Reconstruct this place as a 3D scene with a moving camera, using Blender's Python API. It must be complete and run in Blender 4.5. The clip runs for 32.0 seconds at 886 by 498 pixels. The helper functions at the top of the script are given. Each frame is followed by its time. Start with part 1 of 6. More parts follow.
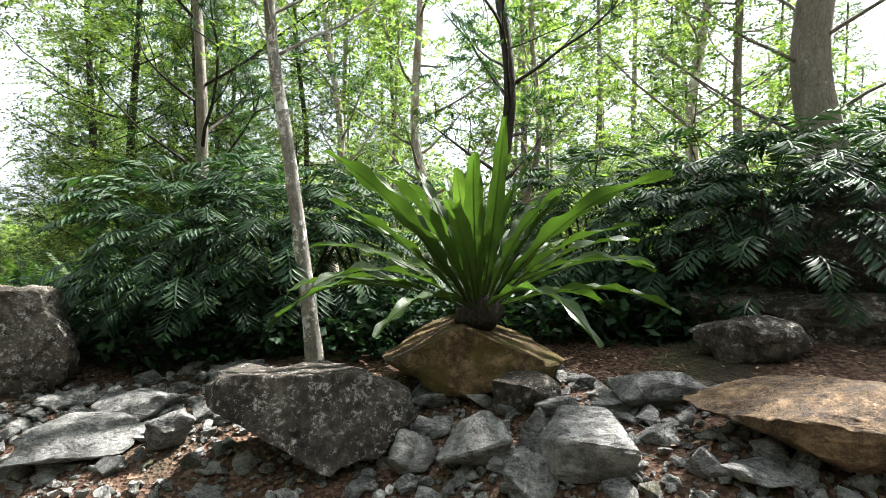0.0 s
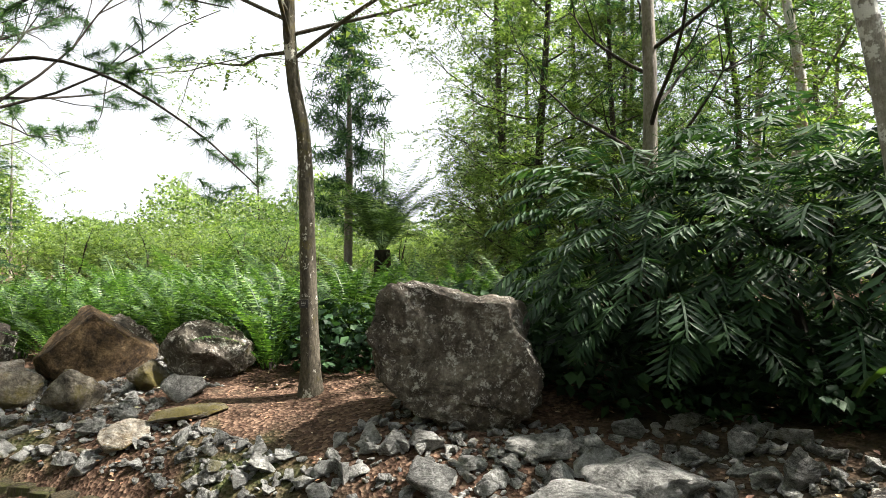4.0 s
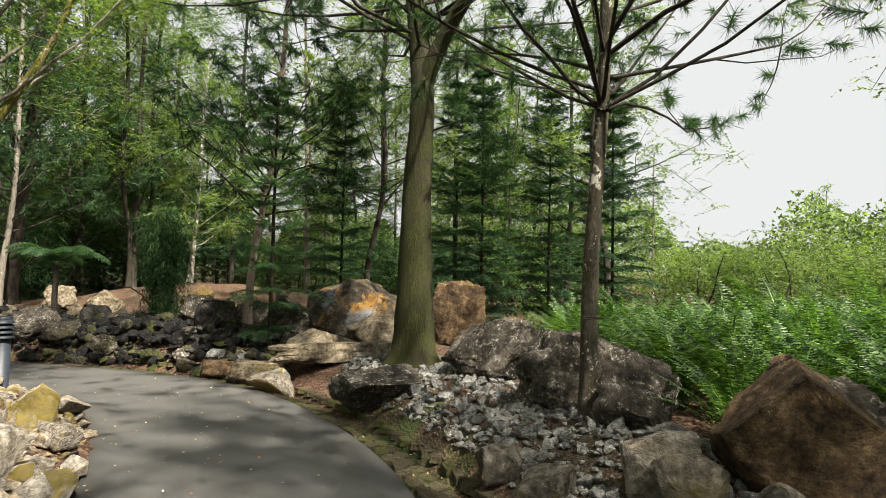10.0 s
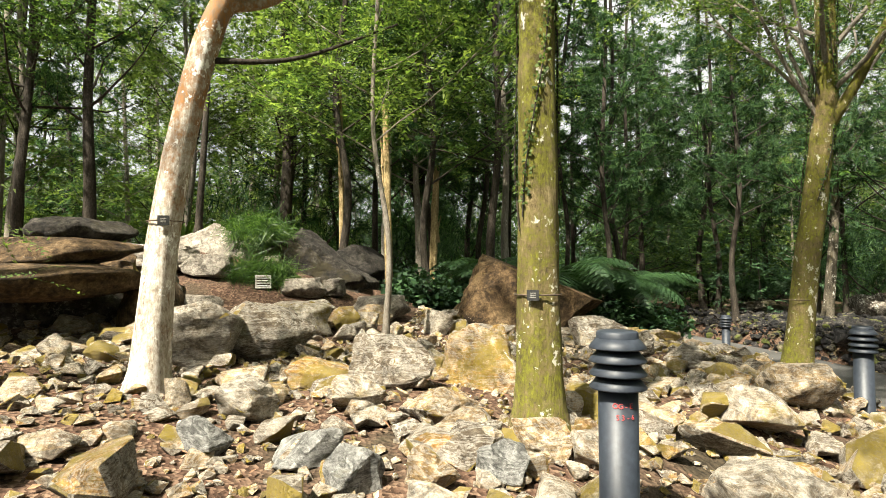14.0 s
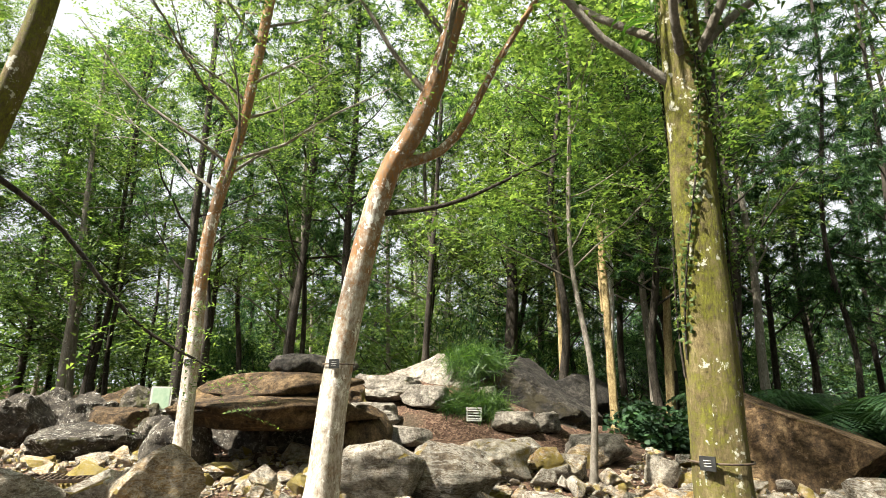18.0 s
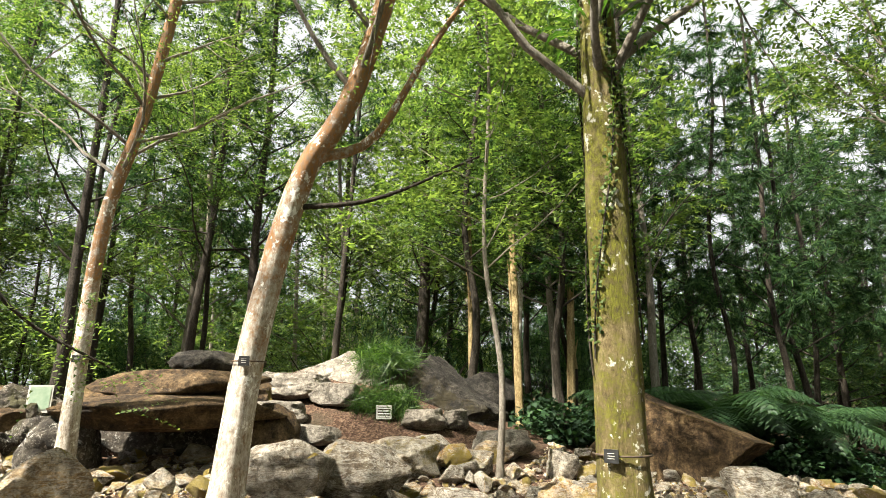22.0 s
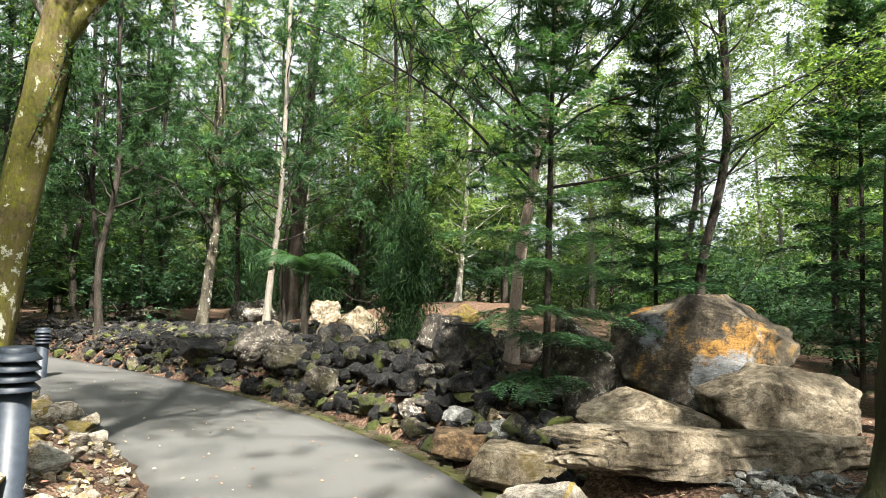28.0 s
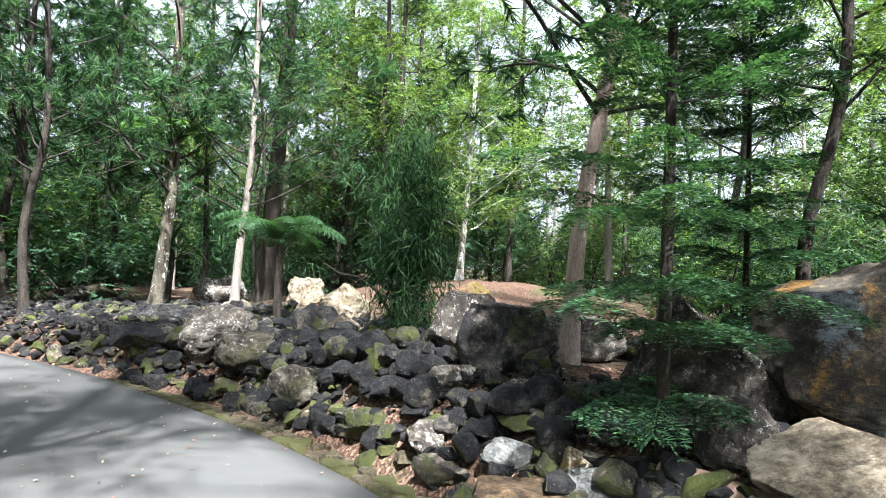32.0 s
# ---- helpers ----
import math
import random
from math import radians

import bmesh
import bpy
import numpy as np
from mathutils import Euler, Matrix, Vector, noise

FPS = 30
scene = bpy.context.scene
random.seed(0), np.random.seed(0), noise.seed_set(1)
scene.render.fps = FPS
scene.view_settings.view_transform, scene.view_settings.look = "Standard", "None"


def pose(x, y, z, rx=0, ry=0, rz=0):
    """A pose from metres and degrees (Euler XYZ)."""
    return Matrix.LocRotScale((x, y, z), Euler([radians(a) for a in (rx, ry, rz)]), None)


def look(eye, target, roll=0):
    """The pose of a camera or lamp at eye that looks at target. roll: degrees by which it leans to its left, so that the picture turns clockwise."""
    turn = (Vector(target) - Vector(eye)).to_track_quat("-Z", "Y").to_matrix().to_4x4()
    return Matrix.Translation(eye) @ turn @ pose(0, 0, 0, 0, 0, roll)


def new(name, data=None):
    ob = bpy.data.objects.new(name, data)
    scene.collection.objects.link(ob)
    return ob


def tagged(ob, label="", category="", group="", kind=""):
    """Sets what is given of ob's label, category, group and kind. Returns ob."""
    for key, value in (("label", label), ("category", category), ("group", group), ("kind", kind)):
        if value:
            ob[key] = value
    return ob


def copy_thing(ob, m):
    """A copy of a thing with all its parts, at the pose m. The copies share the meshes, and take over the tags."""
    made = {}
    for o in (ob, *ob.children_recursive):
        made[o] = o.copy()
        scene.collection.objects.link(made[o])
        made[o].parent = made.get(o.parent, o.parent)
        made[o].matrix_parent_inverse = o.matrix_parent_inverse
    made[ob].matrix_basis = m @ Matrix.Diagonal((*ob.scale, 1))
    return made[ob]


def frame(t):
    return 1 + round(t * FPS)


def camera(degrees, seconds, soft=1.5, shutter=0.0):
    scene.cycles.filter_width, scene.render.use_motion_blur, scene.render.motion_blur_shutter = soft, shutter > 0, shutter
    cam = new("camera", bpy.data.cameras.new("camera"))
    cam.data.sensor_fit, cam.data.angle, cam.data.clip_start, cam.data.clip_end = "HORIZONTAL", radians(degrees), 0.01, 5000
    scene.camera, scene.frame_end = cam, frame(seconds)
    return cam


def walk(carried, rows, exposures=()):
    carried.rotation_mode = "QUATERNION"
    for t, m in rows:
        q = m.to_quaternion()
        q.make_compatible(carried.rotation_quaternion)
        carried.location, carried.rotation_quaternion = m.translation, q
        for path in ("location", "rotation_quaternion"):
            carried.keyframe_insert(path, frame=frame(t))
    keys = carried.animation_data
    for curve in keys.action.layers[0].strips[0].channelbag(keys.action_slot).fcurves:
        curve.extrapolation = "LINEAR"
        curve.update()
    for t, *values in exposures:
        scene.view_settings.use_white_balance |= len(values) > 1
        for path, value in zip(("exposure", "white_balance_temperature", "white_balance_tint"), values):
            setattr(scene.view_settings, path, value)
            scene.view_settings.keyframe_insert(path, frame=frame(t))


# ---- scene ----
cam = camera(75.6, 32.0, 0.5)
METRES, EYE, TILT, LEAN, TURN = 14.5, 1.5, 0.0, 0.0, 0.0
ROWS = [
    (0.0, 0.0, 0.0, 0.0, 0.0, 0.0, -0.0),
    (0.5, -0.0162, 0.016, -0.0001, 4.87, 0.15, -0.03),
    (1.0, -0.0322, 0.0273, 0.0003, 10.17, 0.33, 0.01),
    (1.5, -0.0468, 0.0396, -0.0005, 15.65, 0.14, 0.01),
    (2.0, -0.0604, 0.0515, -0.0003, 20.17, -0.09, -0.01),
    (2.5, -0.0742, 0.062, -0.0015, 24.6, 0.01, 0.05),
    (3.0, -0.0847, 0.072, -0.0009, 28.64, -0.07, 0.08),
    (3.5, -0.0955, 0.0852, -0.0003, 31.86, 0.07, -0.11),
    (5.5, -0.1609, 0.1265, 0.0016, 46.05, 1.08, -0.62),
    (6.0, -0.1791, 0.1347, 0.0008, 50.23, 1.56, -0.7),
    (6.5, -0.1981, 0.1448, 0.0004, 55.41, 1.76, -0.69),
    (7.0, -0.2172, 0.1522, -0.0003, 59.99, 2.04, -0.85),
    (7.5, -0.237, 0.1553, -0.0017, 64.87, 2.21, -0.87),
    (8.0, -0.2549, 0.1564, -0.0021, 69.79, 2.19, -0.93),
    (8.5, -0.2724, 0.1578, -0.0034, 74.75, 2.05, -1.0),
    (9.0, -0.2893, 0.1589, -0.0042, 79.4, 1.91, -1.15),
    (9.5, -0.3046, 0.1566, -0.005, 85.14, 1.98, -1.14),
    (10.0, -0.3202, 0.1522, -0.0062, 92.16, 2.01, -1.14),
    (10.5, -0.3368, 0.1487, -0.0077, 100.26, 2.22, -1.22),
    (11.0, -0.3534, 0.1448, -0.008, 107.89, 2.26, -1.15),
    (11.5, -0.3687, 0.1393, -0.0092, 117.82, 2.55, -0.92),
    (12.0, -0.3836, 0.1336, -0.0102, 128.74, 2.43, -0.64),
    (12.5, -0.3985, 0.1299, -0.0105, 140.33, 2.33, -0.48),
    (13.0, -0.4094, 0.1243, -0.0121, 151.48, 2.17, -0.12),
    (13.5, -0.4209, 0.1163, -0.0124, 161.29, 1.91, 0.03),
    (14.0, -0.4329, 0.1116, -0.0133, 170.32, 2.11, 0.2),
    (14.5, -0.4499, 0.109, -0.0123, 176.07, 2.86, 0.26),
    (16.5, -0.483, 0.087, -0.002, 185.17, 8.91, -0.17),
    (17.0, -0.4876, 0.0878, -0.0009, 187.46, 11.01, -0.38),
    (17.5, -0.4887, 0.0889, -0.0007, 190.77, 12.86, -0.56),
    (18.0, -0.4874, 0.0908, -0.0005, 195.68, 13.93, -0.67),
    (18.5, -0.4851, 0.0939, -0.0005, 202.5, 14.46, -0.68),
    (19.0, -0.4775, 0.0967, -0.0007, 208.99, 14.47, -0.5),
    (19.5, -0.4688, 0.1002, -0.0005, 214.22, 14.25, -0.27),
    (20.0, -0.4644, 0.101, -0.0006, 215.59, 14.01, -0.07),
    (20.5, -0.4644, 0.0999, -0.0007, 212.37, 13.67, 0.02),
    (21.0, -0.4682, 0.0977, -0.0006, 205.9, 13.7, -0.02),
    (21.5, -0.4745, 0.0943, -0.0005, 196.7, 13.65, -0.2),
    (22.0, -0.4826, 0.092, -0.0006, 186.57, 13.82, -0.49),
    (22.5, -0.4911, 0.0912, -0.0009, 176.64, 13.73, -0.76),
    (23.0, -0.5009, 0.0905, -0.0009, 167.45, 12.94, -1.07),
    (23.5, -0.5095, 0.0901, -0.0014, 159.63, 12.25, -1.28),
    (24.0, -0.5217, 0.0855, -0.0022, 147.76, 12.5, -1.56),
    (24.5, -0.5364, 0.0783, -0.001, 135.89, 14.02, -1.76),
    (25.0, -0.5503, 0.0732, -0.0035, 129.39, 11.87, -1.83),
    (25.5, -0.569, 0.0715, -0.0056, 128.03, 10.27, -1.85),
    (26.0, -0.5887, 0.0675, -0.0093, 126.14, 8.66, -1.78),
    (26.5, -0.6107, 0.0594, -0.0146, 124.73, 7.36, -1.68),
    (28.5, -0.6964, 0.0247, -0.0258, 118.04, 2.78, -1.83),
    (29.0, -0.7179, 0.0139, -0.0284, 117.13, 2.26, -2.03),
    (29.5, -0.7368, -0.0006, -0.0295, 116.76, 2.28, -2.05),
    (30.0, -0.7538, -0.0164, -0.029, 116.7, 2.34, -2.02),
    (30.5, -0.771, -0.0302, -0.0309, 116.5, 2.07, -2.17),
    (31.0, -0.7909, -0.0454, -0.0318, 116.39, 1.77, -2.2),
    (31.5, -0.8059, -0.0631, -0.0351, 117.23, 1.87, -2.12),
    (32.0, -0.8204, -0.0799, -0.0366, 118.15, 1.93, -2.06),
]
PATH_EXPOSURES = [(0.0, 2.65, 6000, 10), (3.0, 2.4, 6200, 10), (6.0, 2.15, 6500, 8), (8.0, 1.9, 6600, 8), (9.5, 1.7, 6600, 8), (11.0, 1.7, 6800, 6), (13.0, 1.9, 6850, 6), (15.0, 2.05, 6700, 4), (17.0, 2.1, 6500, 6), (20.0, 2.05, 6400, 6), (23.0, 2.05, 6700, 6), (26.0, 2.25, 6500, 4), (29.0, 2.55, 6000, 8), (32.0, 2.75, 5500, 10)]
walk(cam, [(t, pose(0, 0, EYE, TILT, LEAN, TURN) @ pose(METRES * x, METRES * y, METRES * z, 90 + pitch, roll, yaw)) for t, x, y, z, yaw, pitch, roll in ROWS], PATH_EXPOSURES)

# ---- light ----
SUN_EL, SUN_AZ = 54.0, 48.0          # the sun stands high, between +y and +x
world = bpy.data.worlds.new("world")
scene.world = world
world.use_nodes = True
wn = world.node_tree.nodes
sky = wn.new("ShaderNodeTexSky")
sky.sky_type, sky.sun_disc = "NISHITA", False
sky.sun_elevation, sky.sun_rotation = radians(SUN_EL), radians(SUN_AZ)
sky.air_density, sky.dust_density, sky.ozone_density = 1.0, 4.0, 1.0
haze = wn.new("ShaderNodeHueSaturation")          # a bright, hazy tropical sky
haze.inputs["Saturation"].default_value = 0.3
world.node_tree.links.new(sky.outputs[0], haze.inputs["Color"])
veil = wn.new("ShaderNodeMix")                    # thin white cloud all over keeps the dim side bright
veil.data_type, veil.blend_type = "RGBA", "LIGHTEN"
veil.inputs[0].default_value = 1.0
veil.inputs[7].default_value = (4.4, 4.5, 4.6, 1)
world.node_tree.links.new(haze.outputs[0], veil.inputs[6])
world.node_tree.links.new(veil.outputs[2], wn["Background"].inputs[0])
wn["Background"].inputs[1].default_value = 0.059
sun = new("sun", bpy.data.lights.new("sun", "SUN"))
sun.data.energy, sun.data.angle, sun.data.color = 5.0, radians(1.5), (1.0, 0.93, 0.82)
ce, se = math.cos(radians(SUN_EL)), math.sin(radians(SUN_EL))
sun.matrix_world = look((0, 0, 0), (-ce * math.sin(radians(SUN_AZ)), -ce * math.cos(radians(SUN_AZ)), -se))


# ---- materials ----
class Mat:
    """A principled material with a few helpers to add nodes."""

    def __init__(self, name, rough=0.8, metal=0.0, spec=0.4):
        self.m = bpy.data.materials.new(name)
        self.m.use_nodes = True
        self.n, self.l = self.m.node_tree.nodes, self.m.node_tree.links
        self.b = self.n["Principled BSDF"]
        self.b.inputs["Roughness"].default_value = rough
        self.b.inputs["Metallic"].default_value = metal
        self.b.inputs["Specular IOR Level"].default_value = spec
        self.coord = self.n.new("ShaderNodeTexCoord").outputs["Object"]

    def put(self, socket, value):
        if isinstance(value, bpy.types.NodeSocket):
            self.l.new(value, socket)
        else:
            socket.default_value = value

    def noise(self, scale, detail=6.0, rough=0.6, stretch=None, distort=0.0):
        t = self.n.new("ShaderNodeTexNoise")
        t.inputs["Scale"].default_value, t.inputs["Detail"].default_value = scale, detail
        t.inputs["Roughness"].default_value, t.inputs["Distortion"].default_value = rough, distort
        src = self.coord
        if stretch:
            mp = self.n.new("ShaderNodeMapping")
            mp.inputs["Scale"].default_value = stretch
            self.l.new(src, mp.inputs[0])
            src = mp.outputs[0]
        self.l.new(src, t.inputs["Vector"])
        return t.outputs["Fac"]

    def voronoi(self, scale, feature="F1", out="Distance"):
        t = self.n.new("ShaderNodeTexVoronoi")
        t.feature = feature
        t.inputs["Scale"].default_value = scale
        self.l.new(self.coord, t.inputs["Vector"])
        return t.outputs[out]

    def ramp(self, fac, *stops):
        r = self.n.new("ShaderNodeValToRGB")
        e = r.color_ramp.elements
        while len(e) < len(stops):
            e.new(0.5)
        for el, (p, c) in zip(e, stops):
            el.position, el.color = p, (*((c, c, c) if isinstance(c, (int, float)) else c), 1)
        self.l.new(fac, r.inputs[0])
        return r.outputs[0]

    def mix(self, fac, a, b, how="MIX"):
        x = self.n.new("ShaderNodeMix")
        x.data_type, x.blend_type = "RGBA", how
        for s, v in ((0, fac), (6, a), (7, b)):
            self.put(x.inputs[s], (*v, 1) if isinstance(v, tuple) and len(v) == 3 else v)
        return x.outputs[2]

    def math(self, how, a, b):
        x = self.n.new("ShaderNodeMath")
        x.operation = how
        self.put(x.inputs[0], a), self.put(x.inputs[1], b)
        return x.outputs[0]

    def random(self):
        return self.n.new("ShaderNodeObjectInfo").outputs["Random"]

    def island(self):
        return self.n.new("ShaderNodeNewGeometry").outputs["Random Per Island"]

    def up(self):
        x = self.n.new("ShaderNodeSeparateXYZ")
        self.l.new(self.n.new("ShaderNodeNewGeometry").outputs["Normal"], x.inputs[0])
        return x.outputs[2]

    def base(self, colour):
        self.put(self.b.inputs["Base Color"], (*colour, 1) if isinstance(colour, tuple) else colour)
        return self

    def rough(self, v):
        self.put(self.b.inputs["Roughness"], v)
        return self

    def bump(self, height, strength=0.5, distance=0.02):
        x = self.n.new("ShaderNodeBump")
        x.inputs["Strength"].default_value, x.inputs["Distance"].default_value = strength, distance
        self.l.new(height, x.inputs["Height"])
        self.l.new(x.outputs[0], self.b.inputs["Normal"])
        return self


def rock_material(name, low, mid, high, lichen, lichen_from=0.62, moss=None, moss_from=0.6, vein=True, tints=None):
    k = Mat(name, 0.85, 0, 0.3)
    rnd = k.math("FRACT", k.math("ADD", k.random(), k.island()), 0.0)
    big, grain, fine = k.noise(1.9, 9, 0.72, distort=0.9), k.noise(12, 9, 0.78), k.noise(75, 4, 0.8)
    c = k.ramp(k.mix(0.45, big, grain), (0.40, low), (0.49, mid), (0.60, high))
    c = k.mix(0.9, c, k.ramp(rnd, (0.0, 0.6), (0.5, 0.95), (1.0, 1.35)), "MULTIPLY")
    if tints:
        c = k.mix(1.0, c, k.ramp(k.mix(0.25, rnd, k.noise(1.7, 5, 0.7)), *tints), "MULTIPLY")
    if vein:
        v = k.noise(3.2, 8, 0.7, (1, 2.2, 4.5), 1.8)
        c = k.mix(k.ramp(v, (0.45, 0.0), (0.52, 0.7), (0.58, 0.0)), c, high)
    c = k.mix(0.6, c, k.ramp(k.noise(5.5, 10, 0.82, distort=0.4), (0.40, 0.5), (0.5, 1.0), (0.6, 1.45)), "MULTIPLY")
    split, hair = k.noise(1.7, 7, 0.62, (1.0, 1.3, 2.0), 1.2), k.noise(5.0, 6, 0.7, (1.4, 1.0, 2.2), 0.8)
    crack = k.math("MAXIMUM", k.ramp(split, (0.484, 0.0), (0.5, 1.0), (0.516, 0.0)), k.math("MULTIPLY", k.ramp(hair, (0.485, 0.0), (0.5, 1.0), (0.515, 0.0)), 0.55))
    c = k.mix(k.math("MULTIPLY", crack, 0.62), c, k.mix(0.75, c, (0.0, 0.0, 0.0)))
    stain = k.noise(3.4, 8, 0.75, (2.2, 1.0, 0.8), 1.0)
    c = k.mix(k.ramp(stain, (0.54, 0.0), (0.62, 0.8)), c, k.mix(0.5, c, low))
    c = k.mix(0.6, c, k.ramp(k.mix(0.5, fine, grain), (0.36, 0.4), (0.5, 1.0), (0.64, 1.5)), "MULTIPLY")
    patches = k.ramp(k.mix(0.5, k.noise(5, 9, 0.85), k.noise(24, 6, 0.8)), (lichen_from, 0.0), (lichen_from + 0.035, 1.0))
    c = k.mix(patches, c, lichen)
    if moss:
        m = k.ramp(k.mix(0.4, k.noise(2.2, 7, 0.75), rnd), (moss_from, 0.0), (moss_from + 0.08, 0.9))
        c = k.mix(m, c, k.mix(k.ramp(k.mix(0.5, grain, fine), (0.42, 0.0), (0.58, 1.0)), moss, k.mix(0.5, moss, low)))
    relief = k.mix(0.14, k.mix(0.5, k.mix(0.4, big, split), grain), fine)
    k.base(c).bump(k.math("SUBTRACT", relief, k.math("MULTIPLY", crack, 0.12)), 1.0, 0.14)
    return k.m


def bark_material(name, low, mid, high, patch, patch_from=0.6, second=None, second_from=0.58, climb=0.0):
    k = Mat(name, 0.9, 0, 0.25)
    streak, grain = k.noise(9, 8, 0.75, (1, 1, 0.22)), k.noise(40, 6, 0.75, (1, 1, 0.5))
    c = k.ramp(k.mix(0.5, streak, grain), (0.38, low), (0.5, mid), (0.62, high))
    if second:
        where = k.mix(0.4, k.noise(1.5, 6, 0.7), k.noise(11, 6, 0.75))
        if climb:          # the second bark takes over up the trunk
            xyz = k.n.new("ShaderNodeSeparateXYZ")
            k.l.new(k.coord, xyz.inputs[0])
            where = k.math("ADD", where, k.math("MULTIPLY", xyz.outputs[2], climb))
        c = k.mix(k.ramp(where, (second_from, 0.0), (second_from + 0.09, 0.85)), c, k.mix(k.ramp(grain, (0.35, 0.0), (0.65, 1.0)), second, low))
    c = k.mix(k.ramp(k.mix(0.35, k.noise(6, 6, 0.7, (1, 1, 0.6)), k.noise(22, 4, 0.7)), (patch_from, 0.0), (patch_from + 0.03, 1.0)), c, patch)
    k.base(c).bump(k.mix(0.3, streak, grain), 1.0, 0.05)
    return k.m


def leaf_material(name, low, mid, high, rough=0.45, thru=0.4, spec=0.4):
    k = Mat(name, rough, 0, spec)
    c = k.ramp(k.island(), (0.0, low), (0.55, mid), (1.0, high))
    c = k.mix(0.5, c, k.ramp(k.random(), (0.0, 0.65), (1.0, 1.3)), "MULTIPLY")
    c = k.mix(0.35, c, k.ramp(k.noise(1.3, 4), (0.3, 0.6), (0.7, 1.3)), "MULTIPLY")
    k.base(c)
    t = k.n.new("ShaderNodeBsdfTranslucent")
    k.l.new(k.mix(1.0, c, (1.3, 1.4, 0.65), "MULTIPLY"), t.inputs[0])
    x = k.n.new("ShaderNodeMixShader")
    x.inputs[0].default_value = thru
    k.l.new(k.b.outputs[0], x.inputs[1]), k.l.new(t.outputs[0], x.inputs[2])
    k.l.new(x.outputs[0], k.n["Material Output"].inputs[0])
    return k.m


GREY_ROCK = rock_material("grey_rock", (0.10, 0.097, 0.09), (0.235, 0.23, 0.215), (0.42, 0.415, 0.395), (0.56, 0.55, 0.52), 0.60, (0.12, 0.105, 0.035), 0.67)
BED_ROCK = rock_material("bed_rock", (0.05, 0.042, 0.03), (0.145, 0.125, 0.095), (0.31, 0.28, 0.23), (0.50, 0.48, 0.42), 0.59, (0.15, 0.12, 0.02), 0.60, False)
OCHRE_ROCK = rock_material("ochre_rock", (0.13, 0.10, 0.07), (0.315, 0.27, 0.212), (0.55, 0.515, 0.455), (0.68, 0.65, 0.58), 0.57, (0.27, 0.20, 0.018), 0.575, True,
                           ((0.22, (0.75, 0.68, 0.6)), (0.38, (1.2, 1.18, 1.15)), (0.5, (1.15, 0.85, 0.45)), (0.6, (1.12, 1.1, 1.07)), (0.72, (1.0, 0.62, 0.2)), (0.8, (0.8, 0.74, 0.68))))
DARK_ROCK = rock_material("dark_rock", (0.004, 0.004, 0.005), (0.014, 0.013, 0.014), (0.07, 0.064, 0.056), (0.34, 0.33, 0.29), 0.585, (0.10, 0.12, 0.018), 0.61, False,
                          ((0.25, 0.8), (0.6, 1.0), (0.7, (2.4, 2.2, 1.9)), (0.78, (5.0, 4.4, 3.7)), (0.84, (1.2, 1.1, 1.0))))
BOULDER = rock_material("weathered_boulder", (0.03, 0.025, 0.02), (0.085, 0.07, 0.055), (0.20, 0.175, 0.14), (0.48, 0.46, 0.41), 0.54, (0.08, 0.075, 0.025), 0.64, False)
BROWN_BOULDER = rock_material("brown_boulder", (0.03, 0.018, 0.010), (0.13, 0.08, 0.038), (0.30, 0.20, 0.105), (0.46, 0.40, 0.31), 0.60, (0.16, 0.125, 0.02), 0.59, False)
PALE_BOULDER = rock_material("lichened_boulder", (0.055, 0.043, 0.034), (0.15, 0.125, 0.098), (0.29, 0.26, 0.215), (0.54, 0.52, 0.47), 0.53, (0.13, 0.10, 0.03), 0.64, False)
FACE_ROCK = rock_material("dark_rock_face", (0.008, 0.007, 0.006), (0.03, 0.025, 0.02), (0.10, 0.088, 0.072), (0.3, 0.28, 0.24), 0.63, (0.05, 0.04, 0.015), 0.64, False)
sm = Mat("stained_boulder", 0.8, 0, 0.3)
coarse, mid_grain, grit = sm.noise(1.6, 9, 0.7, distort=0.8), sm.noise(9, 9, 0.78), sm.noise(60, 4, 0.8)
c = sm.ramp(sm.mix(0.5, coarse, mid_grain), (0.40, (0.02, 0.017, 0.013)), (0.5, (0.075, 0.06, 0.042)), (0.6, (0.2, 0.165, 0.11)))
c = sm.mix(sm.ramp(sm.mix(0.35, sm.noise(1.3, 6, 0.6, (1, 1, 0.5), 0.6), mid_grain), (0.51, 0.0), (0.56, 0.9)), c, sm.mix(mid_grain, (0.16, 0.075, 0.015), (0.50, 0.27, 0.06)))
c = sm.mix(sm.ramp(sm.mix(0.3, sm.noise(1.1, 6, 0.6, (0.7, 1.3, 0.8), 1.0), mid_grain), (0.53, 0.0), (0.57, 0.9)), c, sm.mix(mid_grain, (0.08, 0.095, 0.11), (0.28, 0.30, 0.32)))
c = sm.mix(sm.ramp(sm.noise(2.1, 9, 0.8, (0.3, 1, 3), 2.0), (0.485, 0.0), (0.5, 0.85), (0.515, 0.0)), c, (0.012, 0.01, 0.008))
sm.base(sm.mix(0.6, c, sm.ramp(grit, (0.36, 0.45), (0.64, 1.4)), "MULTIPLY")).bump(sm.mix(0.12, sm.mix(0.5, coarse, mid_grain), grit), 1.0, 0.14)
STAINED = sm.m
SANDY = rock_material("sandy_boulder", (0.09, 0.068, 0.042), (0.23, 0.185, 0.125), (0.40, 0.34, 0.255), (0.52, 0.48, 0.40), 0.60, (0.16, 0.115, 0.025), 0.64, False)
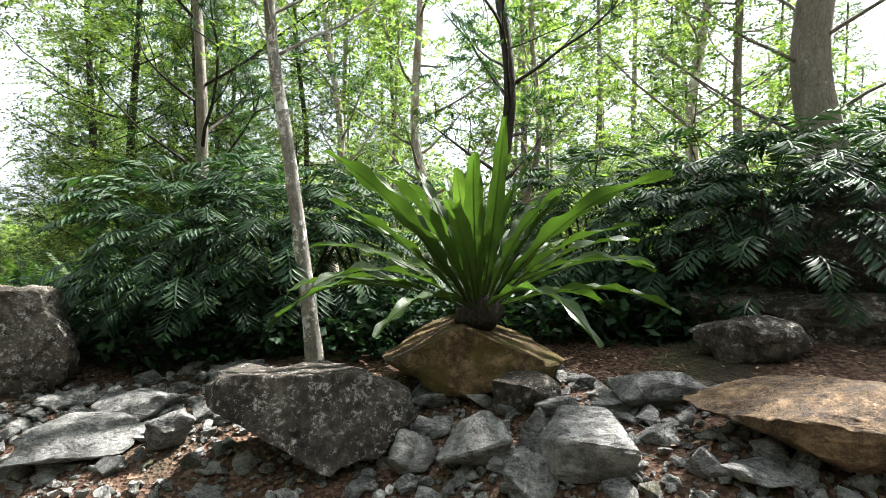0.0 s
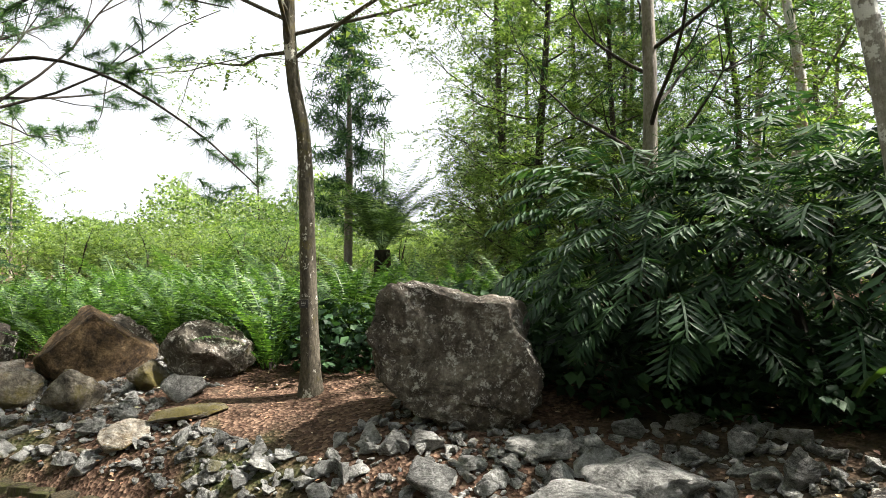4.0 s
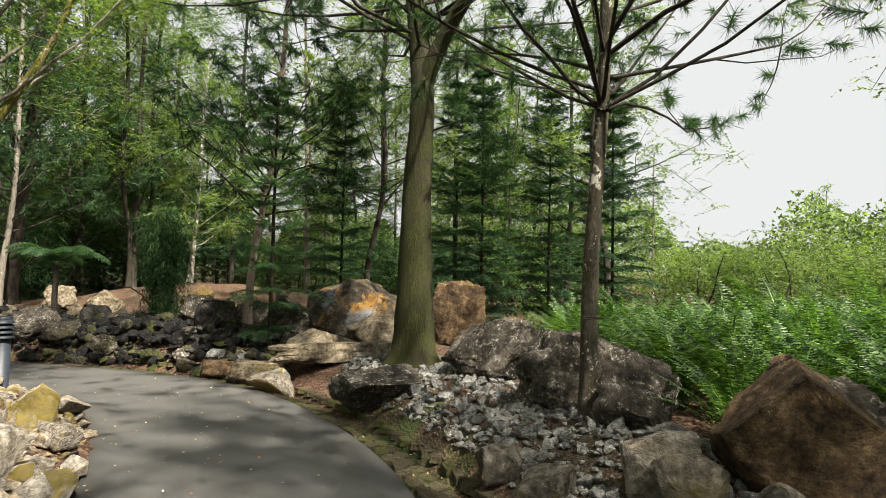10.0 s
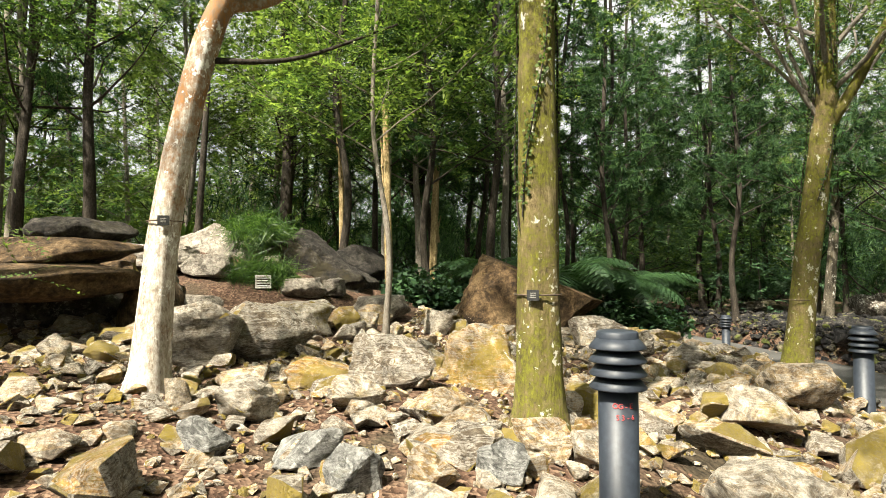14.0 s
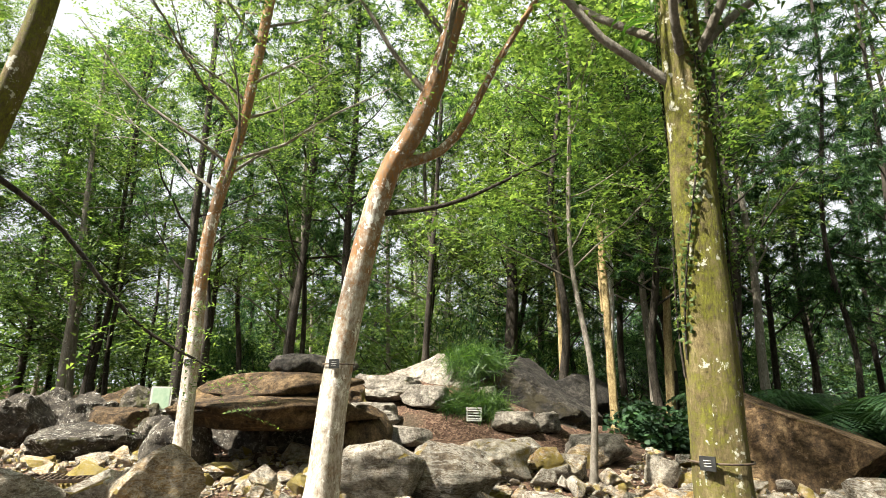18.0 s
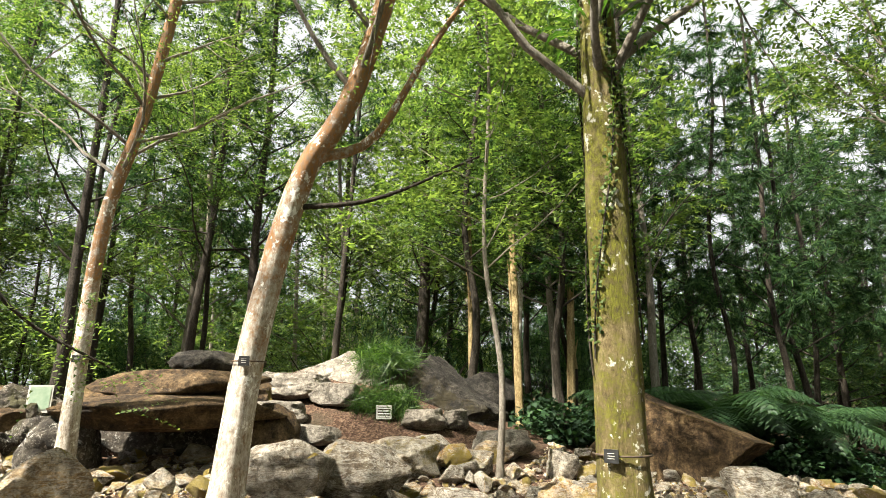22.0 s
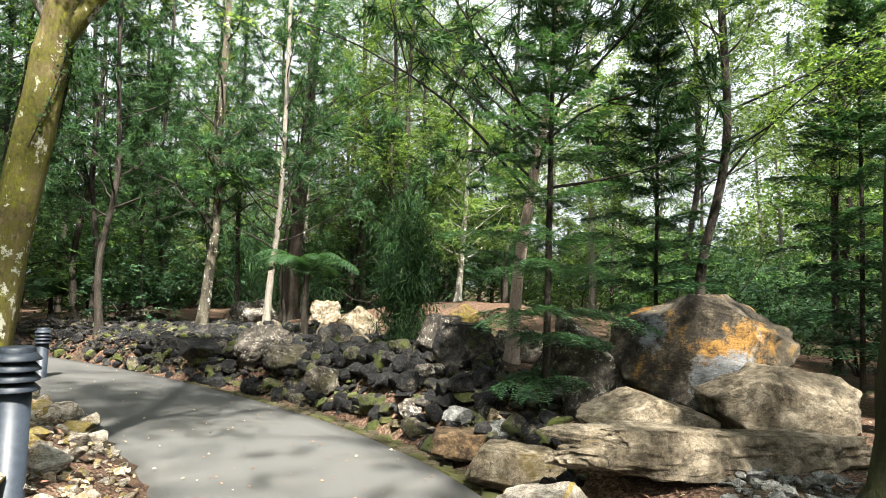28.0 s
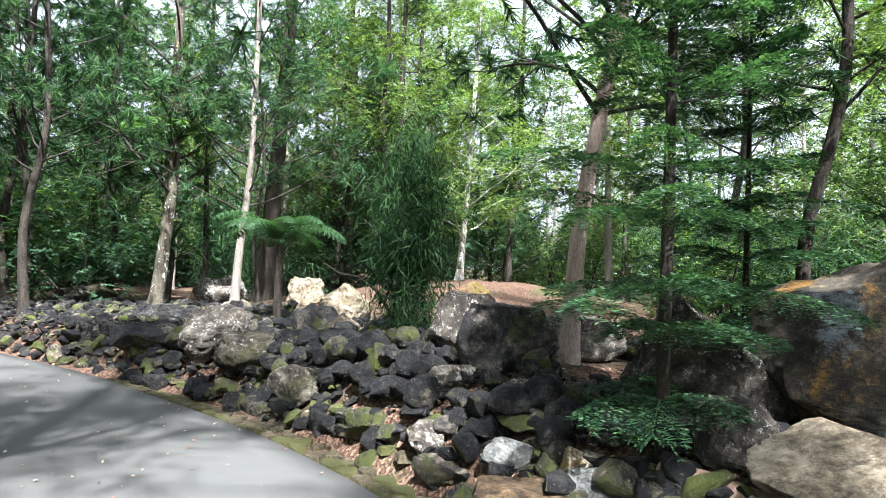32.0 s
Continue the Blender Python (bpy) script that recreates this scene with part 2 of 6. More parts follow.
MOSSY_BARK = bark_material("mossy_bark", (0.035, 0.026, 0.012), (0.12, 0.09, 0.04), (0.25, 0.20, 0.10), (0.48, 0.46, 0.38), 0.565, (0.18, 0.185, 0.015), 0.42)
PINK_BARK = bark_material("pink_bark", (0.18, 0.13, 0.10), (0.32, 0.245, 0.20), (0.45, 0.37, 0.31), (0.55, 0.50, 0.44), 0.60, (0.22, 0.14, 0.09), 0.55)
PALE_BARK = bark_material("pale_bark", (0.22, 0.18, 0.14), (0.44, 0.40, 0.35), (0.64, 0.61, 0.56), (0.78, 0.76, 0.71), 0.54, (0.34, 0.14, 0.035), 0.50)
GREY_BARK = bark_material("grey_bark", (0.10, 0.085, 0.07), (0.19, 0.165, 0.135), (0.30, 0.27, 0.23), (0.48, 0.46, 0.42), 0.60, (0.16, 0.10, 0.05), 0.6)
PATCHY_BARK = bark_material("patchy_bark", (0.026, 0.022, 0.016), (0.07, 0.06, 0.043), (0.15, 0.13, 0.10), (0.5, 0.48, 0.42), 0.565, (0.17, 0.14, 0.02), 0.52)
# mossy bark for the thick trunk, the shade on it put into darker colours
SHADED_MOSS_BARK = bark_material("shaded_moss_bark", (0.010, 0.009, 0.005), (0.026, 0.022, 0.012), (0.055, 0.048, 0.026), (0.36, 0.35, 0.30), 0.645, (0.05, 0.058, 0.008), 0.42)
PEELING_BARK = bark_material("peeling_bark", (0.13, 0.085, 0.05), (0.42, 0.37, 0.31), (0.66, 0.63, 0.58), (0.78, 0.76, 0.71), 0.555, (0.36, 0.15, 0.03), 0.56, 0.05)
BLOTCHED_BARK = bark_material("blotched_bark", (0.09, 0.08, 0.065), (0.20, 0.185, 0.155), (0.33, 0.31, 0.27), (0.56, 0.55, 0.51), 0.53, (0.13, 0.10, 0.06), 0.58)
DARK_BARK = bark_material("dark_bark", (0.010, 0.008, 0.006), (0.03, 0.024, 0.018), (0.075, 0.062, 0.048), (0.22, 0.2, 0.17), 0.66, (0.03, 0.032, 0.012), 0.58)
LEAF_DARK = leaf_material("dark_leaf", (0.008, 0.022, 0.010), (0.02, 0.05, 0.021), (0.045, 0.092, 0.034), 0.62, 0.22, 0.25)
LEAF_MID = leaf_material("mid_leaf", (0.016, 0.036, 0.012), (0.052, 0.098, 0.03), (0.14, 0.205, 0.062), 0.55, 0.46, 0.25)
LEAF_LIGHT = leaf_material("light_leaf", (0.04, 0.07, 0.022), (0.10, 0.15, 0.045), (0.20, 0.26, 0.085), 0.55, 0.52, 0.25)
LEAF_FERN = leaf_material("fern_leaf", (0.014, 0.038, 0.009), (0.042, 0.096, 0.019), (0.12, 0.20, 0.038), 0.45, 0.42)
LEAF_TREEFERN = leaf_material("tree_fern_leaf", (0.016, 0.042, 0.018), (0.032, 0.074, 0.03), (0.06, 0.115, 0.042), 0.45, 0.4)
LEAF_NEST = leaf_material("nest_fern_leaf", (0.018, 0.040, 0.008), (0.034, 0.066, 0.012), (0.07, 0.115, 0.022), 0.5, 0.4, 0.3)
NEEDLE = leaf_material("needle", (0.010, 0.027, 0.014), (0.036, 0.08, 0.034), (0.098, 0.17, 0.062), 0.7, 0.42, 0.15)
CONIFER_LEAF = leaf_material("conifer_leaf", (0.010, 0.028, 0.016), (0.024, 0.058, 0.030), (0.055, 0.11, 0.048), 0.55, 0.3, 0.25)
YOUNG_CONIFER = leaf_material("young_conifer_leaf", (0.016, 0.042, 0.024), (0.038, 0.085, 0.042), (0.085, 0.15, 0.065), 0.5, 0.4, 0.3)

lm = Mat("leaf_litter", 0.95, 0, 0.15)
lit = lm.ramp(lm.voronoi(34, out="Color"), (0.15, (0.035, 0.02, 0.013)), (0.5, (0.075, 0.043, 0.029)), (0.85, (0.155, 0.102, 0.07)))
soil = lm.ramp(lm.noise(16, 7, 0.7), (0.35, (0.02, 0.016, 0.011)), (0.65, (0.065, 0.05, 0.032)))
grassy = lm.ramp(lm.noise(22, 6, 0.7), (0.35, (0.015, 0.03, 0.008)), (0.65, (0.05, 0.08, 0.02)))
c = lm.mix(lm.ramp(lm.noise(0.55, 6), (0.52, 0.0), (0.6, 1.0)), lit, soil)
lm.base(lm.mix(lm.ramp(lm.noise(0.21, 5), (0.58, 0.0), (0.64, 0.85)), c, grassy))
lm.bump(lm.mix(0.4, lm.voronoi(34), lm.noise(30, 5)), 0.9, 0.04)
LITTER = lm.m
am = Mat("asphalt", 0.85, 0, 0.3)
am.base(am.mix(am.ramp(am.noise(1.2, 6), (0.35, 0.0), (0.7, 0.6)), am.ramp(am.noise(120, 3), (0.3, (0.045, 0.044, 0.043)), (0.7, (0.10, 0.098, 0.094))), (0.085, 0.08, 0.072)))
am.bump(am.noise(160, 3), 0.5, 0.008)
ASPHALT = am.m
pm = Mat("bollard_paint", 0.5, 0, 0.4)
pm.base(pm.ramp(pm.noise(30, 6), (0.35, (0.018, 0.023, 0.033)), (0.7, (0.03, 0.037, 0.05)))).bump(pm.noise(250, 2), 0.1, 0.002)
PAINT = pm.m

rng = np.random.default_rng(7)


# ---- mesh helpers ----
def mesh_of(name, verts, faces, mat, smooth=True):
    me = bpy.data.meshes.new(name)
    verts, faces = np.asarray(verts, dtype=np.float32).reshape(-1, 3), np.asarray(faces, dtype=np.int32)
    n, k = faces.shape
    me.vertices.add(len(verts)), me.loops.add(n * k), me.polygons.add(n)
    me.vertices.foreach_set("co", verts.ravel())
    me.loops.foreach_set("vertex_index", faces.ravel())
    me.polygons.foreach_set("loop_start", np.arange(0, n * k, k, dtype=np.int32))
    me.polygons.foreach_set("use_smooth", np.full(n, smooth))
    me.materials.append(mat)
    me.update(calc_edges=True)
    return me


def quads(name, q, mat):
    """A mesh of loose leaves, (n, corners, 3)."""
    q = np.asarray(q)
    k = q.shape[1]
    return mesh_of(name, q.reshape(-1, 3), np.arange(len(q) * k).reshape(-1, k), mat, False)


def part(name, data, parent, label=""):
    ob = new(name, data)
    ob.parent = parent
    if label:
        ob["label"] = label
    return ob


def thing(name, label, category, at=None, group="", kind=""):
    ob = tagged(new(name), label, category, group, kind)
    if at is not None:
        ob.matrix_basis = at
    return ob


def tube(points, radii, sides=10, wobble=0.0, seed=0):
    """Vertices and faces of a round limb along points."""
    pts = np.asarray(points, dtype=float)
    tang = np.gradient(pts, axis=0)
    tang /= np.linalg.norm(tang, axis=1)[:, None]
    ref = np.where(np.abs(tang[:, 2:3]) > 0.9, [[1.0, 0, 0]], [[0, 0, 1.0]])
    u = np.cross(tang, ref)
    u /= np.linalg.norm(u, axis=1)[:, None]
    v = np.cross(tang, u)
    a = np.linspace(0, 2 * math.pi, sides, endpoint=False)
    r = np.asarray(radii, dtype=float)[:, None] * np.ones((1, sides))
    if wobble:
        w = np.random.default_rng(seed)
        r = r * (1 + wobble * w.normal(0, 1, r.shape) * 0.5 + wobble * np.sin(a * 3 + seed)[None, :])
    V = pts[:, None] + r[..., None] * (np.cos(a)[None, :, None] * u[:, None] + np.sin(a)[None, :, None] * v[:, None])
    n = len(pts)
    i, j = np.meshgrid(np.arange(n - 1), np.arange(sides), indexing="ij")
    j2 = (j + 1) % sides
    F = np.stack([i * sides + j, i * sides + j2, (i + 1) * sides + j2, (i + 1) * sides + j], -1).reshape(-1, 4)
    return V.reshape(-1, 3), F


def merge(*pieces):
    V, F, k = [], [], 0
    for v, f in pieces:
        V.append(np.asarray(v).reshape(-1, 3)), F.append(np.asarray(f) + k)
        k += len(V[-1])
    return np.concatenate(V), np.concatenate(F)


def smooth_line(points, n):
    """A soft curve through a few points."""
    p = np.asarray(points, dtype=float)
    s = np.linspace(0, len(p) - 1, n)
    i = np.clip(s.astype(int), 0, len(p) - 2)
    f = (s - i)[:, None]
    q = np.concatenate([[2 * p[0] - p[1]], p, [2 * p[-1] - p[-2]]])
    a, b, c, d = q[i], q[i + 1], q[i + 2], q[i + 3]
    return 0.5 * (2 * b + (c - a) * f + (2 * a - 5 * b + 4 * c - d) * f ** 2 + (3 * b - a - 3 * c + d) * f ** 3)


def unit(v):
    v = np.asarray(v, dtype=float)
    return v / np.maximum(np.linalg.norm(v, axis=-1, keepdims=True), 1e-9)


def leaves(base, way, side, length, width, fold=0.15):
    """Folded, pointed leaves: base (n,3), way (n,3), side (n,3), sizes (n,)."""
    L, W = np.asarray(length)[:, None], np.asarray(width)[:, None]
    up = np.cross(side, way)
    mid = base + way * L * 0.45 + up * W * fold
    return np.stack([base, mid + side * W * 0.5, base + way * L, mid - side * W * 0.5], 1)


def random_ways(n, g, flat=0.0):
    w = g.normal(0, 1, (n, 3))
    w[:, 2] *= 1 - flat
    return unit(w)


def frond(g, length, pairs, leaflet, width, rise=60.0, fall=70.0, lean=0.5, bare=0.12, shape=0.6, azimuth=0.0, at=(0, 0, 0), droop=0.25, stem=0.006):
    """A pinnate frond: arched stem with paired leaflets; quads (n, 4, 3)."""
    s = np.linspace(0, 1, pairs)
    el = np.radians(rise - fall * s ** 1.3)
    ca, sa = math.cos(azimuth), math.sin(azimuth)
    tang = np.stack([np.cos(el) * ca, np.cos(el) * sa, np.sin(el)], 1)
    pos = np.asarray(at) + np.concatenate([[[0, 0, 0]], np.cumsum((tang[1:] + tang[:-1]) * 0.5 * length / (pairs - 1), 0)])
    side = np.array([-sa, ca, 0.0])[None] * np.ones((pairs, 1))
    out = [np.stack([pos[:-1] - side[:-1] * stem, pos[:-1] + side[:-1] * stem, pos[1:] + side[1:] * stem, pos[1:] - side[1:] * stem], 1)]
    keep = s >= bare
    env = np.sin(np.pi * np.clip((s - bare) / (1 - bare) * 0.93 + 0.05, 0, 1)) ** shape
    for d in (-1, 1):
        w = unit(side * d + tang * lean + np.array([0, 0, -droop]) + g.normal(0, 0.10, (pairs, 3)))
        n = unit(np.cross(w, tang))
        o = unit(np.cross(n, w))
        out.append(leaves(pos, w, o, leaflet * env * g.uniform(0.85, 1.1, pairs), width * (0.5 + 0.5 * env), 0.2)[keep])
    return np.concatenate(out)


# ---- ground ----
LINE = [(8, -22), (7, -15), (6.2, -9), (4.6, -5), (2.6, -1.6), (0, 0.9), (-3, 1.75), (-6, 1.4), (-9.2, 0.5), (-11.6, -0.85), (-13.4, -2.5), (-14.6, -5), (-15.3, -8), (-15.7, -11), (-15.6, -16), (-14, -24)]
CENTRE = smooth_line([(x, y, 0) for x, y in LINE], 150)[:, :2]
HALF = 1.28


def path_side(x, y):
    """Distance from the path's middle line, and on which side: + on its right as one walks."""
    x, y = np.atleast_1d(np.asarray(x, float)), np.atleast_1d(np.asarray(y, float))
    P = np.stack([x, y], -1)
    a, b = CENTRE[:-1], CENTRE[1:]
    best, sign = np.full(len(P), 1e9), np.ones(len(P))
    for p, q in zip(a, b):
        d = q - p
        k = np.clip(((P - p) @ d) / (d @ d), 0, 1)
        v = P - p - k[:, None] * d
        r = np.hypot(v[:, 0], v[:, 1])
        near = r < best
        best[near] = r[near]
        sign[near] = np.where(d[0] * v[near, 1] - d[1] * v[near, 0] < 0, 1.0, -1.0)
    return best, sign


def bumpy(x, y, k):
    return np.sin(x * k + 1.3 * np.sin(y * k * 0.7)) * np.cos(y * k * 1.1 + 0.9 * np.sin(x * k * 0.6))


def height(x, y):
    x, y = np.atleast_1d(np.asarray(x, float)), np.atleast_1d(np.asarray(y, float))
    d, s = path_side(x, y)
    off = np.maximum(d - HALF, 0)
    z = 0.045 * np.clip(x, -24, 6)
    gutter = np.where(s > 0, np.exp(-((off - 0.35) / 0.3) ** 2) * 0.14, 0.0)
    start = np.clip(0.9 + (x + 3) * 0.13, 0.5, 0.9)
    bank = np.where(s > 0, 0.55 * (1 - np.exp(-np.maximum(off - start, 0) / (start + 0.35 - 0.45 * np.clip((-12.5 - x) * 0.45, 0, 1) * np.clip((-2.0 - y) / 0.8, 0, 1)))), 0.62 * (1 - np.exp(-off / 1.0)))
    z = z + bank - gutter
    z += 1.5 * np.exp(-(((x + 3.8) / 3.2) ** 2 + ((y + 10.5) / 2.6) ** 2))
    z += 0.38 * np.exp(-(((x + 17.8) / 2.2) ** 2 + ((y + 3.6) / 3.2) ** 2)) * np.clip(off / 1.5, 0, 1)
    z += 1.15 * np.exp(-(((x + 28) / 5.0) ** 2 + ((y + 8.5) / 6.0) ** 2))
    z += 0.06 * bumpy(x, y, 1.7) * np.clip(off / 1.5, 0, 1)
    return z - np.where(d < HALF + 0.05, 0.05, 0.0)


def ground_z(x, y):
    return float(height(x, y)[0])


def axis(lo, hi, step):
    far = np.array([2, 5, 10, 20, 45, 100, 250, 700, 2000.0])
    return np.concatenate([lo - far[::-1], np.arange(lo, hi + 1e-6, step), hi + far])


gx, gy = axis(-34, 14, 0.3), axis(-34, 24, 0.3)
X, Y = np.meshgrid(gx, gy, indexing="ij")
Z = height(X.ravel(), Y.ravel())
i, j = np.meshgrid(np.arange(len(gx) - 1), np.arange(len(gy) - 1), indexing="ij")
w = len(gy)
F = np.stack([i * w + j, (i + 1) * w + j, (i + 1) * w + j + 1, i * w + j + 1], -1).reshape(-1, 4)
ground = tagged(new("ground", mesh_of("ground", np.stack([X.ravel(), Y.ravel(), Z], 1), F, LITTER)), "dry brown leaf litter and soil on uneven ground", "ground", kind="structure")

# the paved path, a slab that follows the slope
pc = smooth_line([(x, y, 0) for x, y in LINE], 260)[:, :2]
pt = unit(np.gradient(pc, axis=0))
pn = np.stack([-pt[:, 1], pt[:, 0]], 1)
rows = []
for off, dz in ((-HALF, -0.25), (-HALF, 0.0), (-HALF + 0.3, 0.012), (-0.4, 0.02), (0.4, 0.02), (HALF - 0.3, 0.012), (HALF, 0.0), (HALF, -0.25)):
    e = pc + pn * off
    rows.append(np.stack([e[:, 0], e[:, 1], 0.045 * np.clip(e[:, 0], -24, 6) + dz], 1))
V = np.stack(rows, 1)
n, k = V.shape[:2]
i, j = np.meshgrid(np.arange(n - 1), np.arange(k - 1), indexing="ij")
F = np.stack([i * k + j, i * k + j + 1, (i + 1) * k + j + 1, (i + 1) * k + j], -1).reshape(-1, 4)
tagged(new("path", mesh_of("path", V, F, ASPHALT)), "smooth grey asphalt garden path speckled with fallen leaves", "path", kind="structure")


# ---- rocks ----
def rock_arrays(seed, size, level=3, cuts=9, rough=0.05, tight=0.45, planes=()):
    """A quarried stone: a ball cut by random planes, then roughened."""
    g = np.random.default_rng(seed)
    bm = bmesh.new()
    bmesh.ops.create_icosphere(bm, subdivisions=level, radius=1.0)
    v = np.array([p.co[:] for p in bm.verts])
    f = np.array([[p.index for p in q.verts] for q in bm.faces])
    bm.free()
    for _ in range(cuts):
        n = unit(g.normal(0, 1, 3))
        d = g.uniform(tight, 0.9)
        v = v - np.maximum(v @ n - d, 0)[:, None] * n
    for n, d in planes:
        n = unit(np.array(n))
        v = v - np.maximum(v @ n - d, 0)[:, None] * n
    o = g.uniform(0, 50, 3)
    if level > 1:
        amount = np.array([noise.fractal(Vector(p * 1.7 + o), 0.75, 2.1, 6) for p in v])
        v = v * (1 + rough * amount[:, None])
    lo, hi = v.min(0), v.max(0)
    return (v - (lo + hi) / 2) / (hi - lo) * np.asarray(size), f


def hull_arrays(seed, size, fine=0, rough=0.05, points=14):
    """A sharp-edged broken stone: the hull of a few points; fine: subdivided, with worn edges and rough faces."""
    g = np.random.default_rng(seed)
    bm = bmesh.new()
    for p in unit(g.normal(0, 1, (points, 3))) * g.uniform(0.72, 1.0, (points, 1)):
        bm.verts.new(p)
    res = bmesh.ops.convex_hull(bm, input=bm.verts)
    bmesh.ops.delete(bm, geom=list({e for e in res["geom_interior"] + res["geom_unused"] if isinstance(e, bmesh.types.BMVert)}), context="VERTS")
    if fine:
        bmesh.ops.dissolve_limit(bm, angle_limit=radians(14), verts=bm.verts, edges=bm.edges)
        bmesh.ops.bevel(bm, geom=list(bm.edges), offset=0.045, segments=1, affect="EDGES")
        bmesh.ops.triangulate(bm, faces=bm.faces)
    if fine > 1:
        bmesh.ops.subdivide_edges(bm, edges=[e for e in bm.edges if e.calc_length() > 0.16], cuts=fine, use_grid_fill=True)
        bmesh.ops.triangulate(bm, faces=bm.faces)
        bmesh.ops.subdivide_edges(bm, edges=[e for e in bm.edges if e.calc_length() > 0.2], cuts=1, use_grid_fill=True)
        bmesh.ops.triangulate(bm, faces=bm.faces)
    bm.verts.index_update()
    v = np.array([p.co[:] for p in bm.verts])
    f = np.array([[p.index for p in q.verts] for q in bm.faces])
    bm.free()
    if fine:
        o = g.uniform(0, 50, 3)
        v = v * (1 + rough * np.array([noise.fractal(Vector(p * 2.2 + o), 0.8, 2.1, 5) for p in v])[:, None])
    lo, hi = v.min(0), v.max(0)
    return (v - (lo + hi) / 2) / (hi - lo) * np.asarray(size), f


def rock_mesh(seed, size, mat, level=3, cuts=9, rough=0.05, tight=0.45, planes=()):
    v, f = rock_arrays(seed, size, level, cuts, rough, tight, planes)
    me = mesh_of("rock", v, f, mat, True)
    me.set_sharp_from_angle(angle=radians(28))
    return me


def broken_mesh(seed, size, mat, fine=2, rough=0.10, points=14):
    me = mesh_of("rock", *hull_arrays(seed, size, fine, rough, points), mat, True)
    me.set_sharp_from_angle(angle=radians(24))
    return me


WORDS = {"bed_rock": "angular brown-grey rock flecked with lichen and moss", "grey_rock": "angular grey quarried rock with sharp pale edges", "ochre_rock": "ochre and white veined rock with mossy patches",
         "dark_rock": "black volcanic rock flecked with pale lichen", "weathered_boulder": "weathered dark boulder crusted with pale lichen",
         "brown_boulder": "brown weathered boulder with a mossy face", "lichened_boulder": "pale grey boulder crusted with white lichen", "sandy_boulder": "pale sandy weathered boulder beside the path", "stained_boulder": "large boulder with orange and grey stains"}
CLEAR = [(-7.55, -0.93, 0.22), (-11.6, -3.55, 0.22), (-2.52, -0.54, 0.22), (-7.65, -2.35, 0.3), (-11.87, -4.8, 0.3), (-4.75, -3.2, 0.3), (-1.87, -1.83, 0.3), (-2.3, -4.55, 0.25),
         (-14.15, 1.4, 0.45), (-10.3, 3.43, 0.25), (-5.62, 5.05, 0.25), (-1.3, 5.2, 0.2), (-15.88, -1.61, 0.15)]
stone_seed = 500


PEAK_LEFT = [((0.55, 0, 0.8), 0.30), ((-0.95, -0.1, 0.25), 0.62), ((0, -1, 0.12), 0.55)]
GABLE = [((0.6, -0.05, 0.8), 0.42), ((-0.65, -0.1, 0.75), 0.5), ((0, -1, 0.2), 0.6)]
UPRIGHT = [((0, -1, 0.05), 0.5), ((0.12, 0, 1), 0.66), ((0.9, 0, 0.35), 0.78), ((-0.95, 0, 0.15), 0.8)]
SLAB = [((0, -1, 0.25), 0.4), ((-0.65, -0.2, -0.7), 0.45), ((0.05, 0, 1), 0.6)]
CUBE = [((1, 0, 0.05), 0.62), ((-1, 0.1, 0), 0.62), ((0, -1, 0.1), 0.6), ((0.05, 0, 1), 0.62)]


def stone(mat, x, y, w, d, h, yaw, label="", tip=0.0, planes=(), rough=None):
    """One large stone at its place, its foot sunk a little into the ground."""
    global stone_seed
    stone_seed += 1
    rough = rough or (0.19 if h > 0.55 * w else 0.13)
    soft = mat in (BOULDER, BROWN_BOULDER, PALE_BOULDER, STAINED) or planes
    if soft:
        me = rock_mesh(stone_seed, (w * 1.04, d * 1.06, h * 1.22), mat, 5 if w > 1.0 else 4, 9 if not planes else 6, rough, 0.5 if not planes else 0.72, planes)
    else:
        me = broken_mesh(stone_seed, (w * 1.1, d * 1.12, h * 1.26), mat, 4 if w > 0.8 else 3 if w > 0.45 else 2)
    ob = new("boulder" if w > 0.8 else "rock", me)
    ob.matrix_basis = pose(x, y, ground_z(x, y) + h * 0.42, tip, tip * 0.5, yaw)
    CLEAR.append((x, y, 0.46 * min(w, d) + 0.12 * w))
    return tagged(ob, label or WORDS[mat.name], "rock")


stone(PALE_BOULDER, -0.9, 3.98, 1.36, 0.8, 0.6, 13, "long grey slab with a lichened pale top edge", planes=SLAB)
stone(BROWN_BOULDER, 0.25, 4.79, 1.45, 1.00, 0.52, -3, "brown boulder under the bird's nest fern", planes=GABLE, rough=0.08)
stone(BOULDER, 0.60, 4.16, 0.49, 0.36, 0.26, -8)
stone(GREY_ROCK, 1.49, 4.02, 0.67, 0.48, 0.26, -20)
stone(GREY_ROCK, 0.90, 3.37, 0.64, 0.45, 0.30, -15)
stone(GREY_ROCK, 0.83, 3.99, 0.36, 0.26, 0.15, -12)
stone(GREY_ROCK, 1.17, 4.00, 0.32, 0.23, 0.10, -16)
stone(GREY_ROCK, 0.23, 3.64, 0.49, 0.35, 0.31, -4)
stone(GREY_ROCK, 0.56, 3.66, 0.17, 0.13, 0.27, -9)
stone(GREY_ROCK, 0.50, 3.26, 0.30, 0.22, 0.22, -9)
stone(BROWN_BOULDER, 2.05, 3.21, 1.3, 0.83, 0.38, -33, "mossy ochre boulder at the edge of the rubble")
stone(GREY_ROCK, 1.65, 2.96, 0.34, 0.25, 0.11, -29)
stone(GREY_ROCK, -2.69, 4.22, 0.84, 0.60, 0.22, 33)
stone(GREY_ROCK, -1.98, 4.15, 0.31, 0.23, 0.24, 25)
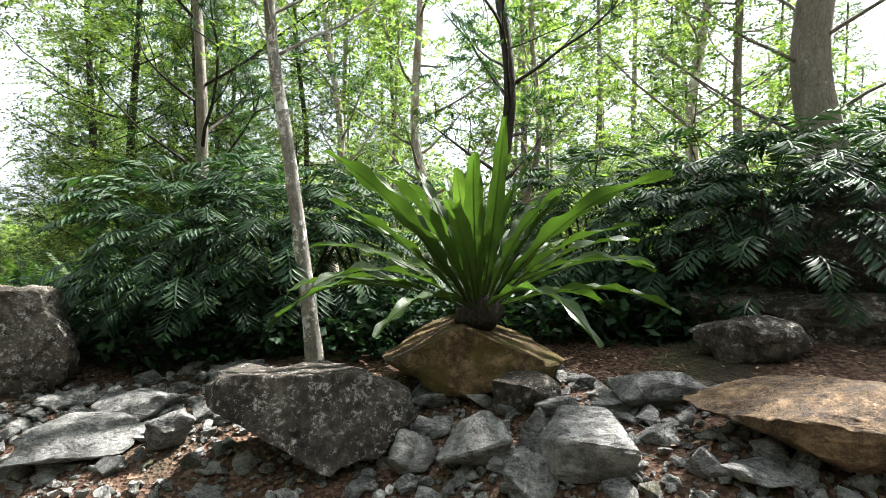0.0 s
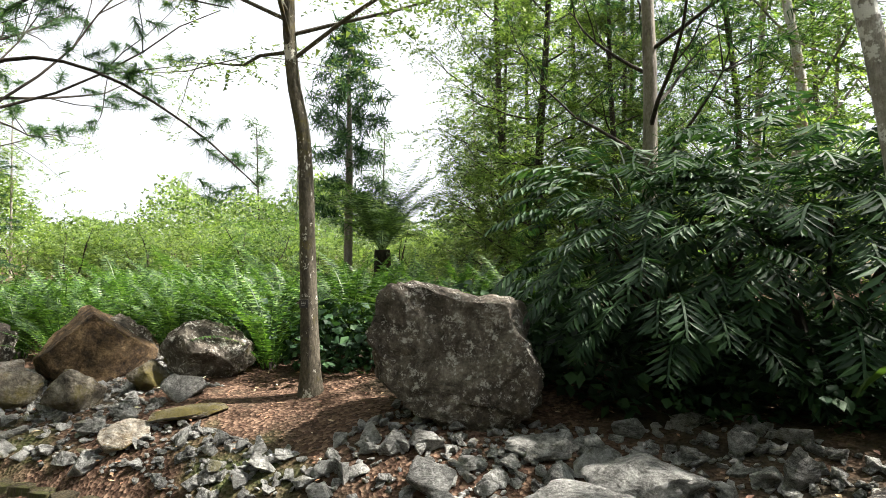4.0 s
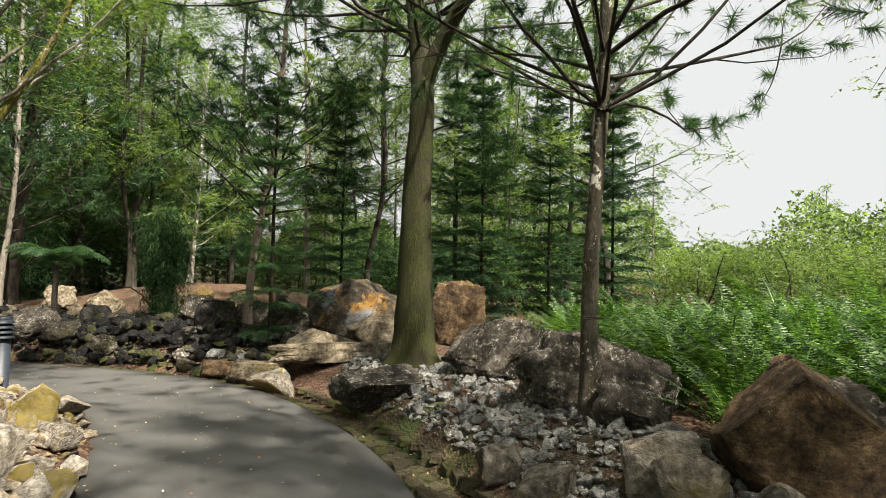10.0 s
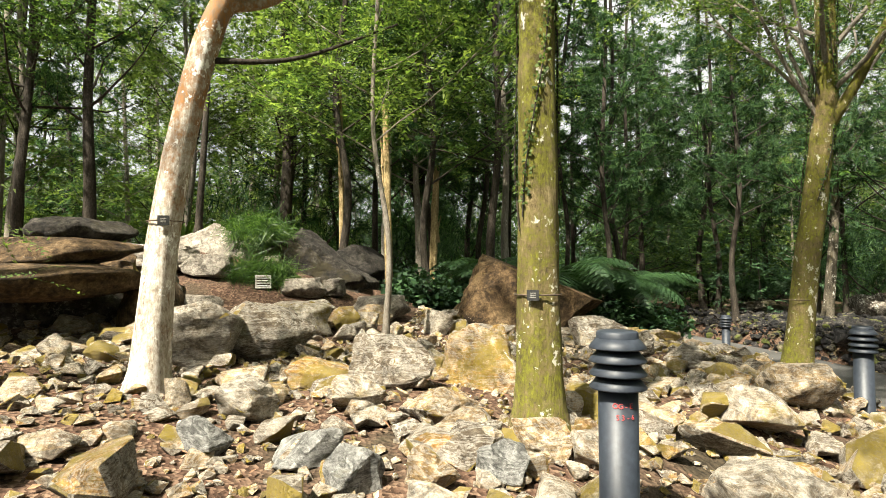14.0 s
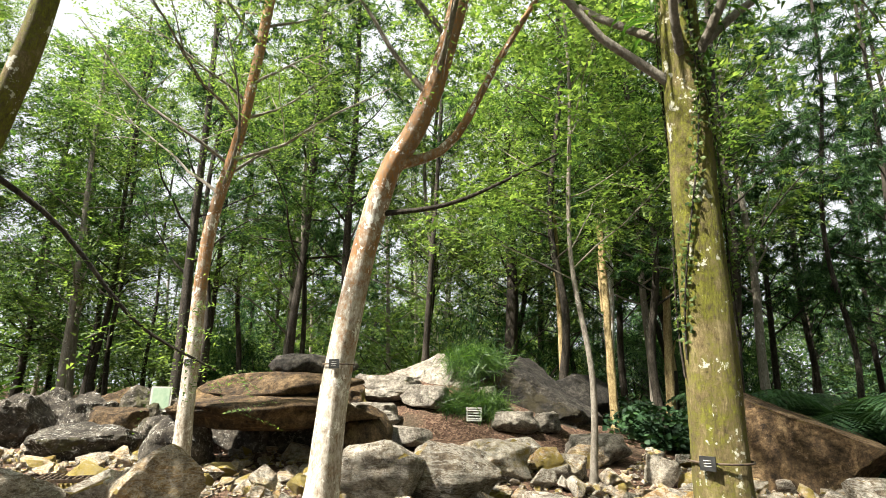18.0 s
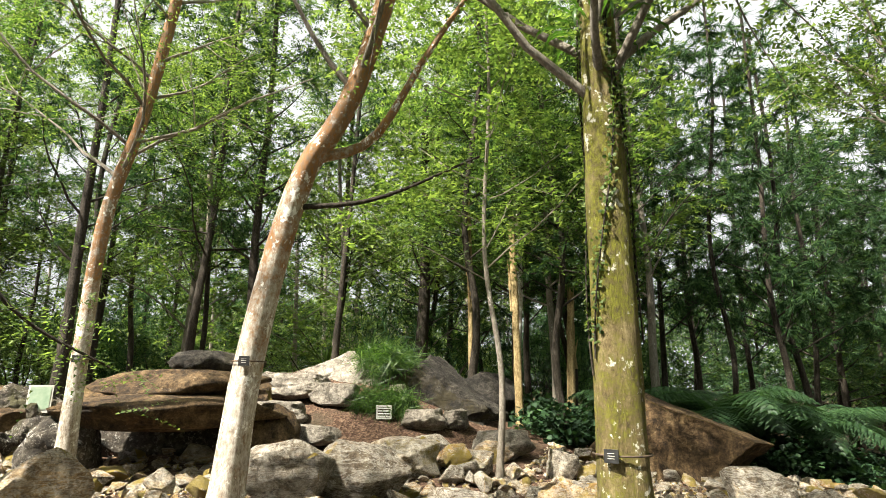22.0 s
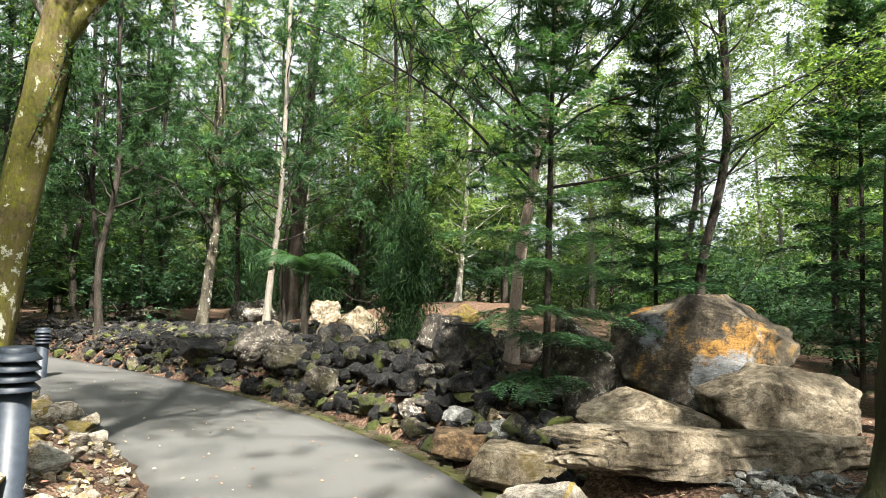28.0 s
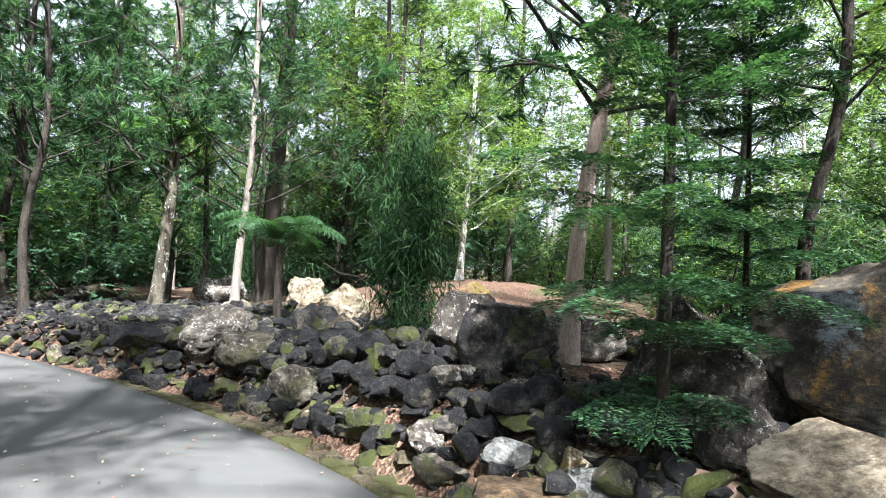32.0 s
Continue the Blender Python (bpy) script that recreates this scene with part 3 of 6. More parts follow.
stone(GREY_ROCK, -2.50, 4.70, 0.63, 0.46, 0.22, 28)
stone(GREY_ROCK, -3.25, 4.96, 0.47, 0.34, 0.12, 33)
stone(GREY_ROCK, -0.20, 3.74, 0.30, 0.22, 0.23, 3)
stone(GREY_ROCK, -1.76, 5.00, 0.16, 0.12, 0.22, 19)
stone(GREY_ROCK, -0.07, 4.37, 0.28, 0.21, 0.10, 1)
stone(BOULDER, 3.87, 5.33, 1.75, 1.14, 0.42, -35, "dark shaded boulder under the overhanging leaves")
stone(BROWN_BOULDER, -8.46, 4.46, 1.15, 0.80, 0.74, 67, "rounded brown boulder by the sword ferns", planes=GABLE, rough=0.1)
stone(BOULDER, -8.54, 4.84, 0.69, 0.51, 0.60, 64)
stone(PALE_BOULDER, -7.09, 4.95, 0.93, 0.67, 0.57, 56, "pale boulder crusted with white lichen")
stone(BOULDER, -11.12, 3.49, 1.34, 0.96, 0.79, 80)
stone(BOULDER, -9.91, 3.78, 0.74, 0.54, 0.67, 76)
stone(BOULDER, -13.30, 2.83, 1.18, 0.85, 0.78, 85)
stone(OCHRE_ROCK, -8.48, 3.50, 0.45, 0.33, 0.41, 75)
stone(BED_ROCK, -8.25, 3.61, 0.41, 0.30, 0.32, 74)
stone(BED_ROCK, -7.53, 3.82, 0.52, 0.38, 0.39, 69)
stone(BED_ROCK, -7.33, 4.47, 0.42, 0.31, 0.26, 62)
stone(BED_ROCK, -7.81, 3.11, 0.44, 0.32, 0.37, 78)
stone(BED_ROCK, -6.14, 4.17, 0.57, 0.41, 0.08, 58)
stone(OCHRE_ROCK, -6.19, 3.65, 0.34, 0.25, 0.17, 65)
stone(BED_ROCK, -8.71, 2.76, 0.46, 0.34, 0.37, 82)
stone(BED_ROCK, -9.50, 2.54, 0.42, 0.31, 0.27, 85)
stone(BOULDER, -12.43, 1.03, 1.24, 0.89, 0.49, -261)
stone(BROWN_BOULDER, -16.78, 2.12, 1.12, 0.82, 1.34, -269, "square-cut brown boulder behind the thick tree", planes=CUBE)
stone(BOULDER, -12.92, 2.60, 1.36, 0.98, 0.78, 88)
stone(OCHRE_ROCK, -5.35, -6.29, 1.39, 0.99, 0.42, -176)
stone(OCHRE_ROCK, -6.67, -3.26, 0.68, 0.49, 0.41, -188)
stone(BROWN_BOULDER, -9.57, -8.54, 2.67, 1.88, 1.35, -199, "tall brown triangular boulder on the sunny bank", planes=PEAK_LEFT)
stone(OCHRE_ROCK, -7.45, -3.42, 0.68, 0.49, 0.53, -196)
stone(OCHRE_ROCK, -6.10, -3.38, 0.59, 0.43, 0.24, -182)
stone(OCHRE_ROCK, -6.37, -2.65, 0.41, 0.30, 0.22, -186)
stone(OCHRE_ROCK, -6.99, -1.89, 0.48, 0.35, 0.23, -196)
stone(OCHRE_ROCK, -6.93, -2.41, 0.53, 0.39, 0.22, -193)
stone(OCHRE_ROCK, -8.86, -1.99, 0.53, 0.39, 0.25, -218)
stone(OCHRE_ROCK, -8.56, -1.19, 0.68, 0.49, 0.38, -221, "dark-faced cut rock beside the bollard")
stone(OCHRE_ROCK, -8.26, -2.70, 0.37, 0.27, 0.25, -207)
stone(GREY_ROCK, -7.13, -1.46, 0.28, 0.20, 0.20, -200)
stone(OCHRE_ROCK, -7.49, -1.82, 0.36, 0.27, 0.22, -203)
stone(OCHRE_ROCK, -7.75, -1.66, 0.25, 0.18, 0.20, -208)
stone(OCHRE_ROCK, -9.54, -2.50, 0.65, 0.47, 0.35, -220)
stone(OCHRE_ROCK, -10.02, -1.93, 0.43, 0.32, 0.42, -228)
stone(OCHRE_ROCK, -10.59, -3.28, 0.69, 0.50, 0.41, -223)
stone(OCHRE_ROCK, -6.74, -1.45, 0.28, 0.21, 0.21, -194)
stone(OCHRE_ROCK, -6.42, -6.67, 0.61, 0.45, 0.27, -183)
stone(GREY_ROCK, -6.06, -1.81, 0.38, 0.28, 0.19, -182)
stone(GREY_ROCK, -6.32, -1.42, 0.29, 0.22, 0.22, -187)
stone(GREY_ROCK, -5.48, -1.86, 0.29, 0.22, 0.22, -173)
stone(OCHRE_ROCK, -5.62, -2.47, 0.39, 0.28, 0.27, -176)
stone(OCHRE_ROCK, -4.92, -5.13, 0.44, 0.33, 0.30, -172)
stone(OCHRE_ROCK, -9.83, -6.06, 0.78, 0.57, 0.47, -206)
stone(OCHRE_ROCK, -10.37, -4.76, 0.50, 0.37, 0.30, -214)
stone(OCHRE_ROCK, -3.38, -2.97, 0.71, 0.52, 0.53, -143, "tall cut rock with white-veined faces")
stone(OCHRE_ROCK, -4.79, -4.47, 0.88, 0.63, 0.60, -162)
stone(OCHRE_ROCK, -5.43, -4.85, 0.98, 0.71, 0.56, -168)
stone(OCHRE_ROCK, -6.26, -6.53, 0.41, 0.30, 0.34, -177)
stone(OCHRE_ROCK, -2.41, -2.35, 0.87, 0.63, 0.41, -131)
stone(OCHRE_ROCK, -2.29, -2.02, 0.44, 0.32, 0.29, -128)
stone(OCHRE_ROCK, -3.69, -4.08, 0.26, 0.19, 0.24, -151)
stone(OCHRE_ROCK, -5.67, -7.05, 0.93, 0.67, 0.27, -173)
stone(OCHRE_ROCK, -6.73, -7.45, 0.55, 0.40, 0.29, -180)
stone(BROWN_BOULDER, -15.5, -2.4, 0.71, 0.51, 0.26, -245, "mossy squared block at the path edge", planes=CUBE)
stone(BOULDER, -23.70, -14.63, 1.15, 0.85, 0.84, -222)
stone(BOULDER, -20.77, -16.48, 1.43, 1.05, 0.51, -211)
stone(BOULDER, 2.55, 4.75, 0.9, 0.6, 0.34, -20)
stone(BOULDER, 3.0, 5.7, 1.3, 0.8, 0.5, 10)
stone(DARK_ROCK, -17.62, -9.52, 0.80, 0.60, 0.44, 118)
stone(OCHRE_ROCK, -15.75, -2.15, 0.21, 0.16, 0.19, 116)
stone(OCHRE_ROCK, -14.06, -0.95, 0.75, 0.55, 0.45, 92)
stone(PALE_BOULDER, -4.12, 5.2, 1.36, 0.85, 1.02, 25, "large upright grey boulder with white lichen and a dark front", planes=UPRIGHT)


# the far end of the walk: boulders along the path and on the dark bank
LONG = [((0.05, 0.15, 1), 0.55), ((0, -1, 0.3), 0.6), ((0, 1, 0.2), 0.7)]
BLOCK = [((0.08, 0, 1), 0.6), ((0, -1, 0.15), 0.58), ((0.95, 0.1, 0.2), 0.7), ((-0.95, 0.15, 0.25), 0.72)]
stone(SANDY, -14.98, 0.12, 2.75, 0.66, 0.34, 121, "long pale weathered rock at the path edge", planes=LONG, rough=0.24)
stone(SANDY, -15.0, -1.6, 0.95, 0.62, 0.36, 118, "squared sandy block beside the path", planes=BLOCK, rough=0.09)
stone(SANDY, -15.72, -0.55, 1.35, 0.8, 0.42, 128, "low sandy weathered boulder", planes=GABLE, rough=0.12)
stone(SANDY, -16.3, 0.55, 1.4, 0.8, 0.62, 98, "large sandy boulder leaning on a stained one", planes=[((0.5, -0.5, 0.75), 0.5), ((-0.55, -0.2, 0.8), 0.6), ((0.1, -1, 0.1), 0.6)], rough=0.12)
stone(STAINED, -16.98, -0.18, 1.9, 1.3, 1.22, 94, "huge boulder with orange and blue-grey stained faces", planes=[((0.6, -0.05, 0.8), 0.6), ((-0.45, -0.1, 0.9), 0.6), ((-0.1, -1, 0.25), 0.52), ((0.9, -0.6, 0.0), 0.7), ((0, 0, 1), 0.6)], rough=0.16)
stone(BOULDER, -16.72, -1.38, 1.35, 0.6, 0.98, 112, "leaning dark slab with a pale slanting ridge", 0, [((0.62, -0.1, 0.78), 0.26), ((-0.9, -0.1, 0.4), 0.66), ((0, -1, 0.12), 0.55)])
stone(BOULDER, -16.05, -1.22, 0.5, 0.34, 0.42, 118, "grey mossy slab standing beside the young conifer", planes=UPRIGHT)
stone(DARK_ROCK, -17.05, -3.25, 0.86, 0.66, 0.56, 118, "black boulder with a rough front", planes=BLOCK, rough=0.14)
stone(BOULDER, -17.4, -3.8, 0.8, 0.6, 0.6, 118, "dark boulder with a pale top", planes=BLOCK, rough=0.14)
stone(PALE_BOULDER, -18.0, -2.75, 0.95, 0.7, 0.42, 118, "flat grey boulder behind the pink trunk", planes=BLOCK)
stone(PALE_BOULDER, -16.08, -3.5, 0.33, 0.26, 0.26, 118, "cream rounded stone at the gutter")
stone(BOULDER, -16.77, -5.55, 0.62, 0.42, 0.4, 118), stone(BOULDER, -17.17, -6.75, 0.8, 0.5, 0.46, 118), stone(BOULDER, -17.5, -7.8, 1.1, 0.8, 0.7, 118, "mossy dark-grey boulder on the dark bank")
stone(PALE_BOULDER, -16.6, -3.5, 0.5, 0.3, 0.24, 118), stone(PALE_BOULDER, -16.36, -2.75, 0.24, 0.2, 0.2, 100), stone(GREY_ROCK, -15.85, -2.66, 0.4, 0.26, 0.16, 118), stone(GREY_ROCK, -15.6, -2.0, 0.42, 0.26, 0.16, 125)
stone(SANDY, -21.7, -8.7, 1.1, 0.8, 0.8, 118, "tan pointed rock at the top of the dark bank", planes=GABLE), stone(SANDY, -23.6, -11.5, 1.05, 0.7, 0.7, 118, planes=BLOCK), stone(PALE_BOULDER, -23.3, -14.4, 1.5, 0.9, 0.8, 118), stone(PALE_BOULDER, -22.2, -12.9, 0.9, 0.7, 0.6, 118)
stone(BROWN_BOULDER, -23.3, -6.6, 1.05, 0.7, 0.75, 118, "pinkish brown rock at the edge of the mulch"), stone(DARK_ROCK, -18.98, -7.18, 0.7, 0.5, 0.5, 118), stone(SANDY, -18.3, -6.1, 0.55, 0.35, 0.35, 100), stone(SANDY, -20.2, -8.6, 0.7, 0.4, 0.5, 60), stone(SANDY, -19.3, -9.8, 0.6, 0.4, 0.4, 60)
stone(GREY_ROCK, -16.2, -1.95, 0.3, 0.22, 0.2, 118), stone(GREY_ROCK, -15.35, -0.98, 0.3, 0.22, 0.16, 80), stone(GREY_ROCK, -15.3, -1.12, 0.2, 0.16, 0.14, 30)


def free(x, y, r):
    return all((x - a) ** 2 + (y - b) ** 2 > (r * 0.7 + c) ** 2 for a, b, c in CLEAR)


def kinds_of(mat, seed, n, flat=(0.5, 0.8), rough=0.06, points=13):
    g = np.random.default_rng(seed)
    out = []
    for q in range(n):
        size = (1.0, g.uniform(0.6, 0.9), g.uniform(*flat))
        out.append((broken_mesh(seed * 31 + q, size, mat, 2, rough, points), size))
    return out


def strew(count, box, keep, sizes, kinds, label, group, seed, spread=0.62):
    """Countable stones, strewn where keep(d, s, x, y) allows."""
    g = np.random.default_rng(seed)
    made, tries = 0, 0
    while made < count and tries < count * 50:
        tries += 1
        x, y = g.uniform(box[0], box[1]), g.uniform(box[2], box[3])
        d, s = path_side(x, y)
        r = sizes[0] * (sizes[1] / sizes[0]) ** (g.random() ** 1.4)
        if not keep(d[0] - HALF - r * 0.5, s[0], x, y) or not free(x, y, r * spread):
            continue
        CLEAR.append((x, y, r * spread * 0.6))
        me, size = kinds[g.integers(len(kinds))]
        ob = tagged(new("rock", me), label, "rock", group)
        ob.matrix_basis = pose(x, y, ground_z(x, y) + size[2] * 0.5 * r * 0.6, g.uniform(-16, 16), g.uniform(-16, 16), g.uniform(0, 360)) @ Matrix.Diagonal((r, r, r * g.uniform(0.8, 1.2), 1))
        made += 1


def rubble(name, label, count, box, keep, sizes, mat, seed, level=2, rise=0.0):
    """Small broken stone that nobody could count, as one piece."""
    g = np.random.default_rng(seed)
    base = [hull_arrays(seed * 17 + q, (1, g.uniform(0.6, 0.9), g.uniform(0.45, 0.75)), level, 0.05, 12 + 4 * (mat is DARK_ROCK)) for q in range(12)]
    x, y = g.uniform(box[0], box[1], count * 6), g.uniform(box[2], box[3], count * 6)
    d, s = path_side(x, y)
    ok = np.array([keep(a - HALF, b, p, q) for a, b, p, q in zip(d, s, x, y)])
    x, y = x[ok][:count], y[ok][:count]
    z = height(x, y)
    V, Fs, k = [], [], 0
    for p, q, h in zip(x, y, z):
        v, f = base[g.integers(12)]
        r = sizes[0] * (sizes[1] / sizes[0]) ** (g.random() ** 2.0)
        m = np.array(Euler((g.uniform(-0.5, 0.5), g.uniform(-0.5, 0.5), g.uniform(0, 6.3))).to_matrix())
        V.append((v * r) @ m.T + np.array([p, q, h + r * 0.18 + rise * g.random()]))
        Fs.append(f + k)
        k += len(v)
    me = mesh_of(name, np.concatenate(V), np.concatenate(Fs), mat, True)
    me.set_sharp_from_angle(angle=radians(28))
    return tagged(new(name, me), label, "rubble", kind="stuff")


GREY_KINDS, OCHRE_KINDS = kinds_of(GREY_ROCK, 21, 9), kinds_of(OCHRE_ROCK, 22, 9)
DARK_KINDS = kinds_of(DARK_ROCK, 23, 8, (0.6, 0.9), 0.12, 22)
in_north = lambda d, s, x, y: s > 0 and 0.72 < d < 2.5 + 0.3 * math.sin(x * 2.1) and not (-6.6 < x < -4.6 and d > 1.3) and x > -15 and y > 0.2
in_south = lambda d, s, x, y: s < 0 and 0.02 < d < 6.5 and -15 < x < 1.2
in_west = lambda d, s, x, y: s > 0 and 0.45 < d < 5.0 and x < -13.5 and y < -0.5 - 0.3 * (x + 16) and not ((x + 17.6) ** 2 + (y + 2.2) ** 2 < 0.5)
strew(45, (-15, 4, 0, 6.5), in_north, (0.14, 0.36), GREY_KINDS, WORDS["grey_rock"], "rocks of the grey bed", 31)
strew(75, (-15, 1.2, -9, 1.5), in_south, (0.18, 0.55), OCHRE_KINDS, WORDS["ochre_rock"], "rocks of the sunny bank", 32)
edge_west = lambda d, s, x, y: s > 0 and 0.28 < d < 1.4 and x < -15.2 and -12 < y < -2.2
def stacked(kinds, tiers, seed):
    """Rounded black stones stacked in rough tiers above the gutter, each at its own place."""
    g = np.random.default_rng(seed)
    for k in range(tiers):
        s = 0.0
        while s < 7.4:
            r = g.uniform(0.22, 0.38)
            y = -2.35 - s * 0.93
            x = np.interp(-y, [2.3, 3.2, 4.2, 5.5, 7.2, 9.5], [-15.62, -16.02, -16.3, -16.6, -16.95, -17.2]) - k * 0.24 + g.uniform(-0.05, 0.05)
            s += r * 0.86
            if not free(x, y, r * 0.35) or (k > 2 and g.random() < 0.35):
                continue
            me, size = kinds[g.integers(len(kinds))]
            ob = tagged(new("rock", me), "rounded black stone stacked above the gutter", "rock", "stones of the dark bank")
            lift = (0.05, 0.12, 0.13, 0.09, 0.05)[k] * g.uniform(0.6, 1.3)
            ob.matrix_basis = pose(x, y, ground_z(x, y) + size[2] * 0.3 * r + lift, g.uniform(-25, 25), g.uniform(-25, 25), g.uniform(0, 360)) @ Matrix.Diagonal((r, r, r, 1))


COBBLES = []
for q in range(9):
    size = (1.0, rng.uniform(0.7, 0.95), rng.uniform(0.62, 0.9))
    COBBLES.append((rock_mesh(900 + q, size, DARK_ROCK, 3, 7, 0.16, 0.62), size))
stacked(COBBLES, 5, 35)
strew(75, (-18.5, -15, -12, -2), edge_west, (0.2, 0.42), DARK_KINDS, WORDS["dark_rock"], "stones of the dark bank", 34, 0.5)
rubble("rubble", "ochre and cream rocks packed over the bank", 330, (-15, 1.2, -9, 1.5), in_south, (0.22, 0.46), OCHRE_ROCK, 72, 1, 0.03)
rubble("rubble", "black volcanic rocks heaped on the bank", 260, (-23, -13, -18, 1), in_west, (0.22, 0.45), DARK_ROCK, 71, 1, 0.05)
for count, low, high, level in ((500, 0.14, 0.26, 1), (6000, 0.04, 0.12, 0)):
    rubble("rubble", "grey broken stone rubble filling the bed", count, (-15, 4, 0, 6.5), in_north, (low, high), GREY_ROCK, 51 + level, level)
    rubble("rubble", "pale ochre broken stone between the larger rocks", int(count * 1.5), (-15, 1.2, -9, 1.5), in_south, (low * 1.15, high * 1.2), OCHRE_ROCK, 56 + level, level)
    rubble("rubble", "small black volcanic stones piled on the bank", count + 1200, (-23, -13, -18, 1), in_west, (low * 1.2, high * 1.35), DARK_ROCK, 61 + level, level, 0.1)


# ---- bollards ----
def ring_profile(profile, sides=32):
    v, f = [], []
    a = np.linspace(0, 2 * math.pi, sides, endpoint=False)
    for r, z in profile:
        v.append(np.stack([r * np.cos(a), r * np.sin(a), np.full(sides, z)], 1))
    for q in range(len(profile) - 1):
        for p in range(sides):
            f.append((q * sides + p, q * sides + (p + 1) % sides, (q + 1) * sides + (p + 1) % sides, (q + 1) * sides + p))
    return np.concatenate(v), np.array(f)


def bollard(x, y, z, turn=0.0, code=()):
    b = thing("bollard", "dark blue-grey metal bollard lamp with four louvres", "bollard", pose(x, y, z, 0, 0, turn), "bollards along the path")
    post = part("post", mesh_of("post", *ring_profile([(0.105, -0.2), (0.105, 0.0), (0.092, 0.012), (0.092, 0.70), (0.06, 0.70), (0.06, 0.93)]), PAINT), b)
    for q in range(4):
        zz = 0.685 + q * 0.062
        part("louvre", mesh_of("louvre", *ring_profile([(0.092, zz), (0.132, zz + 0.004), (0.134, zz + 0.010), (0.098, zz + 0.052), (0.08, zz + 0.052), (0.08, zz)]), PAINT), b)
    part("cap", mesh_of("cap", *ring_profile([(0.098, 0.918), (0.096, 0.95), (0.09, 0.956), (0.0, 0.957)]), PAINT), b)
    for q, text in enumerate(code):
        for p, ch in enumerate(text):
            cu = bpy.data.curves.new("letter", "FONT")
            cu.body, cu.size, cu.align_x, cu.extrude = ch, 0.034, "CENTER", 0.0008
            ob = part("letter", cu, post, "red painted letter")
            ob.data.materials.append(RED)
            a = (p - (len(text) - 1) / 2) * 0.26 + q * 0.1
            ob.matrix_basis = pose(0.0935 * math.sin(a), -0.0935 * math.cos(a), 0.61 - q * 0.052, 90, 0, math.degrees(a))
    return b


rm = Mat("red_paint", 0.6)
rm.base(rm.ramp(rm.noise(80, 3), (0.3, (0.45, 0.05, 0.05)), (0.7, (0.6, 0.1, 0.1))))
RED = rm.m
bollard(-7.55, -0.93, 0.06, 168, ("OG-E", "S3-6")), bollard(-11.6, -3.55, -0.25, 150), bollard(-2.52, -0.54, 0.28, 200, ("OGD",)), bollard(-15.2, -10.7, -0.75)


# ---- trees ----
def limb_line(g, start, way, length, bend=0.25, lift=0.3, n=7):
    p, w, out = np.asarray(start, float), unit(np.asarray(way, float)), []
    for _ in range(n):
        out.append(p.copy())
        w = unit(w + g.normal(0, bend * 0.5, 3) + np.array([0, 0, lift * 0.15]))
        p = p + w * length / (n - 1)
    return np.array(out)


def needle_tufts(g, points, per=26, length=0.34, width=0.014, hang=0.7, spread=0.16):
    n = len(points) * per
    base = np.repeat(points, per, 0) + g.normal(0, spread, (n, 3))
    way = unit(random_ways(n, g) * 0.75 + np.array([0, 0, -hang]))
    side = unit(np.cross(way, random_ways(n, g))) * width * 0.6
    return np.stack([base - side, base + side, base + way * (length * g.uniform(0.6, 1.3, n))[:, None]], 1)


def casuarina_puffs(g, points, per=34, length=0.26, width=0.016, share=0.68):
    """Soft brushes of fine hanging needles, each tight round a short twig, with air between them."""
    points = points[g.random(len(points)) < share] + g.normal(0, 0.06, (1, 3))
    m = len(points)
    axis = unit(random_ways(m, g, 0.5) + np.array([0, 0, 0.1]))
    n = m * per
    f = g.random(n)
    base = np.repeat(points, per, 0) + np.repeat(axis, per, 0) * (f * length * 1.3)[:, None]
    way = unit(np.repeat(axis, per, 0) * 0.7 + random_ways(n, g) * 0.9 + np.array([0, 0, -0.35]))
    side = unit(np.cross(way, random_ways(n, g))) * width * 0.6
    return np.stack([base - side, base + side, base + way * (length * g.uniform(0.5, 1.2, n))[:, None]], 1)


def leaf_sprays(g, points, per=36, reach=0.5, length=0.07, width=0.035, corners=3):
    """Flat sprays: small leaves set in two ranks along fine twigs."""
    n = 12
    m = max(1, per // n)
    base = np.repeat(points, m, 0) + g.normal(0, reach * 0.32, (len(points) * m, 3)) * np.array([1, 1, 0.7])
    k = len(base)
    way = unit(random_ways(k, g, 0.62) + np.array([0, 0, -0.12]))
    ln = reach * g.uniform(0.6, 1.25, k)
    up = unit(np.array([0, 0, 1.0]) + g.normal(0, 0.32, (k, 3)))
    out = unit(np.cross(way, up))
    f = np.linspace(0.1, 1, n)
    p = base[:, None] + way[:, None] * (ln[:, None] * f)[..., None] + np.array([0, 0, -0.22]) * (ln[:, None] * f ** 2)[..., None]
    d = np.where(np.arange(n) % 2, 1.0, -1.0)[None, :, None]
    lw = unit(way[:, None] * 0.55 + out[:, None] * d + g.normal(0, 0.28, (k, n, 3)))
    sd = unit(np.cross(lw, up[:, None] + g.normal(0, 0.25, (k, n, 3))))
    p, lw, sd = p.reshape(-1, 3), lw.reshape(-1, 3), sd.reshape(-1, 3)
    L, W = length * g.uniform(0.65, 1.3, k * n), width * g.uniform(0.7, 1.25, k * n)
    if corners == 3:
        return np.stack([p - sd * W[:, None] * 0.55, p + sd * W[:, None] * 0.55, p + lw * L[:, None]], 1)
    return leaves(p, lw, sd, L, W, 0.2)


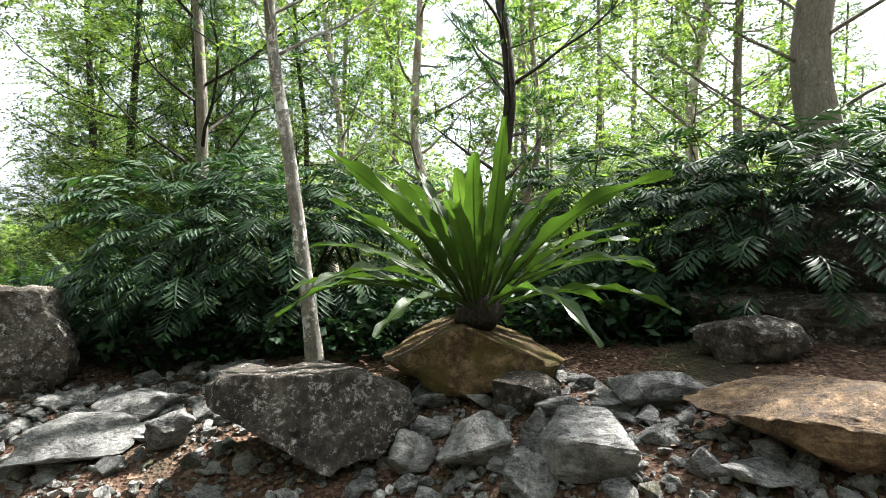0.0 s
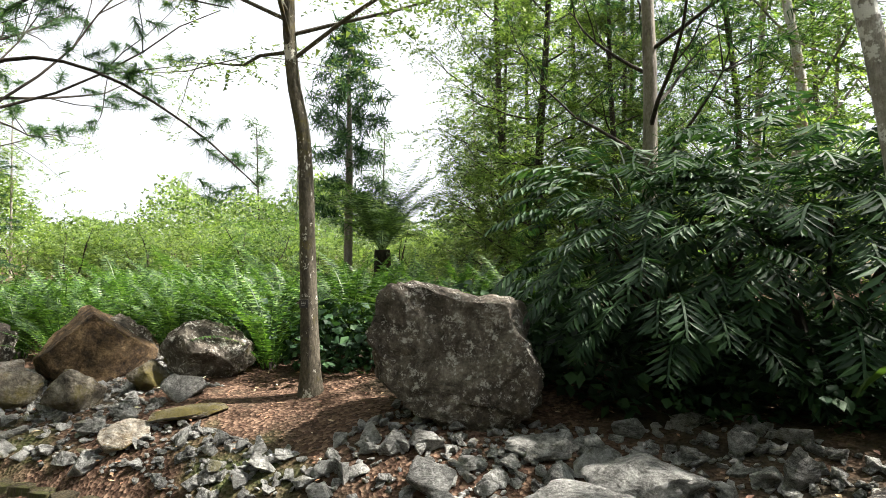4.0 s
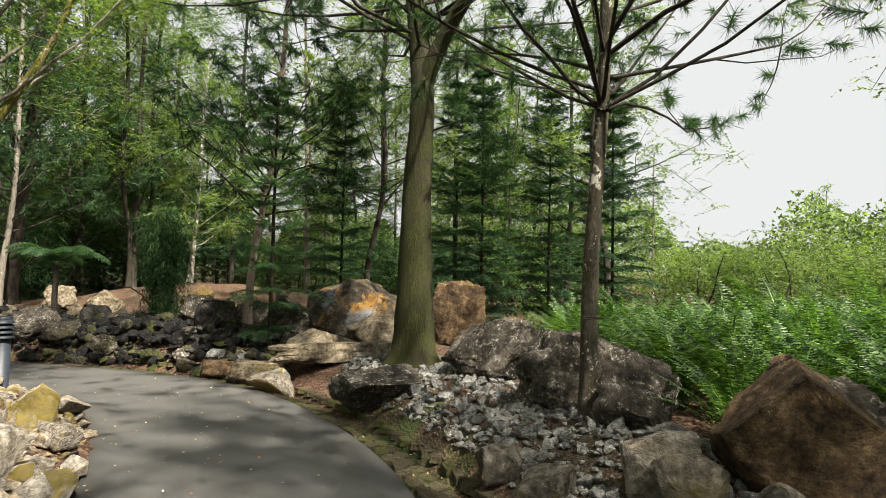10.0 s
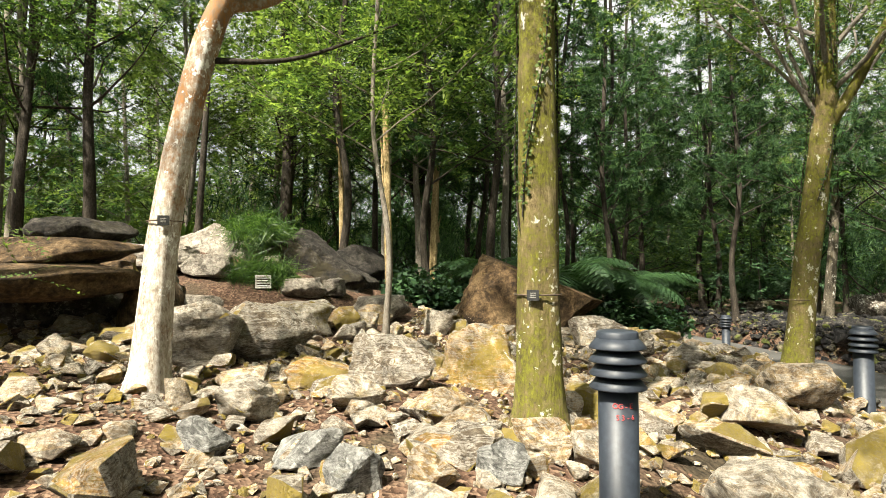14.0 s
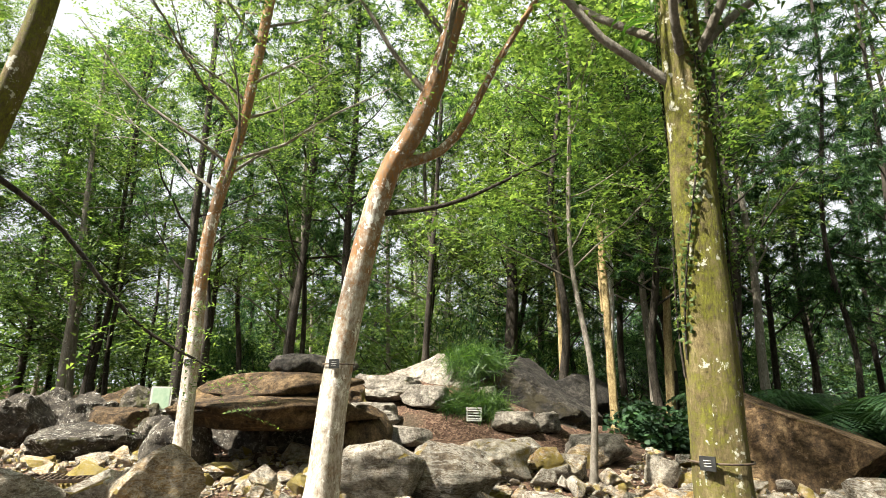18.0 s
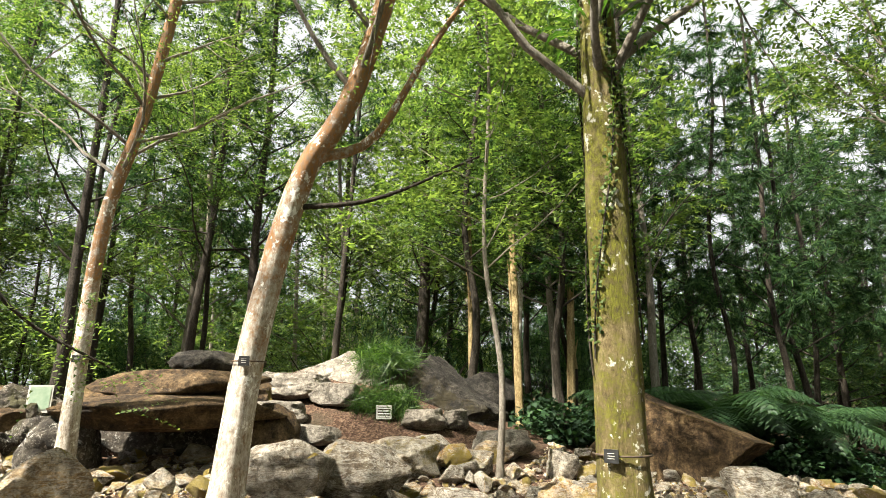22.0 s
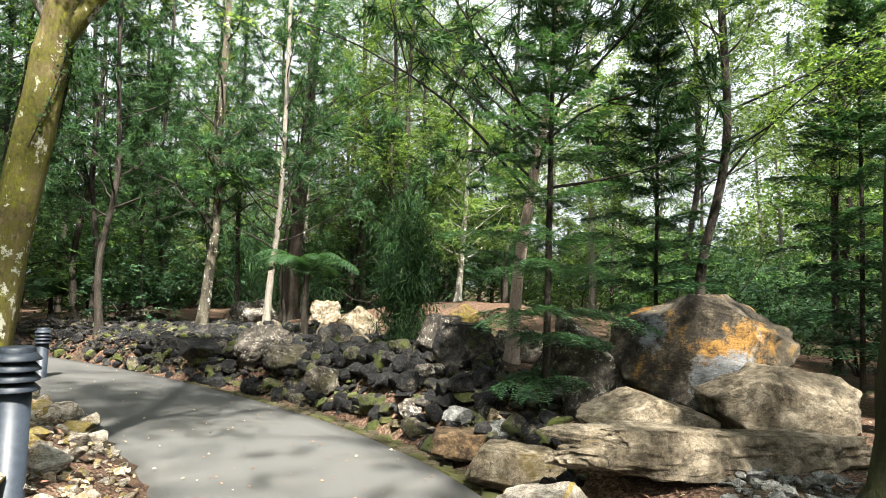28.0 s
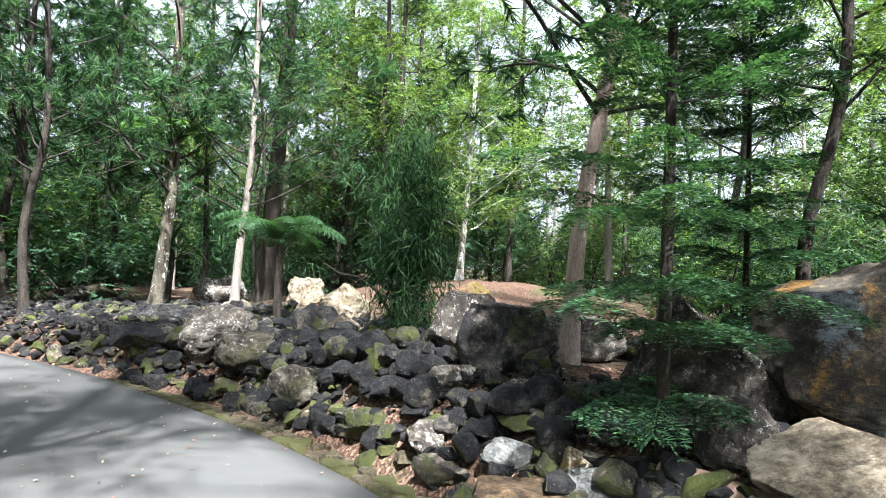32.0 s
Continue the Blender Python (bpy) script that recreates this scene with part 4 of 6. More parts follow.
def tree(name, label, line, r0, r1, bark, crown, leaf, limbs=12, seed=0, limb_len=(1.2, 2.6), crown_from=0.45, per=26, rise=0.5, size=1.0, group="", spread=0.32, sides=12, arms=(), corners=4, joined=False, fine=1.0):
    """A tree: tapered trunk along line (local, base at 0), limbs, and a crown of loose leaves. arms: extra bare limbs as (lines, radius)."""
    g = np.random.default_rng(seed)
    pts = smooth_line(line, 26)
    s = np.linspace(0, 1, 26)
    radii = r0 + (r1 - r0) * s ** 0.8 + r0 * 0.5 * np.exp(-pts[:, 2] / 0.2)
    t = thing(name, label, "tree", None, group)
    part("trunk", mesh_of("trunk", *tube(pts, radii, sides, 0.05, seed), bark), t)
    spots, bare, twigs = [], [], []
    limb_bark = DARK_BARK if crown == "needle" else GREY_BARK if bark in (MOSSY_BARK, PALE_BARK, PEELING_BARK) else bark
    for ln, r in arms:
        a = smooth_line(ln, 12)
        part("limb", mesh_of("limb", *tube(a, np.linspace(r, r * 0.3, 12), 8, 0.04, seed), bark if r > 0.05 else DARK_BARK), t)
        if r < 0.05:
            for k in range(5, 12):
                spots.append(limb_line(g, a[k], g.normal(0, 0.7, 3) + np.array([0, 0, -0.3]), 0.6, 0.3, -0.3, 4))
    for q in range(limbs):
        f = crown_from + (0.98 - crown_from) * (q + g.uniform(0.1, 0.9)) / limbs
        at = np.array([np.interp(f, s, pts[:, c]) for c in range(3)])
        a = q * 2.4 + g.uniform(-0.5, 0.5)
        ln = g.uniform(*limb_len) * (1.15 - 0.6 * (f - crown_from) / (1 - crown_from))
        line2 = limb_line(g, at, (math.cos(a), math.sin(a), rise + g.uniform(-0.2, 0.3)), ln)
        rr = min(max(np.interp(f, s, radii) * 0.35, 0.012), 0.035)
        if joined:
            bare.append(tube(line2, np.linspace(rr, 0.006, 7), 4))
        else:
            part("limb", mesh_of("limb", *tube(line2, np.linspace(rr, 0.006, 7), 5), limb_bark), t)
        spots.append(line2[2:])
        for _ in range(3):
            k = g.integers(2, 6)
            tw = limb_line(g, line2[k], unit(line2[k] - line2[k - 1]) + g.normal(0, 0.6, 3), ln * 0.45, 0.3, 0.2, 5)
            spots.append(tw[1:])
            twigs.append(tube(tw, np.linspace(min(rr * 0.5, 0.011), 0.003, 5), 3))
    if bare:
        tagged(part("limb", mesh_of("limb", *merge(*bare), limb_bark), t), kind="stuff")
    tagged(part("twig", mesh_of("twig", *merge(*twigs), DARK_BARK if crown == "needle" else limb_bark), t), kind="stuff")
    spots = np.concatenate(spots)
    if crown == "needle":
        q = casuarina_puffs(g, spots, per, 0.19 * size, 0.014 * size * fine)
    else:
        q = leaf_sprays(g, spots, per, spread * 1.35, 0.085 * size, 0.045 * size, corners)
    part("crown", quads("crown", q, leaf), t)
    return t


def place(t, x, y, turn=0.0, z=None, size=1.0):
    t.matrix_basis = pose(x, y, (ground_z(x, y) if z is None else z) - 0.08, 0, 0, turn) @ Matrix.Scale(size, 4)
    return t


def straight(h, lean=(0, 0)):
    k = 0.16 * math.sin(h * 7.3 + lean[0] * 11)
    return [(0, 0, 0), (lean[0] * 0.2 + k, lean[1] * 0.25 - k * 0.6, h * 0.16), (lean[0] * 0.3 - k, lean[1] * 0.3 + k, h * 0.36), (lean[0] * 0.7 + k, lean[1] * 0.6, h * 0.66), (lean[0], lean[1], h)]


# trees that the walk passes near
place(tree("tree", "slim pale lichen-spotted trunk leaning over the fern", [(0, 0, 0), (-0.14, 0.05, 1.1), (-0.30, 0.1, 2.2), (-0.5, 0.2, 3.6), (-0.6, 0.3, 7)], 0.076, 0.045, BLOTCHED_BARK, "leaf", LEAF_LIGHT, 16, 1, (1.2, 2.2), 0.66, 34, size=0.8), -1.13, 5.14)
place(tree("tree", "slim brown trunk with a tag band among leaf litter", [(0, 0, 0), (-0.05, 0, 1.2), (-0.12, 0, 2.4), (-0.3, -0.05, 3.9), (-0.4, 0, 9.5)], 0.09, 0.05, PATCHY_BARK, "leaf", LEAF_LIGHT, 32, 2, (2.4, 4.5), 0.68, 84, corners=3, size=0.65), -5.62, 5.05)
place(tree("tree", "slender dark trunk with pale patches and wide thin limbs", [(0, 0, 0), (0.05, 0, 1.5), (0, 0.1, 3), (0.15, 0.1, 4), (0.3, 0.2, 12)], 0.09, 0.05, PATCHY_BARK, "needle", NEEDLE, 30, 3, (2.0, 4.2), 0.52, 130, size=1.0, fine=0.42,
           arms=[([(0.1, 0.1, 3.6), (0.7, 0.7, 3.9), (1.4, 1.3, 3.7), (2.1, 2.0, 3.1), (2.7, 2.5, 2.4)], 0.028), ([(0.1, 0.1, 3.7), (1.0, 0.6, 4.5), (2.2, 1.2, 4.5), (3.1, 1.8, 4.3)], 0.025)]), -10.3, 3.43)
# the thick trunk's bark is coloured dark to stand in for shade
place(tree("tree", "thick mossy trunk that forks high up, its shade put into darker bark", [(0, 0, 0), (0.02, 0, 1.5), (0.05, 0, 3), (0.1, 0.05, 4.8), (-0.5, -0.3, 8), (-0.8, -0.5, 14)], 0.365, 0.1, SHADED_MOSS_BARK, "needle", NEEDLE, 80, 4, (3.4, 7.0), 0.64, 100, rise=0.12, size=1.3, fine=0.5, sides=20,
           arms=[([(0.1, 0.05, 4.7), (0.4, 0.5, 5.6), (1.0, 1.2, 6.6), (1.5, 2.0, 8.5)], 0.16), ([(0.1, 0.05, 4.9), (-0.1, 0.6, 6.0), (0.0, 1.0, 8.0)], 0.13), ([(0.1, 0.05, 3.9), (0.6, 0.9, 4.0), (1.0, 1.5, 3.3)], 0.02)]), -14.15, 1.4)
place(tree("tree", "moss-covered trunk hung with creeping leaves", [(0, 0, 0), (0, 0, 1.5), (0, 0.02, 3), (0, 0.05, 4.5), (0, 0.1, 12)], 0.17, 0.10, MOSSY_BARK, "leaf", LEAF_LIGHT, 22, 5, (2.2, 4.6), 0.58, 60, rise=1.0, corners=3, size=0.7, spread=0.36, sides=18), -7.65, -2.35)
place(tree("tree", "moss-covered forked trunk beside the path", [(0, 0, 0), (-0.12, 0.10, 1.5), (-0.26, 0.22, 3), (-0.3, 0.3, 4.5), (-0.2, 0.2, 12)], 0.17, 0.1, MOSSY_BARK, "leaf", LEAF_LIGHT, 24, 6, (2.2, 4.4), 0.56, 72, rise=1.1, corners=3, size=0.7, spread=0.36, sides=18,
           arms=[([(-0.27, 0.23, 3.1), (-0.6, 0.62, 4.0), (-1.05, 0.98, 5.5), (-1.35, 1.2, 8)], 0.075)]), -11.87, -4.8)
place(tree("tree", "leaning pale trunk with orange peeling bark", [(0, 0, 0), (-0.12, -0.05, 1.5), (-0.42, -0.1, 3), (-0.95, -0.15, 4.2), (-1.8, -0.2, 8)], 0.14, 0.08, PEELING_BARK, "leaf", LEAF_LIGHT, 12, 7, (1.3, 2.6), 0.7, 48, rise=0.9, corners=3, size=0.52, spread=0.36, sides=16,
           arms=[([(-0.5, -0.1, 3.2), (-1.0, -0.35, 3.5), (-1.5, -0.4, 4.4), (-2.2, -0.5, 5.6)], 0.06), ([(-0.35, -0.1, 2.75), (-1.1, -0.2, 2.85), (-2.0, -0.4, 3.3)], 0.03)]), -4.75, -3.2)
place(tree("tree", "thick mossy yellow-brown trunk leaning slightly", [(0, 0, 0), (-0.15, 0, 1.5), (-0.4, 0, 3), (-0.75, 0, 4.4), (-1.0, 0, 8)], 0.14, 0.085, MOSSY_BARK, "leaf", LEAF_LIGHT, 7, 8, (0.8, 1.6), 0.74, 36, corners=3, size=0.5, spread=0.36, sides=16,
           arms=[([(-0.35, 0, 2.9), (-0.7, -0.5, 2.5), (-1.2, -1.0, 1.7), (-1.7, -1.5, 1.3)], 0.03)]), -1.87, -1.83)
place(tree("tree", "slim pale trunk with lichen spots and a tag", [(0, 0, 0), (0, 0, 1.5), (-0.05, 0, 3), (-0.4, 0, 4.6), (-0.8, 0, 8)], 0.10, 0.06, PEELING_BARK, "leaf", LEAF_LIGHT, 18, 9, (1.4, 2.8), 0.56, 48, corners=3, size=0.5, spread=0.36), -2.3, -4.55)
# the trees of the west bank
place(tree("tree", "pinkish pale smooth trunk leaning over the dark bank", [(0, 0, 0), (0.02, 0.1, 1.5), (0.05, 0.35, 3), (0.1, 0.6, 4.5), (0, 0.8, 9)], 0.10, 0.05, PINK_BARK, "needle", NEEDLE, 28, 10, (1.8, 3.8), 0.4, 48, size=1.3), -17.6, -2.75)
place(tree("tree", "thin whitish trunk that forks above the tree fern", [(0, 0, 0), (0, 0.1, 1.5), (0, 0.3, 3), (0.1, 0.5, 5), (0, 0.4, 10)], 0.12, 0.05, GREY_BARK, "needle", NEEDLE, 26, 11, (1.8, 3.6), 0.4, 44, size=1.3), -21.8, -12.2)
place(tree("tree", "white slender trunk on the mulch mound", [(0, 0, 0), (0, 0.1, 1.5), (0.1, 0.3, 4), (0, 0.5, 10)], 0.13, 0.05, BLOTCHED_BARK, "leaf", LEAF_LIGHT, 24, 12, (1.4, 3.0), 0.3, 60, size=1.0, corners=3), -28, -9.2)
place(tree("tree", "dark broken-barked trunk carrying a staghorn fern", [(0, 0, 0), (-0.1, 0.1, 1.5), (-0.2, 0.2, 3.6), (0, 0.4, 6), (0, 0.5, 11)], 0.17, 0.08, PATCHY_BARK, "needle", NEEDLE, 24, 13, (1.4, 3.0), 0.4, 44, size=1.3), -20.6, -13.5)
place(tree("tree", "thick dark leaning trunk among the far trees", [(0, 0, 0), (0.3, 0.5, 2.5), (0.7, 1.1, 5), (1.0, 1.6, 8), (1.0, 1.8, 12)], 0.35, 0.12, DARK_BARK, "needle", NEEDLE, 28, 14, (1.8, 3.6), 0.4, 44, size=1.4), -25.5, -15.0)
# the trees behind the bird's nest fern
for q, (x, y, r, bark, lean, crown, leaf) in enumerate([(-3.3, 8.0, 0.11, GREY_BARK, (-0.3, 0), "needle", NEEDLE), (-2.2, 12, 0.12, PALE_BARK, (-0.2, 0), "leaf", LEAF_LIGHT), (-0.3, 11, 0.13, PALE_BARK, (-0.4, 0.2), "leaf", LEAF_LIGHT),
                                                        (0.95, 9, 0.14, DARK_BARK, (-0.1, 0), "needle", NEEDLE), (4.75, 11, 0.15, PALE_BARK, (0.6, 0.3), "leaf", LEAF_LIGHT), (5.2, 10, 0.11, GREY_BARK, (0, 0), "leaf", LEAF_LIGHT),
                                                        (5.0, 7.6, 0.36, GREY_BARK, (0.2, 0), "leaf", LEAF_MID), (1.8, 12.5, 0.10, GREY_BARK, (0.4, 0), "leaf", LEAF_LIGHT)]):
    place(tree("tree", "straight lichen-spotted trunk behind the large ferns", straight(9.5, lean), r, r * 0.4, bark, crown, leaf, 18, 60 + q, (1.4, 3.0), 0.3, 30, 0.5, 1.0, spread=0.4, corners=3), x, y)

# the wood all round
wood = "trees of the wood"
near_kinds = [
    tree("tree", "tall dark casuarina with soft drooping needles", straight(13, (0.3, 0.1)), 0.11, 0.04, DARK_BARK, "needle", NEEDLE, 26, 41, (1.6, 3.2), 0.34, 56, 0.35, 1.45, wood, joined=True),
    tree("tree", "slender casuarina with soft grey-green needles", straight(14, (-0.4, 0.3)), 0.09, 0.04, DARK_BARK, "needle", NEEDLE, 22, 42, (1.2, 2.6), 0.38, 56, 0.5, 1.45, wood, joined=True),
    tree("tree", "light green broadleaf tree with an airy crown", straight(12, (0.5, -0.4)), 0.10, 0.05, DARK_BARK, "leaf", LEAF_LIGHT, 24, 43, (1.8, 3.6), 0.42, 60, 0.5, 0.9, wood, 0.42, corners=3, joined=True),
    tree("tree", "green broadleaf tree with a dense crown", straight(13, (-0.2, -0.3)), 0.11, 0.05, DARK_BARK, "leaf", LEAF_MID, 26, 44, (1.6, 3.4), 0.36, 72, 0.4, 0.9, wood, 0.42, corners=3, joined=True),
    tree("tree", "thin dark pole of a tree with a high crown", straight(14, (0.5, 0.4)), 0.075, 0.03, DARK_BARK, "needle", NEEDLE, 16, 48, (0.9, 2.0), 0.45, 40, 0.5, 1.4, wood, joined=True),
]
far_kinds = [
    tree("tree", "distant dark feathery casuarina", straight(14, (0.3, 0.1)), 0.15, 0.05, DARK_BARK, "needle", NEEDLE, 20, 45, (1.6, 3.4), 0.12, 36, 0.35, 2.1, wood, sides=7, joined=True),
    tree("tree", "distant light green broadleaf tree", straight(13, (0.5, -0.4)), 0.14, 0.05, GREY_BARK, "leaf", LEAF_LIGHT, 18, 46, (1.8, 3.6), 0.2, 30, 0.5, 1.7, wood, 0.5, 7, corners=3, joined=True),
    tree("tree", "distant green broadleaf tree", straight(15, (-0.2, -0.3)), 0.16, 0.05, DARK_BARK, "leaf", LEAF_MID, 20, 47, (1.8, 3.6), 0.15, 36, 0.4, 1.7, wood, 0.5, 7, corners=3, joined=True),
]
g = np.random.default_rng(77)
used, spots = set(), [(-20.6, -13.5), (-25.5, -15), (-28, -9.2), (-21.8, -12.2)]
while len(spots) < 240:
    x, y = g.uniform(-52, 26), g.uniform(-46, 40)
    d, _ = path_side(x, y)
    south = y < -9.5 - 0.12 * abs(x + 4)
    west = x < -20.5 and y < 2 + 0.36 * (-3.1 - x)
    north = y > 13.5 and x > 5 - y or y > 28
    east = x > 9.5 and -14 < y < 1 and g.random() < 0.3
    if south and g.random() < (0.42 if x > -6.5 else 0.12):
        continue
    if d[0] < 3.6 or (x < -20 and -14 < y < -1 and g.random() < 0.35) or not (south or west or north or east) or (y > 10 and g.random() < 0.6) or (x < -18 and y > -12 and g.random() < 0.5) or any((x - a) ** 2 + (y - b) ** 2 < 3.4 for a, b in spots):
        continue
    spots.append((x, y))
for q, (x, y) in enumerate(spots[4:]):
    away = min(math.hypot(x + 6, y - 1), math.hypot(x + 12, y + 1))
    pool = near_kinds if away < 19 else far_kinds
    k = ((0, 4, 1, 4, 2, 3)[int(g.integers(6))] if away < 19 else (0, 0, 1, 2)[int(g.integers(4))]) if y < (12 if x > -18 else -7) else (2 + int(g.integers(2)) if away < 19 else 1 + int(g.integers(2)))
    k = (2 if away < 19 else 1) if x > 9 and -14 < y < 1 else k
    t = pool[k]
    if (away < 19, k) in used:
        t = copy_thing(t, Matrix())
    used.add((away < 19, k))
    place(t, x, y, g.uniform(0, 360), None, g.uniform(0.75, 1.2) * (0.72 if y > 26 and x < -6 else 1.0))


# a dense clump of trees beyond the split-leaved shrubs, leafy to the ground
clump = [tree("tree", "dense leafy tree with foliage down to the ground", straight(11, (0.4, 0.2)), 0.16, 0.05, DARK_BARK, "leaf", LEAF_LIGHT, 40, 49, (1.6, 3.4), 0.07, 60, 0.35, 1.0, wood, 0.45, corners=3, joined=True),
         tree("tree", "dark blue-green pine with soft layered foliage", straight(12, (-0.3, 0.3)), 0.15, 0.05, DARK_BARK, "needle", NEEDLE, 30, 50, (1.4, 3.2), 0.2, 50, 0.3, 1.35, wood, joined=True)]
for q, (x, y, k, a) in enumerate(((-7.2, 13.0, 0.9, 40), (-5.6, 14.4, 0.7, 10), (-9.4, 15.6, 1.0, 150), (-8.0, 17.6, 0.9, 80), (-5.0, 12.0, 0.6, 200), (-10.8, 17.8, 0.8, 310))):
    t = clump[q % 2]
    place(t if q < 2 else copy_thing(t, Matrix()), x, y, a, None, k)


# dark casuarinas that close the wood south of the sunny bank
for x, y, k, a in ((-8.6, -14.6, 1.0, 20), (-11.2, -15.4, 0.95, 120), (-9.9, -13.4, 0.85, 210), (-7.2, -15.6, 1.05, 300), (-12.6, -17.2, 1.0, 80), (-14.6, -15.0, 1.0, 10), (-13.4, -13.2, 0.9, 60), (-16.6, -18.4, 1.05, 140), (-10.6, -18.0, 1.1, 250),
                   (-18.4, -14.6, 0.95, 200), (-19.6, -17.2, 1.0, 330), (-15.6, -21.0, 1.1, 95), (-22.6, -18.6, 1.05, 45)):
    place(copy_thing(near_kinds[0], Matrix()), x, y, a, None, k)
for x, y, k, a in ((-27.5, -11.5, 1.1, 20), (-31, -13, 1.2, 120), (-33, -9.5, 1.2, 210), (-29.5, -15.5, 1.15, 300), (-25.2, -17.4, 1.1, 75), (-36, -14, 1.3, 160)):
    place(copy_thing(near_kinds[2 + (a > 150)], Matrix()), x, y, a, None, k)
# tall trees of the lighter wood to the south-east
for q, (x, y, k) in enumerate(((9.2, -7.6, 1.0), (12, -5.6, 1.1), (11, -10.6, 1.05), (7.2, -12.2, 1.0), (14.2, -9, 1.15), (4.6, -13.6, 1.0), (16, -4.4, 1.2), (2.4, -15.2, 1.1), (-1.6, -16.2, 1.05), (-4.2, -17.4, 1.1), (9.5, -15, 1.1), (6.2, -17.5, 1.2))):
    place(copy_thing(near_kinds[(2, 1, 2)[q % 3]], Matrix()), x, y, q * 67, None, k)
# the first of each kind that found no place yet stands at the back
for q, t in enumerate(near_kinds + far_kinds):
    if t.matrix_basis == Matrix():
        place(t, -34 + 9 * q, -30)


# ---- undergrowth ----
def shrub(label, seed, w, h, n, leaf, length, width, group, needle=False):
    """A bush of loose leaves on a few thin stems."""
    g = np.random.default_rng(seed)
    t = thing("shrub", label, "shrub", None, group)
    lines = [limb_line(g, (g.normal(0, 0.1), g.normal(0, 0.1), 0), (g.normal(0, 0.5), g.normal(0, 0.5), 1), h * g.uniform(0.6, 0.95), 0.3, 0.1) for _ in range(3)]
    for l in lines:
        part("stem", mesh_of("stem", *tube(l, np.linspace(0.03, 0.008, 7), 5), DARK_BARK), t)
    c = g.normal(0, 1, (n, 3))
    c = unit(c) * (g.random(n) ** 0.4)[:, None] * np.array([w, w, h * 0.55]) + np.array([0, 0, h * 0.52])
    c += 0.18 * np.stack([bumpy(c[:, 0], c[:, 2], 3.0), bumpy(c[:, 1], c[:, 2], 3.0), bumpy(c[:, 0], c[:, 1], 3.0)], 1)
    q = needle_tufts(g, c, 20, length, width) if needle else leaf_sprays(g, c, 24, 0.34, length, width, 3)
    part("foliage", quads("foliage", q, leaf), t)
    return t


under = "bushes under the trees"
bush_kinds = [shrub("dark leafy bush under the trees", 81, 1.3, 2.4, 200, LEAF_MID, 0.075, 0.038, under), shrub("dense dark green bush", 82, 1.2, 1.9, 190, LEAF_DARK, 0.085, 0.042, under),
              shrub("light green leafy bush", 83, 1.5, 2.2, 200, LEAF_LIGHT, 0.075, 0.038, under), shrub("soft feathery green bush", 84, 1.3, 2.6, 130, NEEDLE, 0.30, 0.016, under, True)]
spots = []
while len(spots) < 190:
    x, y = g.uniform(-46, 24), g.uniform(-36, 34)
    d, _ = path_side(x, y)
    away = min(math.hypot(x + 6, y - 1), math.hypot(x + 12, y + 1), math.hypot(x + 1, y - 1))
    south = y < -12.5 - 0.1 * abs(x + 4)
    west = x < -24.5 and y < 8
    north = y > 10.5 and x > -7.5 or y > 15
    if d[0] < 4 or not (south or west or north) or (x + 28) ** 2 / 30 + (y + 8.5) ** 2 / 20 < 1 or any((x - a) ** 2 + (y - b) ** 2 < 2.2 for a, b in spots):
        continue
    spots.append((x, y))
for q, (x, y) in enumerate(spots):
    k = (2, 2, 0, 2, 3, 2)[int(g.integers(6))] if y < 9 and x > -6.5 else (1, 0, 1, 3)[int(g.integers(4))] if y < 9 else (2, 2, 0, 2)[int(g.integers(4))]
    t = bush_kinds[k]
    if ("bush", k) in used:
        t = copy_thing(t, Matrix())
    used.add(("bush", k))
    away = math.hypot(x + 8, y)
    place(t, x, y, g.uniform(0, 360), None, g.uniform(0.8, 1.25) * (1.0 + 0.02 * away))

# the wood's far edge, as one mass
n = 320000
a = g.uniform(0, 2 * math.pi, n)
r = g.uniform(44, 62, n)
x, y = -9 + r * np.cos(a), -2 + r * np.sin(a)
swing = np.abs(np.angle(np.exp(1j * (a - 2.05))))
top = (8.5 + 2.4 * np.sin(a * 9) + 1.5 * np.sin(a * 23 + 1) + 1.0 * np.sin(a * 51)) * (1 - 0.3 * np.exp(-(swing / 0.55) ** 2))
z = -1.0 + top * g.random(n) ** 0.75
w = random_ways(n, g, 0.3)
sd = unit(np.cross(w, random_ways(n, g))) * g.uniform(0.08, 0.15, n)[:, None]
base = np.stack([x, y, z], 1)
far = np.stack([base - sd, base + sd, base + w * g.uniform(0.2, 0.38, n)[:, None]], 1)
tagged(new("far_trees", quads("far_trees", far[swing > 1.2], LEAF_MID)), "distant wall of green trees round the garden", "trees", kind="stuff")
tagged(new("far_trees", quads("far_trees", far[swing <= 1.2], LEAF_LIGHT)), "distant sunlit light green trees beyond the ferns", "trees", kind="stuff")


